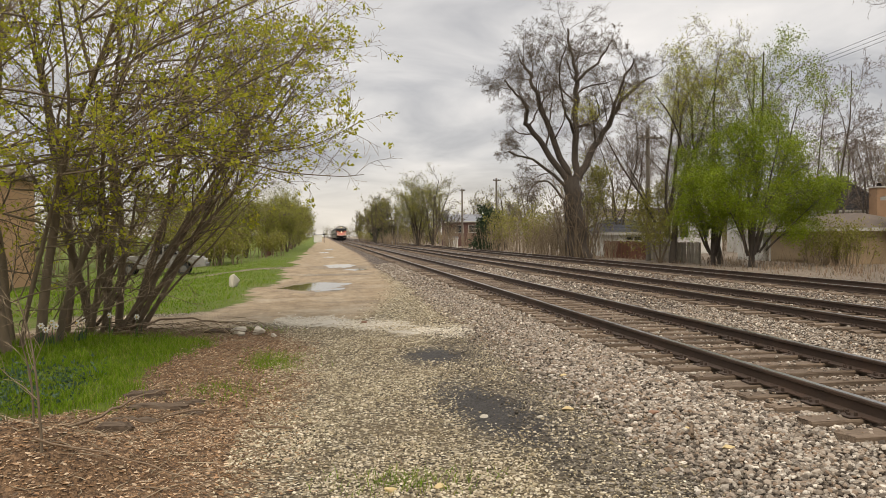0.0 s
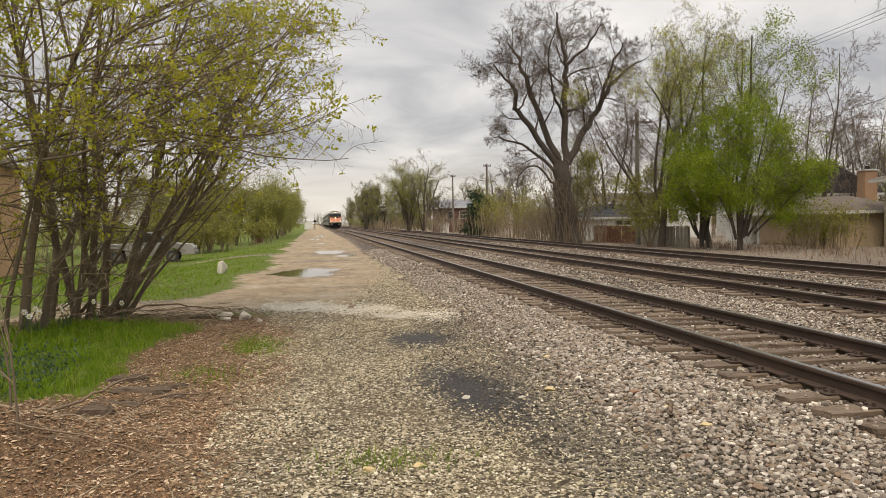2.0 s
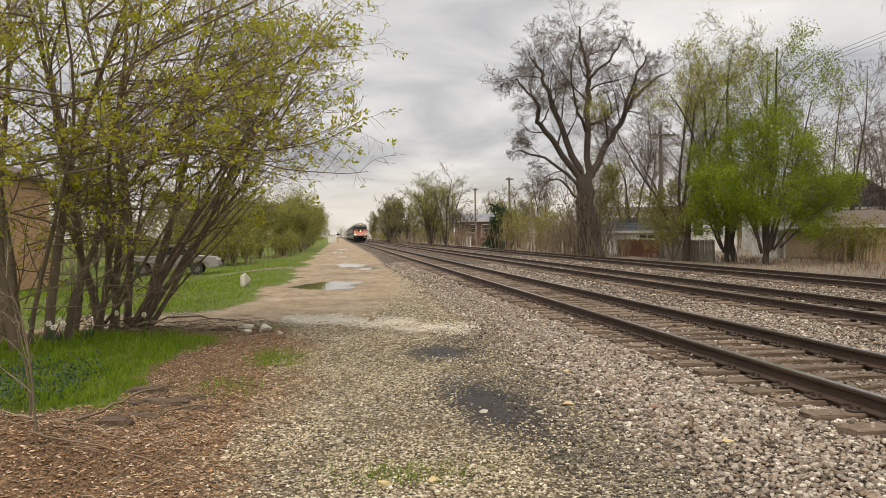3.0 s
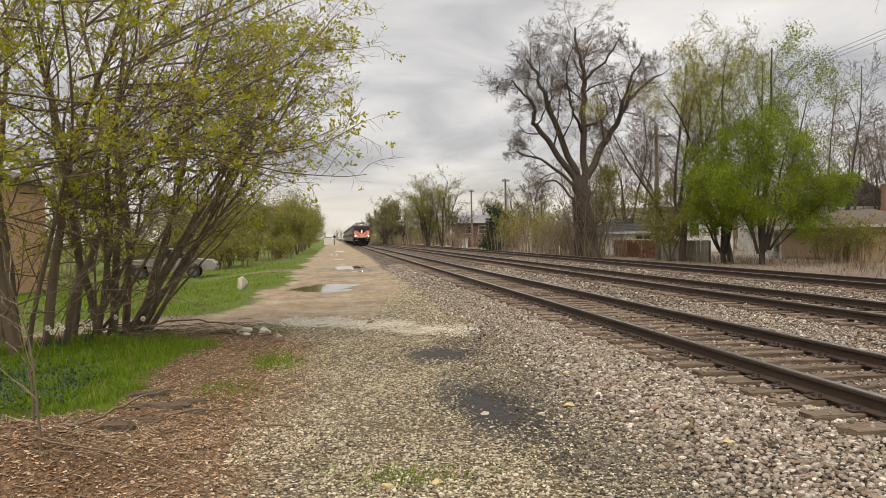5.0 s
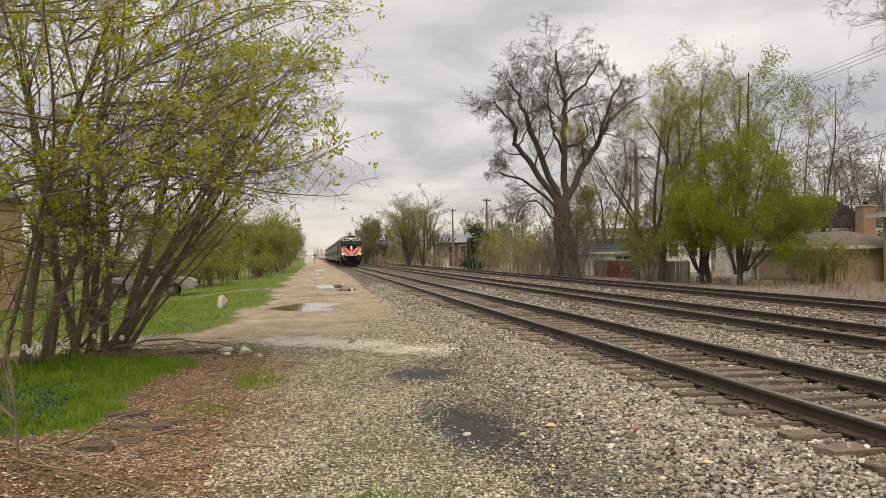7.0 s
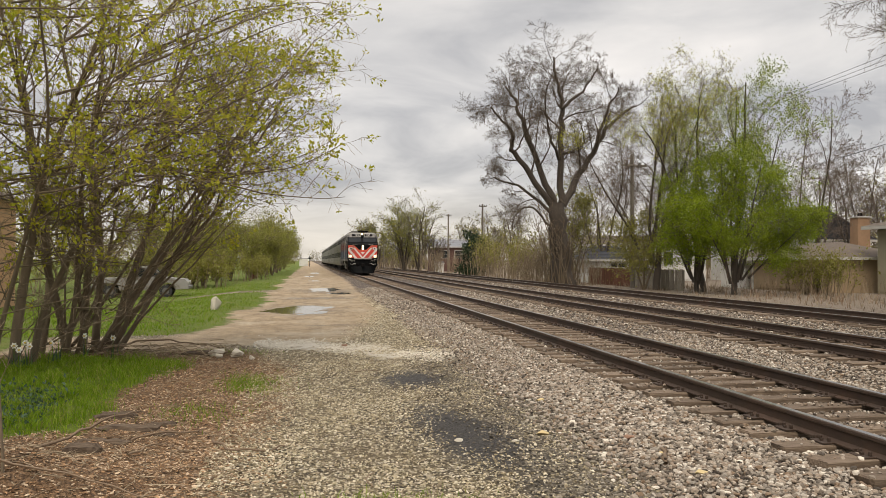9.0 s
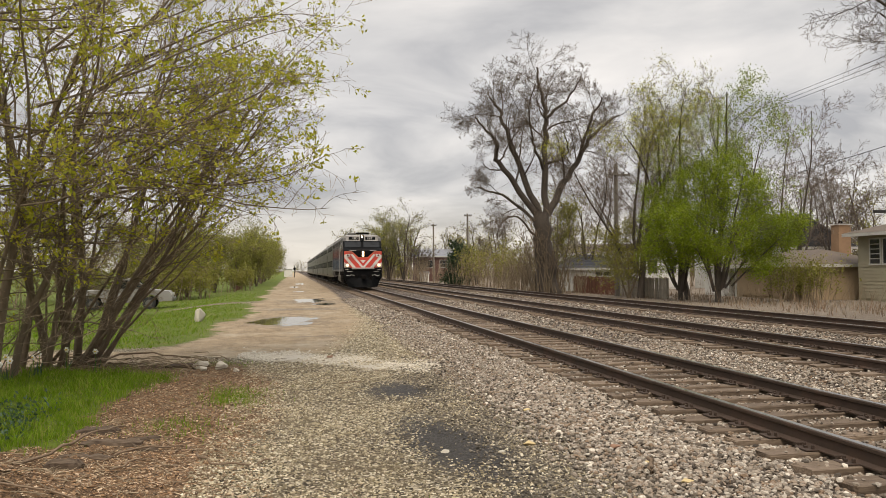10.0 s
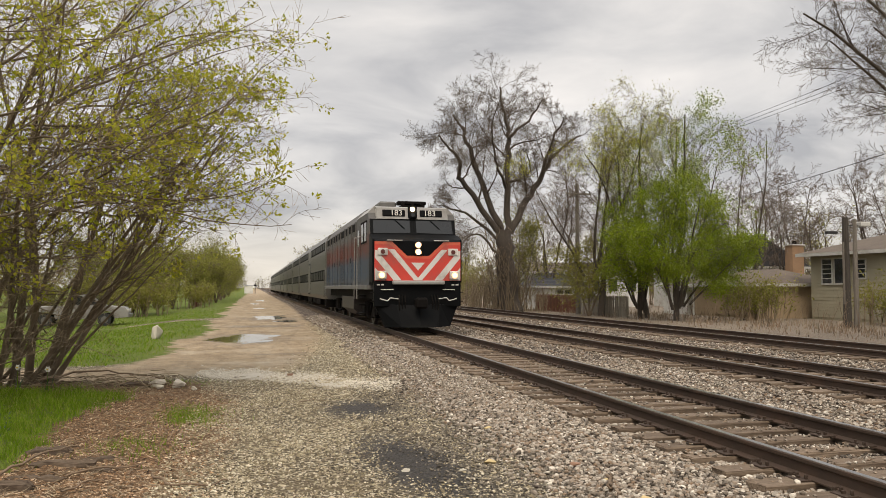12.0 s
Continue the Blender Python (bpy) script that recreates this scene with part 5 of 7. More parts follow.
    for s in (-1, 1):
        part("cut_lever", rods(((s * 0.66, -0.12, 1.05), (s * 0.95, -0.12, 1.09), 0.016), ((s * 0.95, -0.12, 1.09), (s * 1.05, -0.12, 0.99), 0.016), ((s * 1.05, -0.12, 0.99), (s * 1.30, -0.12, 1.06), 0.016), ((s * 0.9, -0.12, 1.08), (s * 0.9, 0, 1.08), 0.014)), MAT["white_paint"], pilot, "white uncoupling lever")
        part("pilot_grab", rods(((s * 0.85, -0.08, 1.36), (s * 1.25, -0.08, 1.36), 0.014), ((s * 0.85, -0.08, 1.36), (s * 0.85, 0, 1.36), 0.012), ((s * 1.25, -0.08, 1.36), (s * 1.25, 0, 1.36), 0.012)), MAT["white_paint"], pilot, "white grab iron")
        hoses = bmesh.new()
        for k in range(3):
            x = s * (0.45 + k * 0.1)
            rod(hoses, (x, -0.05, 1.18), (x + s * 0.02, -0.2, 0.95), 0.022, n=6)
            rod(hoses, (x + s * 0.02, -0.2, 0.95), (x, -0.16, 0.66), 0.022, n=6)
        part("hoses", hoses, MAT["sooty"], pilot)
        for x in (1.20, 1.34):
            part("step_light", boxes((s * x - 0.045, s * x + 0.045, -0.05, -0.02, 1.50, 1.54)), MAT["white_paint"], pilot)
        for z in (0.95, 1.25):
            part("corner_step", boxes((min(s * 1.30, s * 1.56), max(s * 1.30, s * 1.56), 0.0, 0.3, z, z + 0.03)), MAT["sooty"], pilot)
    plough = bmesh.new()
    prof_top = [(-1.46, 0.22, 0.93), (-0.75, -0.10, 0.86), (0, -0.22, 0.84), (0.75, -0.10, 0.86), (1.46, 0.22, 0.93)]
    prof_bot = [(-1.12, 0.02, 0.13), (-0.6, -0.34, 0.12), (0, -0.48, 0.12), (0.6, -0.34, 0.12), (1.12, 0.02, 0.13)]
    a = [plough.verts.new(p) for p in prof_top]
    b = [plough.verts.new(p) for p in prof_bot]
    for i in range(4):
        plough.faces.new((a[i], b[i], b[i + 1], a[i + 1]))
    r = bmesh.ops.extrude_face_region(plough, geom=list(plough.faces))
    bmesh.ops.translate(plough, vec=(0, 0.05, 0), verts=[v for v in r["geom"] if isinstance(v, bmesh.types.BMVert)])
    bmesh.ops.recalc_face_normals(plough, faces=plough.faces)
    part("plough", plough, MAT["black_paint"], t, "black steel snow plough")
    cp = bmesh.new()
    box(cp, -0.13, 0.13, -0.50, 0.1, 0.80, 1.06, bevel=0.03)
    box(cp, -0.20, 0.20, -0.72, -0.45, 0.74, 1.10, bevel=0.06)
    part("coupler", cp, MAT["sooty"], t, "steel knuckle coupler")
    wheels = bogie(t, 3.2, 1.37) + bogie(t, LOCO_LEN - 3.6, 1.37)
    return t, wheels


COACH_LEN = 26.0


def build_coach():
    t = thing("passenger_coach", "ribbed stainless steel double-deck passenger coach", "train coach", "train vehicles")
    W, L = 1.53, COACH_LEN - 0.6
    shell = bmesh.new()
    prism(shell, [(-1.36, 0.75), (1.36, 0.75), (W, 1.05), (W, 3.9), (1.36, 4.3), (0.85, 4.58), (0.0, 4.66), (-0.85, 4.58), (-1.36, 4.3), (-W, 3.9), (-W, 1.05)], 0.0, L)
    part("body", shell, MAT["steel"], t, "dull stainless steel body shell")
    for s in (-1, 1):
        def slab(d0, d1, *yz):
            return (min(s * d0, s * d1), max(s * d0, s * d1), *yz)
        for z0, n, pitch in ((0.98, 7, 0.105), (2.55, 8, 0.105)):
            for k in range(n):
                part("rib", boxes(slab(W - 0.01, W + 0.028, 0.15, 11.7, z0 + k * pitch, z0 + k * pitch + 0.055), slab(W - 0.01, W + 0.028, 14.1, L - 0.15, z0 + k * pitch, z0 + k * pitch + 0.055)), MAT["steel"], t)
        for z0, z1, lab in ((1.80, 2.42, "dark lower window band"), (3.48, 3.95, "dark upper window band")):
            for y0, y1 in ((0.5, 11.4), (14.4, L - 0.5)):
                band = part("window_band", boxes(slab(W - 0.01, W + 0.012, y0, y1, z0, z1)), MAT["sooty"], t, lab)
                n = 8
                for k in range(n):
                    w = (y1 - y0) / n
                    part("pane", boxes(slab(W + 0.005, W + 0.02, y0 + k * w + 0.14, y0 + (k + 1) * w - 0.14, z0 + 0.07, z1 - 0.07)), MAT["coach_glass"], band)
        d = part("door", boxes(slab(W - 0.01, W + 0.012, 11.9, 13.9, 0.95, 3.1)), MAT["black_paint"], t, "dark double side door")
        for y0 in (12.05, 13.0):
            part("door_leaf", boxes(slab(W, W + 0.022, y0, y0 + 0.8, 1.05, 3.0), bevel=0.005), MAT["steel"], d)
        for y0 in (0.25, L - 0.55):
            part("handrail", rods(((s * (W + 0.06), y0, 0.9), (s * (W + 0.06), y0, 2.4), 0.02)), MAT["steel"], t)
    part("underframe_boxes", boxes((-1.3, 1.3, 6.2, 9.4, 0.35, 0.78), (-1.3, 1.3, 10.2, 12.5, 0.42, 0.78), (-1.25, 1.25, 14.2, 18.6, 0.38, 0.78), bevel=0.03), MAT["sooty"], t)
    for y0 in (-0.28, L):
        part("end_diaphragm", boxes((-0.6, 0.6, y0, y0 + 0.28, 0.95, 3.4)), MAT["sooty"], t, "black gangway bellows")
    part("end_steps", boxes((-1.5, 1.5, 0.0, 0.25, 0.35, 0.8), (-1.5, 1.5, L - 0.25, L, 0.35, 0.8)), MAT["sooty"], t)
    part("roof_units", boxes((-0.7, 0.7, 3.0, 5.5, 4.6, 4.72), (-0.7, 0.7, 18.0, 21.0, 4.6, 4.72), bevel=0.03), MAT["steel"], t)
    bogie(t, 3.0, 1.25)
    bogie(t, L - 3.0, 1.25)
    return t


loco, loco_wheels = build_locomotive()
coaches = [build_coach()]
for _ in range(5):
    coaches.append(copy_thing(coaches[0], Matrix.Identity(4)))


# ---- houses, fences and poles across the tracks ----
MAT["siding_white"] = plain("white_painted_siding", (0.62, 0.61, 0.57), 0.7, 0, 0.12, 1.5, 25, 0.1, dirt=(0.36, 0.33, 0.28))
MAT["siding_cream"] = plain("cream_painted_siding", (0.33, 0.295, 0.21), 0.75, 0, 0.15, 1.5, 25, 0.1, dirt=(0.30, 0.27, 0.20))
MAT["stucco"] = plain("tan_stucco", (0.32, 0.235, 0.145), 0.9, 0, 0.15, 1.0, 40, 0.3, dirt=(0.22, 0.17, 0.11))
MAT["orange_wall"] = plain("orange_tan_wall", (0.45, 0.27, 0.14), 0.85, 0, 0.15, 1.0, 40, 0.2)
MAT["roof_dark"] = plain("dark_grey_shingle", (0.045, 0.047, 0.055), 0.9, 0, 0.25, 1.5, 30, 0.4, 0.01)
MAT["roof_brown"] = plain("weathered_brown_shingle", (0.115, 0.088, 0.068), 0.95, 0, 0.4, 1.2, 30, 0.4, 0.01)
MAT["roof_grey"] = plain("pale_grey_shingle", (0.22, 0.23, 0.25), 0.9, 0, 0.2, 1.5, 30, 0.4, 0.01)
MAT["brick"] = plain("red_brick", (0.12, 0.06, 0.05), 0.9, 0, 0.3, 1.2, 40, 0.3)
MAT["chimney_brick"] = plain("tan_chimney_brick", (0.30, 0.185, 0.11), 0.9, 0, 0.3, 2.0, 40, 0.3)
MAT["fence_red"] = wood("red_brown_boards", (0.13, 0.055, 0.035), (0.22, 0.10, 0.065), (12, 12, 1))
MAT["fence_grey"] = wood("weathered_grey_boards", (0.22, 0.19, 0.15), (0.42, 0.37, 0.30), (12, 12, 1))
MAT["pole"] = wood("weathered_pole_wood", (0.14, 0.12, 0.10), (0.27, 0.24, 0.20), (10, 10, 0.6))
MAT["pole_dark"] = wood("creosoted_pole_wood", (0.05, 0.042, 0.035), (0.11, 0.095, 0.08), (10, 10, 0.6))
MAT["wire"] = plain("black_cable", (0.02, 0.02, 0.02), 0.6)
MAT["trim_white"] = plain("white_trim", (0.48, 0.465, 0.43), 0.7, dirt=(0.30, 0.28, 0.24))
MAT["window_glass"] = plain("dark_house_window", (0.025, 0.028, 0.03), 0.1, 0, 0.2, 1, 5, 0.0, spec=0.7)


def wall_boards(parent, name, axis, fixed, a0, a1, z0, z1, material, pitch=0.2):
    """Lapped boards on one wall face; axis x: the wall faces -y, axis y: it faces -x."""
    z = z0
    while z < z1 - 0.02:
        top = min(z + pitch, z1)
        bm = bmesh.new()
        if axis == "x":
            prism(bm, [(fixed, z), (fixed - 0.035, z), (fixed - 0.012, top - 0.004), (fixed, top - 0.004)], a0, a1, "x")
        else:
            prism(bm, [(fixed, z), (fixed - 0.035, z), (fixed - 0.012, top - 0.004), (fixed, top - 0.004)], a0, a1, "y")
        part(name, bm, material, parent)
        z += pitch


def house_window(parent, axis, fixed, a0, a1, z0, z1, bars=1):
    """A framed window standing a little proud of its wall."""
    def slab(u0, u1, w0, w1, d0, d1):
        return (u0, u1, fixed - d1, fixed - d0, w0, w1) if axis == "x" else (fixed - d1, fixed - d0, u0, u1, w0, w1)
    w = part("window", boxes(slab(a0, a1, z0, z1, 0.0, 0.045)), MAT["window_glass"], parent, "dark window")
    fr = [slab(a0 - 0.08, a1 + 0.08, z1, z1 + 0.08, 0, 0.07), slab(a0 - 0.10, a1 + 0.10, z0 - 0.09, z0, 0, 0.09), slab(a0 - 0.08, a0, z0, z1, 0, 0.07), slab(a1, a1 + 0.08, z0, z1, 0, 0.07)]
    for k in range(1, bars + 1):
        zz = z0 + (z1 - z0) * k / (bars + 1)
        fr.append(slab(a0, a1, zz - 0.02, zz + 0.02, 0, 0.06))
    part("window_frame", boxes(*fr), MAT["trim_white"], w, "white window frame")


def gable_house(name, label, x0, x1, y0, y1, z0, eave, ridge, wall, roof, along="x", over=0.35, category="house", hip=0.0, boards=None):
    t = thing(name, label, category, "houses across the tracks")
    part("wall", boxes((x0, x1, y0, y1, z0, eave)), MAT[wall], t)
    if boards:
        wall_boards(t, "siding_board", "x", y0, x0, x1, z0 + 0.3, eave, MAT[boards])
        wall_boards(t, "siding_board", "y", x0, y0, y1, z0 + 0.3, eave, MAT[boards])
    bm = bmesh.new()
    X0, X1, Y0, Y1 = x0 - over, x1 + over, y0 - over, y1 + over
    drop = 0.04
    lo = [bm.verts.new((x, y, eave - drop)) for x, y in ((X0, Y0), (X1, Y0), (X1, Y1), (X0, Y1))]
    hi = [bm.verts.new((v.co.x, v.co.y, eave + 0.10)) for v in lo]
    if along == "x":
        r = [bm.verts.new((X0 + hip, (Y0 + Y1) / 2, ridge)), bm.verts.new((X1 - hip, (Y0 + Y1) / 2, ridge))]
        tops = ((hi[0], hi[1], r[1], r[0]), (hi[2], hi[3], r[0], r[1]), (hi[1], hi[2], r[1]), (hi[3], hi[0], r[0]))
    else:
        r = [bm.verts.new(((X0 + X1) / 2, Y0 + hip, ridge)), bm.verts.new(((X0 + X1) / 2, Y1 - hip, ridge))]
        tops = ((hi[1], hi[2], r[1], r[0]), (hi[3], hi[0], r[0], r[1]), (hi[0], hi[1], r[0]), (hi[2], hi[3], r[1]))
    bm.faces.new(lo[::-1])
    for i in range(4):
        bm.faces.new((lo[i], lo[(i + 1) % 4], hi[(i + 1) % 4], hi[i]))
    for f in tops:
        bm.faces.new(f)
    bmesh.ops.recalc_face_normals(bm, faces=bm.faces)
    rf = part("roof", bm, MAT[roof], t, "shingled roof")
    part("fascia", boxes((X0 - 0.02, X1 + 0.02, Y0 - 0.03, Y0 - 0.003, eave - 0.10, eave + 0.09), (X0 - 0.03, X0 - 0.003, Y0, Y1, eave - 0.10, eave + 0.09)), MAT["trim_white"], rf, "white fascia board")
    n = 9
    rows = bmesh.new()
    if along == "x":
        for k in range(1, n):
            f = k / n
            yy, zz = Y0 + f * ((Y1 - Y0) / 2), eave + 0.10 + f * (ridge - eave - 0.10)
            box(rows, X0 + hip * f + 0.02, X1 - hip * f - 0.02, yy - 0.012, yy + 0.012, zz - 0.004, zz + 0.02)
        part("shingle_courses", rows, MAT[roof], rf)
    else:
        rows.free()
    return t


def build_houses():
    g = gable_house("garage", "white garage with a dark shingle roof behind a board fence", 23.4, 28.2, 60, 66, -0.25, 1.80, 3.05, "siding_white", "roof_dark", hip=1.6, category="garage", boards="siding_white")
    for a in (25.3, 26.0):
        house_window(g, "x", 60, a, a + 0.55, 1.22, 1.52, 0)
    h = gable_house("house", "low brown-roofed house behind a white garage", 25.0, 37.0, 71, 79, -0.25, 3.3, 4.4, "siding_white", "roof_brown", hip=2.5)
    for a in (26.5, 29.5, 32.5):
        house_window(h, "x", 71, a, a + 1.1, 1.4, 2.6, 1)
    h = gable_house("house", "two-storey white house partly hidden by trees", 30.5, 37.5, 66.5, 69.9, -0.3, 3.4, 4.2, "siding_white", "roof_brown", boards="siding_white")
    for a in (31.4, 33.2, 35.2):
        house_window(h, "x", 66.5, a, a + 0.9, 1.4, 2.6, 1)
    g = gable_house("garage", "tan stucco garage with a weathered brown hip roof", 30.0, 36.0, 39.6, 46.6, -0.3, 1.92, 2.95, "stucco", "roof_brown", along="y", hip=2.4, over=0.4, category="garage")
    part("panel", boxes((29.95, 29.997, 40.4, 45.8, 0.0, 1.7)), MAT["stucco"], g, "tan wall panel")
    part("corner_board", boxes((29.94, 29.997, 46.4, 46.6, -0.3, 1.85)), MAT["trim_white"], g)
    g = gable_house("garage", "small white sided garage behind a tan one", 30.0, 35.5, 47.4, 50.6, -0.3, 1.75, 2.5, "siding_white", "roof_brown", along="y", over=0.2, category="garage", boards="siding_white")
    house_window(g, "y", 30.0, 47.7, 48.4, 0.4, 1.5, 2)
    h = gable_house("house", "cream sided house with a brown hip roof", 33.0, 44.0, 21.0, 38.5, -0.3, 3.70, 5.5, "siding_cream", "roof_brown", along="y", hip=4.5, over=0.6)
    wall_boards(h, "siding_board", "y", 33.0, 21.0, 38.5, 0.0, 3.65, MAT["siding_cream"])
    for a0, a1, z0, z1, b in ((36.75, 37.5, 2.0, 3.4, 4), (35.6, 36.5, 2.0, 3.4, 0), (34.2, 35.0, 2.3, 3.3, 3), (30.0, 31.6, 2.0, 3.4, 2), (26.0, 27.4, 2.0, 3.4, 2)):
        house_window(h, "y", 33.0, a0, a1, z0, z1, b)
    h = gable_house("house", "house with a steep dark roof and a tan brick chimney", 40.0, 50.0, 60, 70, -0.3, 3.6, 6.6, "siding_white", "roof_dark", along="y", hip=0.0)
    ch = part("chimney", boxes((46.0, 47.2, 56.6, 57.6, -0.3, 5.45), bevel=0.02), MAT["chimney_brick"], h, "tan brick chimney")
    part("cap", boxes((45.9, 47.3, 56.5, 57.7, 5.45, 5.55), bevel=0.02), MAT["trim_white"], ch, "pale stone cap")
    part("flue", rods(((46.6, 57.1, 5.5), (46.6, 57.1, 5.85), 0.2), n=10), MAT["sooty"], ch)
    h = gable_house("brick_house", "dark red brick house with a pale grey roof", 21.0, 28.0, 125, 134, -0.3, 4.0, 5.4, "brick", "roof_grey")
    for a in (22.0, 24.2):
        house_window(h, "x", 125, a, a + 1.2, 2.2, 3.4, 1)
    sh = gable_house("shed", "small white shed beside the brush", 18.5, 19.7, 110, 111.5, -0.2, 1.3, 1.6, "siding_white", "roof_grey", category="shed", over=0.1)
    sh["group"] = ""
    h = gable_house("house", "tan house wall behind the shrub", -21.5, -13.5, 30, 38, -0.5, 4.5, 6.2, "orange_wall", "roof_brown", along="y")
    h["group"] = ""
    house_window(h, "x", 30, -16.6, -15.5, 1.0, 2.2, 1)


def build_fence(name, label, x, y0, y1, z0, z1, material, width, gap):
    t = thing(name, label, "fence")
    rng = random.Random(int(y0 * 10))
    shapes = []
    for k in range(5):
        bm = bmesh.new()
        box(bm, -0.012, 0.012, -width / 2, width / 2, 0, z1 - z0 + rng.uniform(-0.05, 0.03), bevel=0.004)
        me = bpy.data.meshes.new("board")
        bm.to_mesh(me)
        bm.free()
        me.materials.append(material)
        shapes.append(me)
    y = y0
    while y < y1:
        b = new("board", rng.choice(shapes))
        b.parent = t
        b.matrix_basis = pose(x + rng.uniform(-0.01, 0.01), y, z0, rng.uniform(-1.2, 1.2), 0, 0)
        y += width + gap
    for z in (z0 + 0.3, z1 - 0.25):
        part("rail", boxes((x + 0.016, x + 0.055, y0, y1, z, z + 0.09)), material, t)
    y = y0
    while y < y1 + 0.5:
        part("post", boxes((x + 0.06, x + 0.15, y - 0.045, y + 0.045, z0 - 0.3, z1 - 0.02)), material, t)
        y += 2.4


def build_pole(x, y, height, r=0.14, arms=(), dark=False, label="weathered wooden utility pole", base=None):
    t = thing("utility_pole", label, "utility pole", "utility poles", "", (x, y, on_ground(x, y) - 0.1 if base is None else base))
    bm = bmesh.new()
    rod(bm, (0, 0, 0), (0, 0, height), r, r * 0.7, n=12)
    part("shaft", bm, MAT["pole_dark" if dark else "pole"], t)
    for z, half in arms:
        arm = part("crossarm", boxes((-half, half, -r - 0.12, -r * 0.7, z - 0.06, z + 0.06), bevel=0.01), MAT["pole"], t)
        for s in (-0.9, -0.5, 0.5, 0.9):
            part("insulator", rods(((s * half, -r - 0.06, z + 0.06), (s * half, -r - 0.06, z + 0.2), 0.045), n=8), MAT["wire"], arm)
    return t


def hang_wire(a, b, sag, r=0.014):
    a, b = Vector(a), Vector(b)
    g = Growth(1)
    n = 16
    pts = [a.lerp(b, i / n) - Vector((0, 0, sag * 4 * (i / n) * (1 - i / n))) for i in range(n + 1)]
    g.limbs.append((0, pts, [r] * (n + 1)))
    return g


def build_poles():
    build_pole(22.15, 95, 9.2, 0.17, ((8.9, 0.5),))
    build_pole(22.2, 120, 9.4, 0.17, ((9.1, 0.45),))
    build_pole(24.5, 160, 10.6, 0.2, ((10.2, 0.9),))
    p = build_pole(21.6, 47.2, 9.0, 0.17, ((8.3, 0.9),))
    p = build_pole(28.0, 30.0, 5.4, 0.20, (), True, "short dark utility pole with a grey lamp box", -0.25)
    part("lamp_box", boxes((0.75, 1.35, -0.15, 0.15, 4.98, 5.2), bevel=0.03), MAT["trim_white"], p, "white lamp box")
    part("bracket", rods(((0.1, 0, 5.0), (0.8, 0, 5.05), 0.025)), MAT["wire"], p)
    part("conduit", rods(((-0.24, -0.1, 1.2), (-0.24, -0.1, 4.2), 0.05)), MAT["pole"], p)
    part("switch_box", boxes((-1.1, -0.5, -0.1, 0.1, 4.58, 4.72), bevel=0.02), MAT["wire"], p)
    build_pole(28.35, 29.8, 5.3, 0.13, (), False, "pale slim utility pole beside a dark one", -0.25)
    build_pole(13.7, 140, 5.0, 0.12)
    build_pole(30.3, 54.6, 12.4, 0.16, ((12.1, 0.8),))
    t = thing("overhead_wire", "thin black overhead wires", "wire")
    for k in range(3):
        d = 0.55 * k
        hang_wire((29.8 + d, 54.4, 12.2), (19.4 + d, 16.5, 8.9 + 0.05 * k), 0.15, 0.009).mesh("wire", (0,), MAT["wire"], t, 5)
    hang_wire((30.3, 54.4, 7.2), (20.2, 19.0, 6.15), 0.25, 0.013).mesh("wire", (0,), MAT["wire"], t, 5)
    hang_wire((28.0, 29.9, 4.5), (33.0, 60.0, 6.5), 0.5, 0.012).mesh("wire", (0,), MAT["wire"], t, 5)
    # crossing signals far down the line
    s = thing("crossing_signal", "distant white crossing signal mast", "signal", "", "", (13.6, 150, 0.0))
    part("mast", rods(((0, 0, 0), (0, 0, 5.2), 0.09)), MAT["trim_white"], s)
    part("lamp_arm", boxes((-0.8, 0.8, -0.15, 0.05, 3.4, 3.7), (-0.7, 0.7, -0.1, 0.0, 4.6, 4.9)), MAT["black_paint"], s)
    s = thing("signal_cabinet", "small pale trackside cabinet", "cabinet", "", "", (-1.6, 228, -0.1))
    part("case", boxes((-1.2, 1.2, -0.8, 0.8, 0, 2.3), bevel=0.06), MAT["siding_white"], s)
    part("lid", boxes((-1.3, 1.3, -0.9, 0.9, 2.3, 2.42), bevel=0.03), MAT["roof_grey"], s)
    s = thing("crossing_signal", "dark crossing signal beside the lane", "signal", "", "", (0.2, 212, 0.0))
    part("mast", rods(((0, 0, 0), (0, 0, 3.0), 0.09)), MAT["black_paint"], s)
    part("lamp_arm", boxes((-0.38, 0.38, -0.2, 0.05, 2.1, 2.5)), MAT["black_paint"], s)


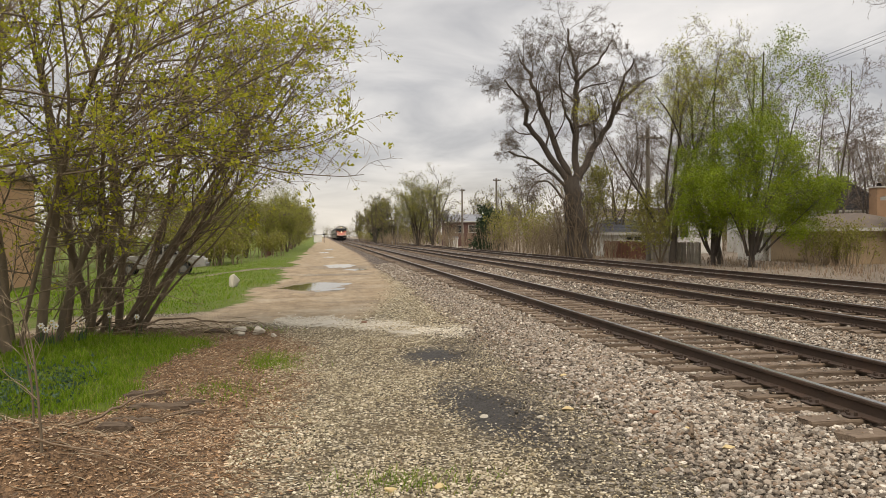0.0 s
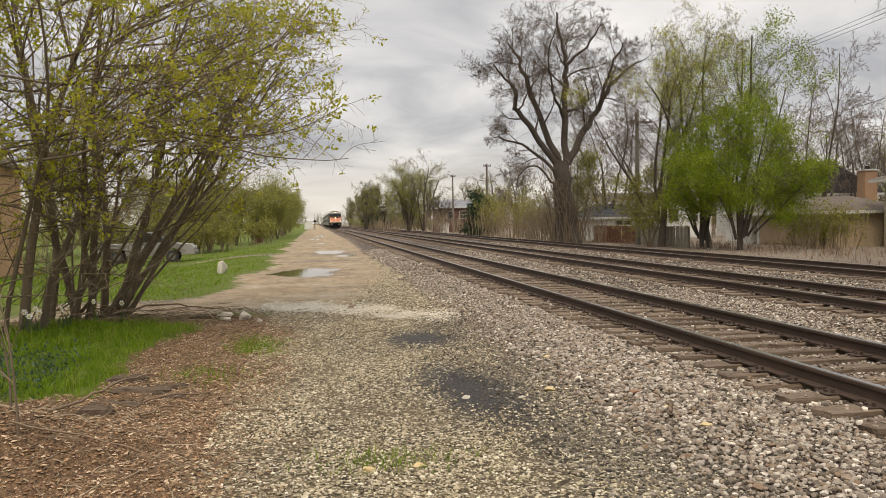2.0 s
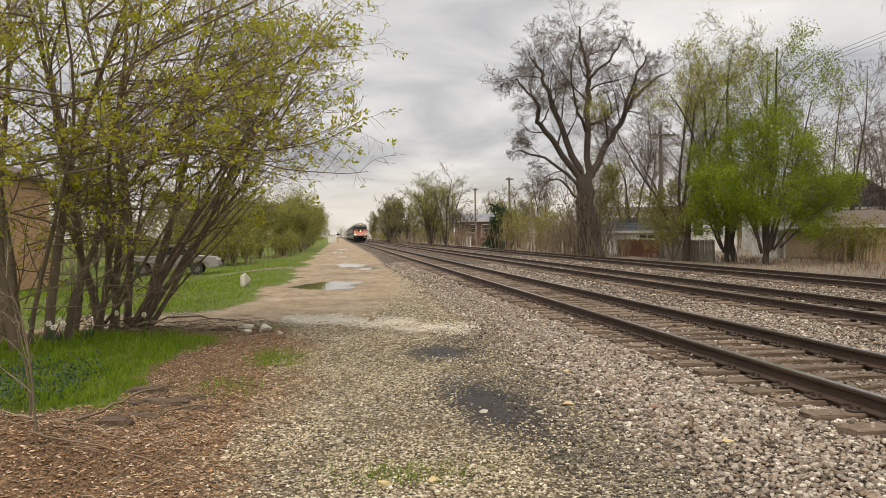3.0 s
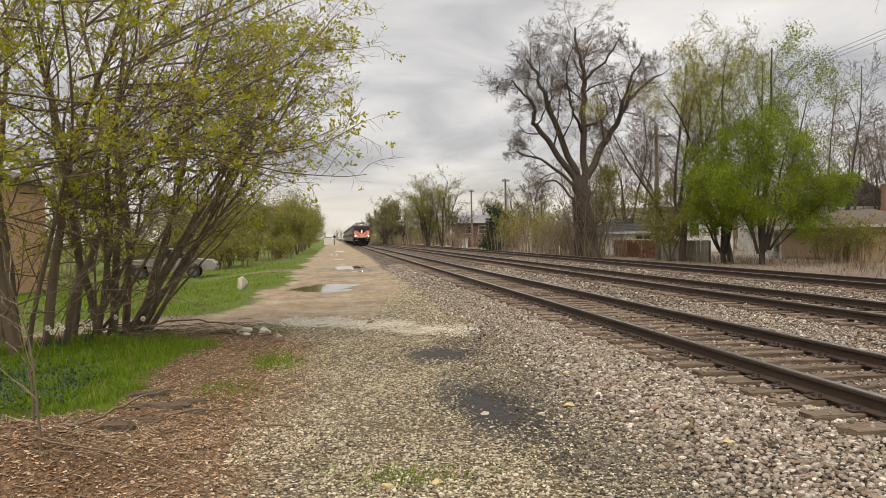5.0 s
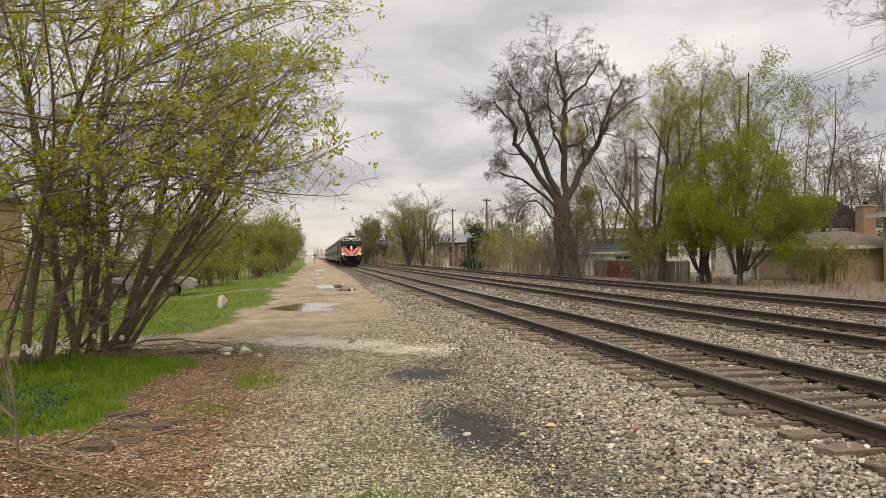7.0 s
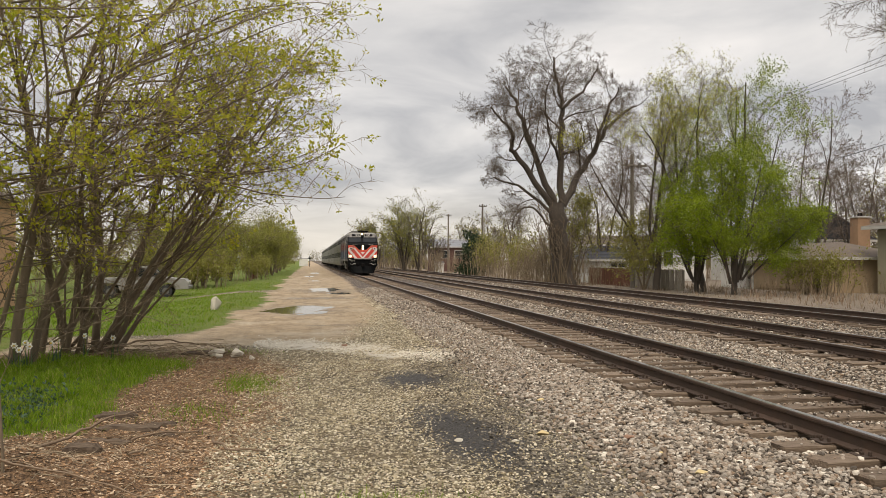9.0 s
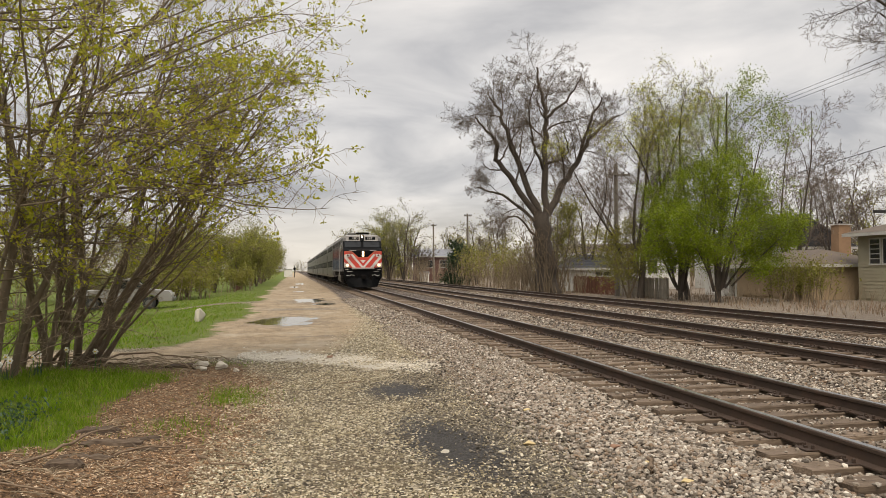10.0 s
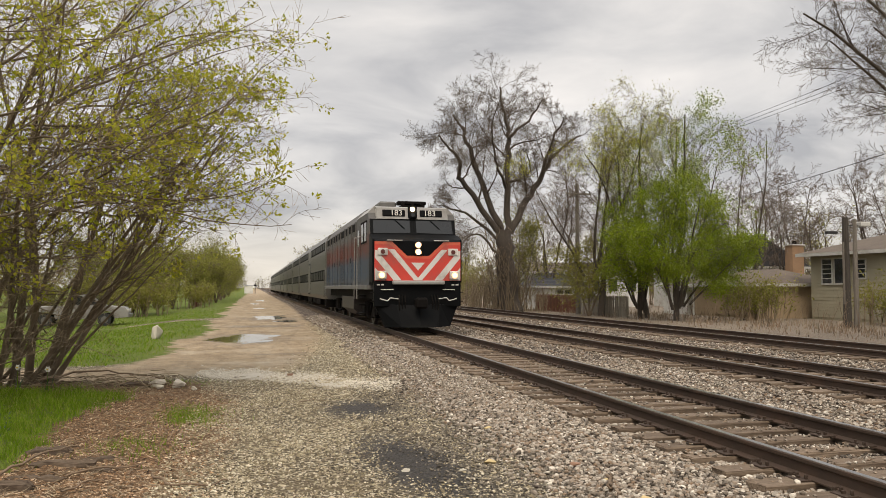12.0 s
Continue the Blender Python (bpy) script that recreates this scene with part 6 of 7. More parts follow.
def build_truck():
    """A silver pickup seen from its side, nose to the right."""
    t = thing("pickup_truck", "old silver pickup truck parked on the grass", "truck", "", "", (-12.1, 46.2, on_ground(-9.5, 46) - 0.02), 4)
    paint_m = paint("silver_truck_paint", (0.25, 0.24, 0.225), 0.4)
    bm = bmesh.new()
    prism(bm, [(0.0, 0.55), (0.05, 1.12), (2.0, 1.14), (2.05, 1.2), (3.75, 1.18), (5.1, 1.05), (5.25, 0.85), (5.28, 0.5), (4.55, 0.45), (4.48, 0.72), (4.2, 0.86), (3.85, 0.86), (3.6, 0.72), (3.52, 0.42), (1.5, 0.42), (1.42, 0.72), (1.15, 0.86), (0.8, 0.86), (0.52, 0.72), (0.45, 0.5)], -0.9, 0.9)
    part("body", bm, paint_m, t, "silver body")
    cab = bmesh.new()
    prism(cab, [(2.02, 1.15), (2.2, 1.75), (2.4, 1.80), (3.2, 1.79), (3.4, 1.72), (3.95, 1.17)], -0.82, 0.82)
    c = part("cab", cab, paint_m, t)
    for y0, y1 in ((-0.84, -0.81), (0.81, 0.84)):
        gl = bmesh.new()
        prism(gl, [(2.2, 1.22), (2.32, 1.68), (2.85, 1.71), (2.85, 1.22)], y0, y1)
        prism(gl, [(2.95, 1.22), (2.95, 1.71), (3.28, 1.69), (3.72, 1.22)], y0, y1)
        part("side_window", gl, MAT["dark_glass"], c)
    ws = bmesh.new()
    prism(ws, [(3.42, 1.70), (3.95, 1.19), (3.98, 1.21), (3.45, 1.73)], -0.72, 0.72)
    part("windscreen", ws, MAT["dark_glass"], c)
    for x in (0.98, 4.02):
        for y in (-0.80, 0.80):
            w = part("wheel", rods(((x, y - 0.11, 0.36), (x, y + 0.11, 0.36), 0.36), n=20), MAT["wire"], t, "black tyre")
            part("rim", rods(((x, y - 0.125, 0.36), (x, y + 0.125, 0.36), 0.20), n=14), MAT["steel"], w)
    part("bumper", boxes((5.25, 5.40, -0.88, 0.88, 0.48, 0.68), bevel=0.03), MAT["steel"], t, "chrome bumper")
    part("rear_bumper", boxes((-0.15, 0.0, -0.85, 0.85, 0.5, 0.68), bevel=0.03), MAT["steel"], t)
    for y in (-0.72, 0.72):
        part("headlight", boxes((5.20, 5.29, y - 0.14, y + 0.14, 0.78, 0.95), bevel=0.02), MAT["trim_white"], t)
    part("mirror", boxes((3.45, 3.58, -1.05, -0.84, 1.22, 1.42), bevel=0.02), MAT["wire"], t)


# ---- brush, weeds and grass ----
def build_brush():
    wild = [(8, 0.42, 24, 0.05, 0.02, 5, 0.2), (4, 0.45, 30, 0.1, 0.02, 3, 0.1), (0, 0, 0, 0.15, 0.0, 2, 0)]
    rng = random.Random(77)

    def clump(seed, x, y, h, half, n, leaf, count, name="brush", label="thicket of upright tan sticks with a haze of new green", size=0.2):
        t = thing(name, label, "bush", "trackside brush", "", (x, y, on_ground(x, y) - 0.1))
        g = Growth(seed)
        for k in range(n):
            g.limb((rng.uniform(-half, half), rng.uniform(-half, half), 0), (rng.gauss(0, 0.12), rng.gauss(0, 0.12), 1), h * rng.uniform(0.6, 1.1), 0.035, 0, wild)
        g.mesh("stemwork", (0,), MAT["twig_tan"], t, 4)["kind"] = "stuff"
        g.mesh("twigwork", (1, 2), MAT["twig_tan"], t, 4)
        if leaf:
            g.leaves("foliage", count, size, MAT[leaf], t, 0.12)

    for k, (x, y, h, leaf) in enumerate(((18.6, 92, 3.0, None), (19.0, 84, 3.4, None), (18.9, 78, 4.2, "leaf_dull"), (19.5, 73, 4.0, "leaf_dull"), (18.6, 68, 3.0, None), (19.6, 66, 3.6, "leaf_dull"), (18.6, 62, 3.0, None), (20.2, 60, 3.6, None),
                                         (18.3, 56.5, 3.0, None), (19.6, 56, 3.4, None), (16.6, 54.5, 2.6, None), (20.8, 53.5, 2.4, None), (17.9, 100, 3.0, None), (17.2, 108, 3.2, None), (15.6, 116, 2.6, None), (14.0, 122, 2.6, None), (12.6, 132, 2.4, None), (12.2, 143, 2.4, None), (12.4, 156, 2.4, None), (12.0, 176, 2.4, "leaf_dull"), (11.8, 202, 2.6, "leaf_dull"), (12.0, 240, 3.0, "leaf_dull"), (30, 84, 3.5, "leaf_dull"), (34, 82, 3.5, "leaf_dull"), (42, 76, 4.0, "leaf_dull"), (50, 70, 4.0, "leaf_dull"), (21.5, 90, 4.0, "leaf_dull"), (23, 80, 4.4, "leaf_dull"))):
        clump(200 + k, x, y, h, 1.3, 26, leaf, 1200)
    for k, (x, y, h) in enumerate(((28.4, 38.8, 2.0), (29.0, 37.4, 2.2), (30.6, 30.6, 2.2), (30.2, 25.6, 3.2))):
        clump(240 + k, x, y, h, 1.1, 20, "leaf_dull", 1800, "bush", "loose bush with dull green young leaves by a garage", 0.15)
    for k, (x, y, h) in enumerate(((-7.5, 60, 2.2), (-10.5, 58, 2.6), (-14, 56, 3.2), (-5.0, 72, 2.2), (-18, 50, 3.6), (-22, 44, 4.0))):
        clump(260 + k, x, y, h, 1.6, 22, "leaf_dull", 2200, "bush", "loose bush with dull green young leaves by the lane", 0.22)
    ever = [(16, 0.30, 75, 0.05, 0.0, 8, 0.04), (8, 0.4, 50, 0.1, 0.0, 4, 0.1), (0, 0, 0, 0.15, 0.0, 3, 0)]
    for seed, x, y, h, n in ((281, 19.0, 86, 4.6, 9000), (282, 13.4, 172, 9.0, 7000)):
        t = plant("evergreen", "dense dark evergreen beside the tracks", "tree", (x, y, on_ground(x, y) - 0.1), "trackside trees")
        g = Growth(seed)
        for dx in (0.0, 0.12, -0.12):
            g.limb((0, 0, 0), (dx, 0.05, 1), h, 0.16, 0, ever)
        g.mesh("trunk", (0, 1), MAT["bark_grey"], t, 6)
        g.leaves("needles", n, 0.3, MAT["needle"], t, 0.22)
    # dry weeds along the far bank
    nr = np.random.default_rng(9)
    k = 3800
    xy = np.stack([18.8 + 9.0 * nr.beta(1.9, 1.5, k), 20 + 42 * nr.random(k)], 1)
    keep = (fbm(xy[:, 0], xy[:, 1], 0.9, 3.0) > -0.15) & (xy[:, 0] > 18.8 + 1.2 * np.clip((xy[:, 1] - 42) / -20, 0, 1))
    xy = xy[keep]
    z = ground_z(xy[:, 0], xy[:, 1])
    h = nr.uniform(0.10, 0.42, len(xy)) * (0.4 + 0.9 * step(xy[:, 0], 19.2, 23.0))
    ob = blades("dry_weeds", nr, np.column_stack([xy, z - 0.02]), h, np.full(len(xy), 0.028), nr.uniform(0.1, 0.7, len(xy)), MAT["straw"])
    tagged(ob, "dry straw-coloured weeds on the bank", "weeds", kind="stuff")
    g = Growth(291)
    for _ in range(100):
        x, y = rng.uniform(21.5, 28.5), rng.uniform(22, 40)
        g.limb((x, y, on_ground(x, y)), (rng.gauss(0, 0.25), rng.gauss(0, 0.25), 1), rng.uniform(0.6, 1.9), 0.014, 0, [(4, 0.4, 30, 0.06, 0.0, 4, 0.4), (0, 0, 0, 0.1, 0, 2, 0)])
    ob = g.mesh("tall_stalks", (0, 1), MAT["straw"], None, 4)
    tagged(ob, "tall dry stalks standing among the weeds", "weeds", kind="stuff")


def build_far_woods():
    """Hazy woods that close the view behind the houses and down the line."""
    g = Growth(601, 0.035)
    rng = g.rng
    sparse = [(7, 0.42, 46, 0.07, 0.02, 4, 0.12), (4, 0.5, 44, 0.14, 0.02, 2, 0.1), (2, 0.5, 44, 0.18, 0.0, 2, 0.1), (0, 0, 0, 0.2, 0.0, 2, 0)]
    spots = [(rng.uniform(20, 150), rng.uniform(150, 200), rng.uniform(6, 9)) for _ in range(46)] + [(rng.uniform(11, 15), rng.uniform(135, 330), rng.uniform(3, 6)) for _ in range(34)]
    spots += [(rng.uniform(60, 130), rng.uniform(45, 120), rng.uniform(7, 11)) for _ in range(26)] + [(rng.uniform(-90, 90), rng.uniform(650, 760), rng.uniform(8, 13)) for _ in range(110)]
    for x, y, h in spots:
        if abs(x - 6) < 9 and y < 600:
            x += 10
        for k in range(2):
            g.limb((x + rng.uniform(-1, 1), y + rng.uniform(-1, 1), on_ground(x, y) - 0.3), (rng.gauss(0, 0.22), rng.gauss(0, 0.22), 1), h * rng.uniform(0.7, 1.05), 0.16, 0, sparse)
    t = thing("far_woods", "hazy distant woods with grey twigs and dull green", "woods", kind="stuff")
    g.mesh("twigwork", (0, 1, 2, 3), MAT["twig"], t, 4)
    g.leaves("foliage", 34000, 0.42, MAT["leaf_dull"], t, 0.5)


def build_grass():
    nr = np.random.default_rng(4)
    k = 26000
    xy = np.stack([nr.uniform(-5.0, -1.4, k), nr.uniform(6.3, 12.3, k)], 1)
    wob = 0.25 * fbm(xy[:, 0], xy[:, 1], 0.9, 0.4)
    p = step(xy[:, 0] + wob * 1.5, -1.7, -2.35) * step(xy[:, 1] + wob, 6.4, 7.2) * step(xy[:, 1], 12.3, 11.7)
    xy = xy[nr.random(k) < p]
    z = ground_z(xy[:, 0], xy[:, 1])
    tuft = 0.6 + 0.5 * fbm(xy[:, 0], xy[:, 1], 3.0, 2.0)
    ob = blades("grass", nr, np.column_stack([xy, z - 0.01]), nr.uniform(0.10, 0.24, len(xy)) * np.clip(tuft, 0.35, 1.2), np.full(len(xy), 0.008), nr.uniform(0.2, 0.9, len(xy)), MAT["grass"])
    tagged(ob, "lush green grass patch beside wood chips", "grass", kind="stuff")
    k = 1500
    c = np.concatenate([np.column_stack([nr.normal(-0.55, 0.22, 1000), nr.normal(9.7, 0.45, 1000)]), np.column_stack([nr.normal(-1.0, 0.25, 350), nr.normal(7.6, 0.35, 350)]), np.column_stack([nr.normal(0.75, 0.3, 330), nr.normal(4.15, 0.16, 330)]), np.column_stack([nr.normal(-1.35, 0.5, 400), nr.normal(13.4, 0.3, 400)])])
    ob = blades("grass_tufts", nr, np.column_stack([c, ground_z(c[:, 0], c[:, 1]) - 0.01]), nr.uniform(0.03, 0.11, len(c)), np.full(len(c), 0.007), nr.uniform(0.3, 1.2, len(c)), MAT["grass"])
    tagged(ob, "short thin grass tufts in the gravel", "grass", kind="stuff")
    k = 34000
    xy = np.stack([-13 + 11.3 * nr.random(k), 17.2 + 48 * nr.beta(0.9, 1.8, k)], 1)
    left = np.interp(xy[:, 1], [17.2, 18.5, 24, 31, 62], [-2.9, -2.4, -2.0, -1.9, -2.0])
    left = left + 0.45 * fbm(xy[:, 0] * 0 + 1.0, xy[:, 1], 0.33, 0.9) * step(xy[:, 1], 18, 24)
    xy = xy[(xy[:, 0] < left - 0.9 * nr.random(k) ** 2) & (np.abs(xy[:, 1] - 43 - 0.5 * (xy[:, 0] + 2)) > 1.3)]
    ob = blades("lawn", nr, np.column_stack([xy, ground_z(xy[:, 0], xy[:, 1]) - 0.02]), nr.uniform(0.04, 0.16, len(xy)) * (0.55 + 0.6 * np.clip(fbm(xy[:, 0], xy[:, 1], 0.8, 1.0) + 0.4, 0, 1.2)), np.full(len(xy), 0.02), nr.uniform(0.3, 1.0, len(xy)), MAT["grass"])
    tagged(ob, "rough green grass beside the dirt lane", "grass", kind="stuff")


# ---- small things on the ground ----
MAT["rock"] = plain("pale_limestone", (0.48, 0.44, 0.36), 0.9, 0, 0.2, 6, 40, 0.5, 0.01)
MAT["rock_yellow"] = plain("yellow_stone", (0.50, 0.38, 0.19), 0.85, 0, 0.2, 8, 40, 0.4, 0.005)
MAT["rock_red"] = plain("reddish_stone", (0.25, 0.14, 0.09), 0.85, 0, 0.2, 8, 40, 0.4, 0.005)
MAT["deadwood"] = wood("rotten_wood", (0.045, 0.030, 0.021), (0.19, 0.14, 0.098), (1.5, 18, 14))
MAT["stick"] = wood("bare_stick_wood", (0.17, 0.115, 0.075), (0.30, 0.22, 0.15), (8, 8, 8))
MAT["petal"] = plain("white_petal", (0.80, 0.79, 0.72), 0.6)
MAT["flower_cup"] = plain("yellow_flower_cup", (0.70, 0.50, 0.08), 0.6)
MAT["vine_leaf"] = islands("low_dark_leaf", [(0.03, 0.07, 0.03), (0.06, 0.11, 0.05), (0.08, 0.13, 0.08)], 0.5, 15, 0.4, 0.2)


def water():
    n = Nodes("muddy_puddle_water")
    n.bump(n.noise(7.0, 3), 0.02, 0.004)
    return n.done(n.mix(n.noise(0.8, 3), (0.045, 0.042, 0.03), (0.075, 0.065, 0.045)), 0.03, 0.0, 0.6)


MAT["water"] = water()


def build_puddle(x, y, rx, ry, seed, lift):
    rng = random.Random(seed)
    bm = bmesh.new()
    n = 36
    ph = [rng.uniform(0, 6.28) for _ in range(4)]
    vs = []
    for i in range(n):
        a = 2 * math.pi * i / n
        k = 1 + 0.18 * math.sin(2 * a + ph[0]) + 0.12 * math.sin(3 * a + ph[1]) + 0.07 * math.sin(5 * a + ph[2]) + 0.05 * math.sin(8 * a + ph[3])
        vs.append(bm.verts.new((x + rx * k * math.cos(a), y + ry * k * math.sin(a), 0)))
    bm.faces.new(vs)
    ob = part("puddle", bm, MAT["water"])
    ob.location.z = on_ground(x, y) + lift
    tagged(ob, "shallow muddy puddle reflecting the grey sky", "puddle", "puddles in the lane", "structure")


def build_rock(name, label, x, y, size, seed, mat="rock", squash=(1, 1, 0.7)):
    bm = bmesh.new()
    rng = random.Random(seed)
    for _ in range(16):
        d = Vector((rng.gauss(0, 1), rng.gauss(0, 1), rng.gauss(0, 1))).normalized()
        bm.verts.new(d * 0.5 * rng.uniform(0.8, 1.15))
    r = bmesh.ops.convex_hull(bm, input=bm.verts)
    bmesh.ops.delete(bm, geom=list({g for g in r["geom_interior"] + r["geom_unused"] if isinstance(g, bmesh.types.BMVert)}), context="VERTS")
    bmesh.ops.bevel(bm, geom=list(bm.edges), offset=0.03, segments=1, affect="EDGES")
    for v in bm.verts:
        v.co = Vector((v.co.x * squash[0], v.co.y * squash[1], v.co.z * squash[2])) * size
    ob = part(name, bm, MAT[mat])
    ob.location = (x, y, on_ground(x, y) + size * squash[2] * 0.28)
    tagged(ob, label, "rock")


def build_stick(points, r, label="thin bare brown stick lying on wood chips", name="stick"):
    g = Growth(len(points) + int(points[0][0] * 100))
    g.guided([(x, y, on_ground(x, y) + r + 0.012 + z) for x, y, z in points], r, r * 0.5, [(0, 0, 0, 0, 0, 1, 0)])
    ob = g.mesh(name, (0,), MAT["stick"], None, 7)
    tagged(ob, label, "stick")


def build_plank(x, y, length, w, h, rz, label, seed):
    rng = random.Random(seed)
    bm = bmesh.new()
    n = 8
    rows = []
    for i in range(n + 1):
        f = i / n
        taper = 1.0 - 0.35 * max(0, abs(f - 0.5) * 2 - 0.7) / 0.3
        rows.append([bm.verts.new(((f - 0.5) * length + rng.uniform(-0.02, 0.02), a * w / 2 * taper + rng.uniform(-0.012, 0.012), b * h * taper + rng.uniform(-0.012, 0.012))) for a, b in ((-1, 0), (1, 0), (0.9, 0.8), (0.2, 1.0), (-0.8, 0.75))])
    for i in range(n):
        for j in range(5):
            bm.faces.new((rows[i][j], rows[i][(j + 1) % 5], rows[i + 1][(j + 1) % 5], rows[i + 1][j]))
    bm.faces.new(rows[0][::-1])
    bm.faces.new(rows[-1])
    bmesh.ops.recalc_face_normals(bm, faces=bm.faces)
    ob = part("rotten_plank", bm, MAT["deadwood"])
    ob.matrix_basis = pose(x, y, on_ground(x, y) - 0.01, 0, 0, rz)
    tagged(ob, label, "plank", "rotten planks")


def build_daffodil(x, y, h, seed):
    rng = random.Random(seed)
    t = thing("daffodil", "white daffodil in bloom under the shrub", "flower", "daffodils", "", (x, y, on_ground(x, y)), rng.uniform(-40, 40))
    bm = bmesh.new()
    rod(bm, (0, 0, 0), (0.01, -0.01, h), 0.005, n=5)
    part("stem", bm, MAT["grass"], t)
    fl = bmesh.new()
    for k in range(6):
        a = k * math.pi / 3
        u, w = Vector((math.cos(a), 0, math.sin(a))), Vector((-math.sin(a), 0, math.cos(a)))
        c = Vector((0.01, -0.025, h))
        vs = [fl.verts.new(c + p) for p in (u * 0.008, u * 0.03 + w * 0.018, u * 0.052 + Vector((0, 0.008, 0)), u * 0.03 - w * 0.018)]
        fl.faces.new(vs)
    r = bmesh.ops.extrude_face_region(fl, geom=list(fl.faces))
    bmesh.ops.translate(fl, vec=(0, 0.003, 0), verts=[v for v in r["geom"] if isinstance(v, bmesh.types.BMVert)])
    p = part("petals", fl, MAT["petal"], t, "six white petals")
    part("cup", rods(((0.01, -0.026, h), (0.01, -0.05, h), 0.012), n=8), MAT["flower_cup"], p, "small yellow cup")
    nr = np.random.default_rng(seed)
    blades("leaf", nr, np.column_stack([nr.normal(0, 0.02, 9), nr.normal(0, 0.02, 9), np.zeros(9)]), nr.uniform(0.2, 0.36, 9), np.full(9, 0.014), nr.uniform(0.1, 0.5, 9), MAT["vine_leaf"], t)


def build_small_things():
    for x, y, rx, ry, s, lift in ((-0.1, 26.5, 1.2, 2.9, 1, 0.022), (1.15, 45.4, 1.1, 3.2, 2, 0.02), (1.85, 39.7, 0.8, 1.5, 3, 0.018), (0.6, 66, 0.8, 3.5, 4, 0.02), (0.2, 84, 0.7, 4.0, 5, 0.02), (0.9, 104, 0.7, 6.0, 6, 0.02)):
        build_puddle(x, y, rx, ry, s, lift)
    build_rock("boulder", "pale limestone boulder at the lane's grassy edge", -3.0, 26.7, 0.58, 21, squash=(0.9, 0.9, 1.0))
    for x, y, s, k in ((-1.36, 12.85, 0.27, 2), (-1.0, 12.7, 0.22, 3), (-0.72, 12.3, 0.12, 4), (-1.28, 12.5, 0.13, 8)):
        build_rock("rock", "broken pale rock at the edge of the gravel", x, y, s, k, squash=(1.1, 1, 0.85))
    for x, y, s, k, m, lab in ((2.56, 6.08, 0.11, 5, "rock_yellow", "flat yellow stone in the ballast"), (0.61, 4.0, 0.085, 6, "rock_yellow", "round yellow stone in the gravel"), (3.28, 5.64, 0.11, 7, "rock_red", "round reddish stone in the ballast"), (3.33, 4.35, 0.10, 9, "rock_yellow", "pale yellow stone in the ballast"),
                               (1.70, 6.0, 0.075, 10, "rock", "pale flat stone on an oil stain"), (2.22, 5.85, 0.06, 11, "rock", "grey stone on an oil stain"), (2.93, 7.8, 0.10, 12, "rock", "white stone in the ballast"), (3.05, 7.75, 0.09, 13, "rock_yellow", "pale stone in the ballast"), (0.97, 14.3, 0.13, 14, "rock_red", "dark stone on the pale gravel"), (0.95, 4.0, 0.08, 15, "rock_yellow", "yellow stone in the gravel"),
                               (3.3, 5.0, 0.07, 16, "rock_yellow", "small pale stone in the ballast"), (2.7, 6.9, 0.07, 17, "rock", "small white stone in the ballast")):
        build_rock("stone", lab, x, y, s, k, m, (1.3, 0.9, 0.6))
    for x, y, l, w, h, rz, k in ((-1.75, 7.35, 0.42, 0.12, 0.08, 4, 1), (-1.50, 6.75, 0.60, 0.11, 0.06, -6, 2), (-1.62, 6.35, 0.52, 0.08, 0.04, -10, 3), (-1.70, 5.95, 0.32, 0.10, 0.10, -14, 4), (-1.30, 6.95, 0.45, 0.05, 0.04, 12, 6), (-1.15, 6.5, 0.36, 0.05, 0.03, -22, 7), (-1.62, 13.0, 0.75, 0.16, 0.10, -12, 5)):
        build_plank(x, y, l, w, h, rz, "rotten dark wooden plank half sunk in wood chips", k)
    build_stick([(-0.62, 6.15, 0.03), (-0.45, 5.9, 0.0), (-0.2, 5.85, 0.0), (0.05, 5.93, 0.01)], 0.014)
    build_stick([(-2.1, 5.9, 0.0), (-1.85, 6.4, 0.05), (-1.65, 6.9, 0.09), (-1.5, 7.4, 0.04)], 0.016)
    build_stick([(-1.35, 6.2, 0.03), (-1.05, 6.35, 0.02), (-0.75, 6.6, 0.03)], 0.012)
    build_stick([(-1.25, 5.6, 0.0), (-1.1, 5.9, 0.03), (-0.95, 6.0, 0.0)], 0.010)
    build_stick([(0.75, 4.6, 0.0), (0.72, 4.8, 0.0), (0.80, 5.0, 0.0)], 0.008, "thin dark stick lying on gravel")
    build_stick([(0.95, 10.6, 0.0), (1.15, 10.75, 0.0), (1.35, 10.7, 0.0)], 0.010, "thin dark stick lying on gravel")
    build_stick([(3.12, 4.55, 0.03), (3.22, 4.75, 0.06), (3.32, 4.95, 0.05)], 0.022, "short weathered stick lying on ballast")
    build_stick([(-1.7, 4.0, 0.2), (-1.2, 4.3, 0.05), (-0.7, 4.2, 0.02)], 0.008)
    build_stick([(-3.2, 12.6, 0.1), (-2.6, 13.3, 0.2), (-1.9, 13.6, 0.15), (-1.3, 13.5, 0.05)], 0.02)
    for k, (x, y, h) in enumerate(((-4.05, 11.0, 0.36), (-3.92, 11.1, 0.40), (-3.87, 11.05, 0.33), (-3.62, 11.35, 0.33), (-3.55, 11.4, 0.35), (-3.30, 11.9, 0.36), (-2.95, 12.2, 0.34), (-3.95, 10.9, 0.29))):
        build_daffodil(x, y, h, 300 + k)
    # loose litter of the chip heap
    nr = np.random.default_rng(8)
    k = 64000
    xy = np.stack([-3.6 + 3.7 * nr.beta(1.3, 1.0, k), 2.2 + 11.5 * nr.beta(1.0, 1.5, k)], 1)
    edge = np.interp(xy[:, 1], [2, 4, 5.5, 8, 11.4, 13], [-0.3, -0.39, -0.35, -0.15, -0.05, -0.6])
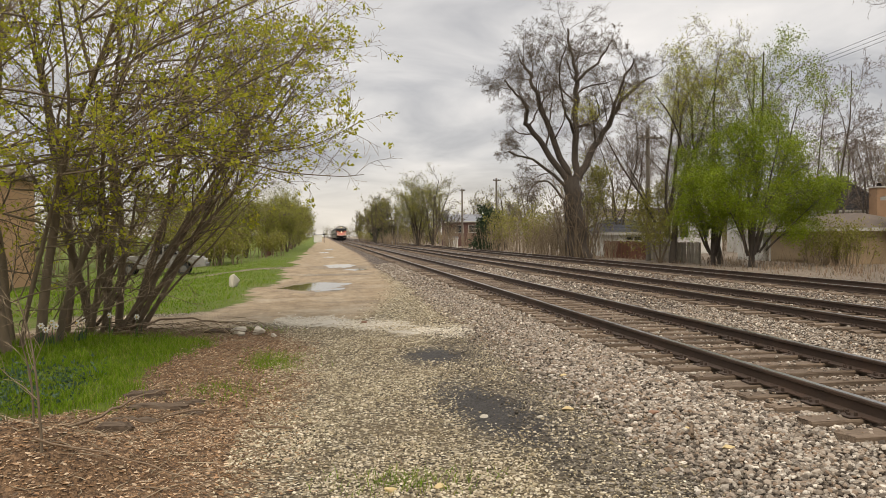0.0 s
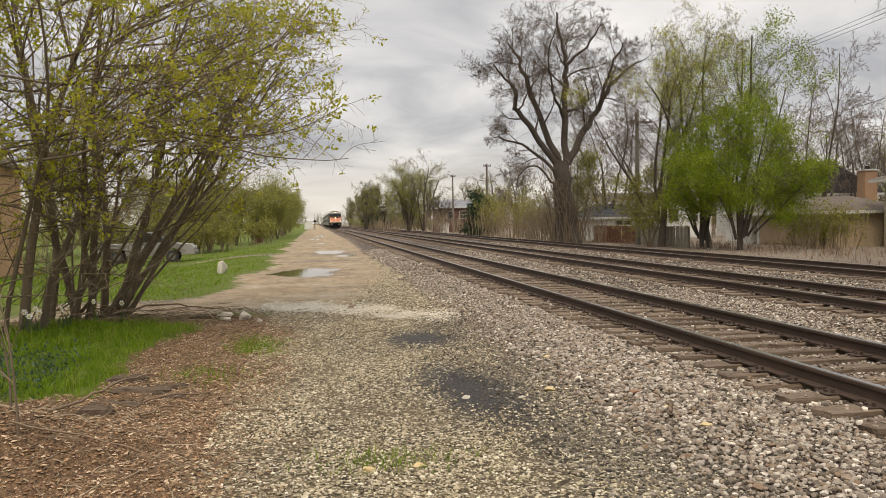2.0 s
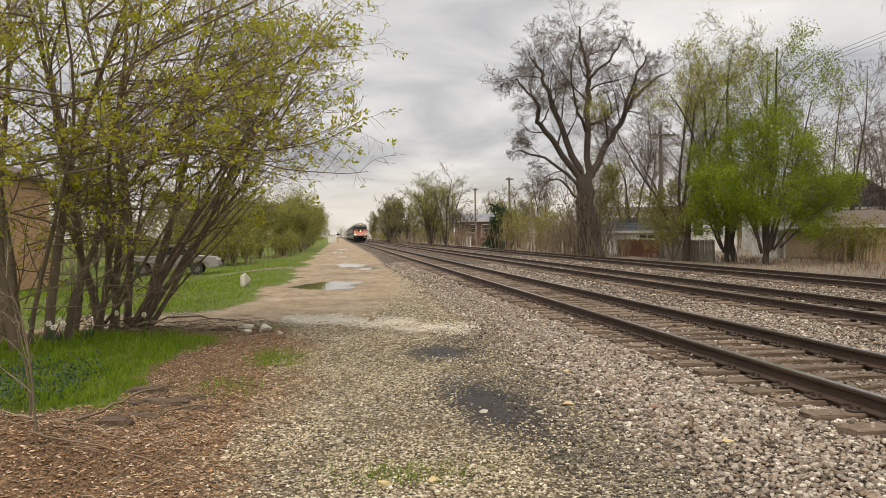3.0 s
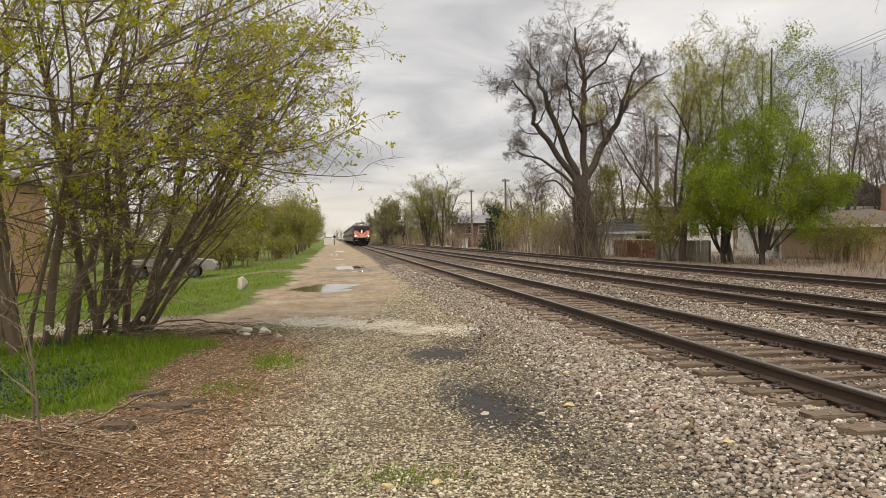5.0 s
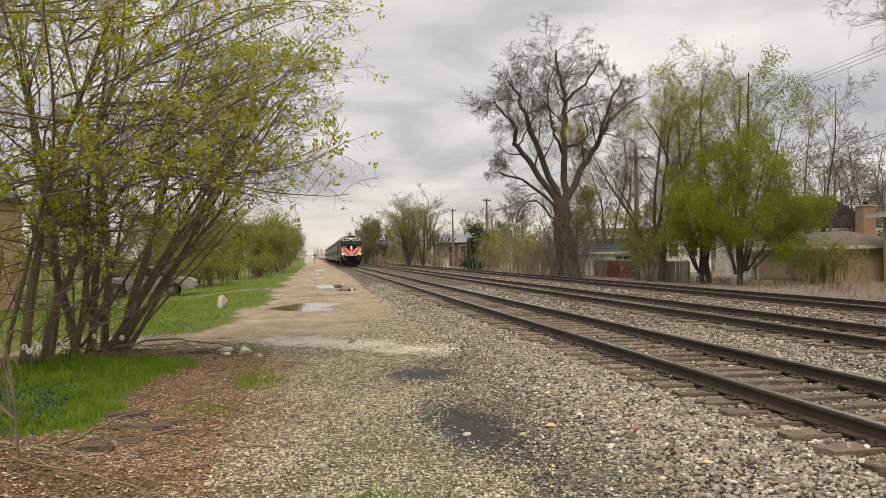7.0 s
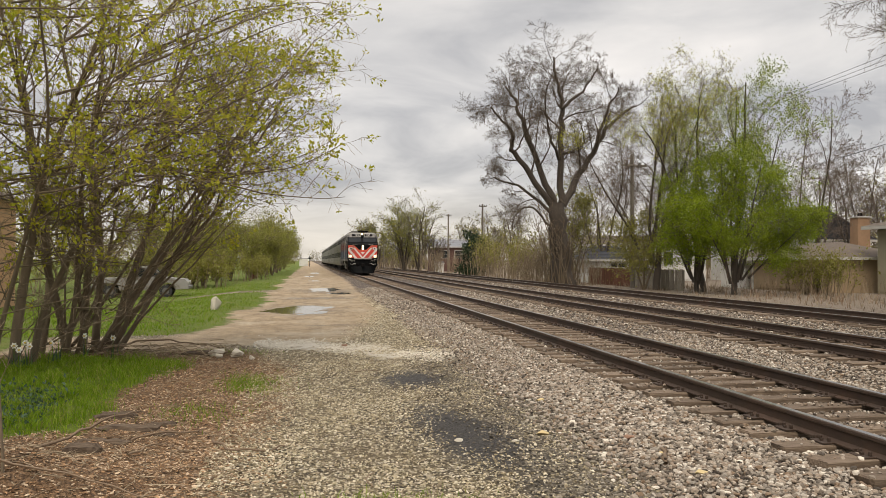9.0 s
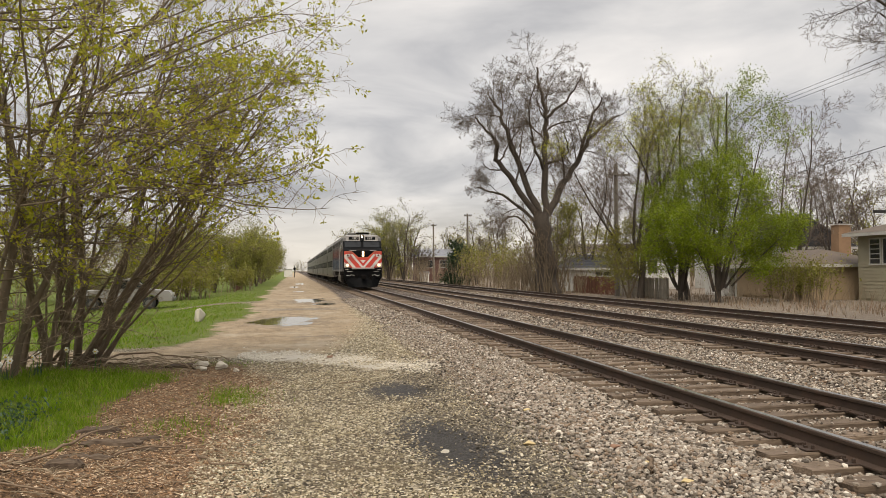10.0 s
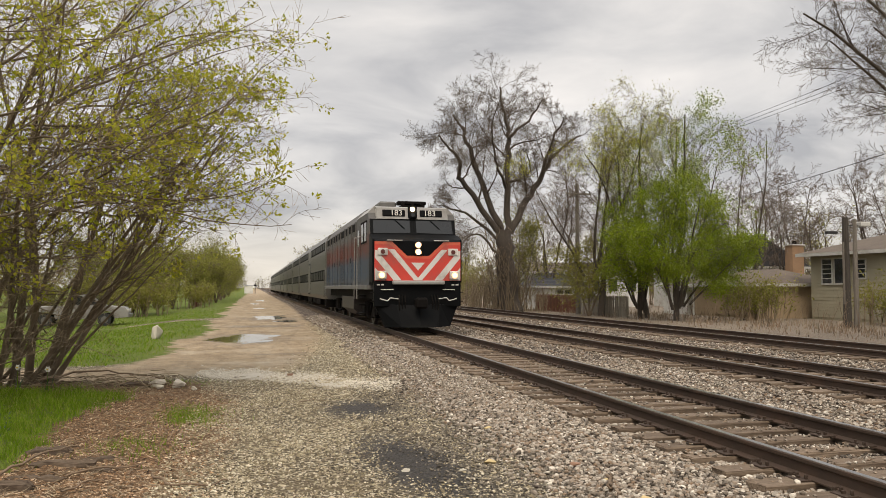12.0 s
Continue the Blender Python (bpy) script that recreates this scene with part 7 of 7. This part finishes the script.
    turf = (xy[:, 0] < -2.0) & (xy[:, 1] > 6.8)
    keep = (xy[:, 0] < edge + 0.3 * nr.normal(size=k)) & ~turf
    xy = xy[keep]
    s = 0.008 + 0.036 * nr.beta(1.1, 4.0, len(xy))
    ob = scatter_stones("wood_chips", nr, xy, s, ground_z(xy[:, 0], xy[:, 1]), MAT["chips"], flat=0.35, sink=0.1, long=2.2)
    tagged(ob, "brown shredded wood chips and leaf litter", "wood chips", kind="stuff")
    g = Growth(95)
    rng = g.rng
    for _ in range(1500):
        y = 2.2 + 11.5 * rng.random() ** 1.3
        x = rng.uniform(-3.2, float(np.interp(y, [2, 5.5, 8, 11.4, 13.5], [-0.2, -0.3, -0.1, 0.0, -0.8])))
        if x < -2.0 and 6.8 < y < 12:
            continue
        a, l = rng.uniform(0, math.pi), 0.05 + 0.3 * rng.random() ** 2.2
        z = on_ground(x, y)
        dx, dy = math.cos(a) * l / 2, math.sin(a) * l / 2
        g.limbs.append((0, [Vector((x - dx, y - dy, z + 0.01)), Vector((x + rng.gauss(0, 0.012), y + rng.gauss(0, 0.012), z + 0.012 + rng.uniform(0, 0.02))), Vector((x + dx, y + dy, z + 0.01 + rng.uniform(0, 0.03)))], [0.0045, 0.004, 0.0025]))
    tagged(g.mesh("twig_litter", (0,), MAT["twig_tan"], None, 4), "small dead twigs strewn over the chips", "twigwork", kind="stuff")
    g = Growth(97)
    rng = g.rng
    for _ in range(70):
        x, y = rng.uniform(-4.2, -1.0), rng.gauss(13.0, 0.45)
        a, l, z = rng.uniform(-1.3, 1.3), rng.uniform(0.25, 1.0), on_ground(x, y)
        h = rng.uniform(0.02, 0.2)
        dx, dy = math.cos(a) * l / 2, math.sin(a) * l / 2
        g.limbs.append((0, [Vector((x - dx, y - dy, z + h)), Vector((x + rng.gauss(0, 0.05), y + rng.gauss(0, 0.05), z + h + 0.03)), Vector((x + dx, y + dy, z + 0.03))], [0.010, 0.008, 0.004]))
    tagged(g.mesh("brush_pile", (0,), MAT["twig_tan"], None, 5), "heap of dead branches under the shrub", "branches", kind="stuff")
    g = Growth(96)
    for _ in range(500):
        x, y = g.rng.uniform(-4.6, -2.5), g.rng.uniform(6.4, 9.0)
        if x > -2.0 - (9.0 - y) * 0.25:
            continue
        g.tips.append((Vector((x, y, on_ground(x, y) + g.rng.uniform(0.02, 0.14))), Vector((0, 0, 1))))
    tagged(g.leaves("ground_cover", 2200, 0.055, MAT["vine_leaf"], None, 0.05), "low dark green ground cover leaves", "ground cover", kind="stuff")
    # a thin young stem close to the camera
    sp = [(7, 0.35, 40, 0.05, 0.02, 9, 0.25), (3, 0.5, 40, 0.12, 0.02, 4, 0.2), (0, 0, 0, 0.15, 0, 2, 0)]
    for x, y, h, k in ((-1.72, 4.2, 1.25, 1), (-1.95, 4.7, 0.8, 2)):
        t = plant("sapling", "thin leafless sapling growing from the chip heap", "sapling", (x, y, on_ground(x, y) - 0.02))
        g = Growth(400 + k)
        g.limb((0, 0, 0), (0.06, 0, 1), h, 0.011, 0, sp)
        g.mesh("stem", (0,), MAT["bark_brown"], t, 6)
        g.mesh("twigwork", (1, 2), MAT["twig_tan"], t, 5)


build_houses()
build_fence("red_fence", "red-brown board fence in front of a white garage", 22.6, 49.9, 57.9, -0.25, 1.22, MAT["fence_red"], 0.14, 0.02)
build_fence("board_fence", "weathered grey upright board fence", 22.6, 42.2, 49.8, -0.25, 1.22, MAT["fence_grey"], 0.12, 0.03)
build_fence("dark_fence", "dark upright board fence beside the lane", -5.6, 78.0, 86.0, -0.3, 1.5, MAT["fence_red"], 0.14, 0.02)
build_poles()
build_truck()
build_brush()
build_far_woods()
build_grass()
build_small_things()


# ---- what moves ----
def motions():
    times = [k * 0.5 for k in range(25)]
    speed = 17.7  # metres a second, steady
    for k, veh in enumerate([loco] + coaches):
        off = 0.0 if k == 0 else LOCO_LEN + 0.3 + (k - 1) * COACH_LEN
        walk(veh, [(t, pose(RAILS[0], 23.8 + speed * (12.0 - t) + off, HEAD)) for t in times])
        for w in [c for c in veh.children if c.name.startswith("wheelset")]:
            y = w.matrix_basis.translation.y
            walk(w, [(f / FPS, pose(0, y, 0.50, math.degrees(speed / 0.50 * f / FPS))) for f in range(361)])


motions()
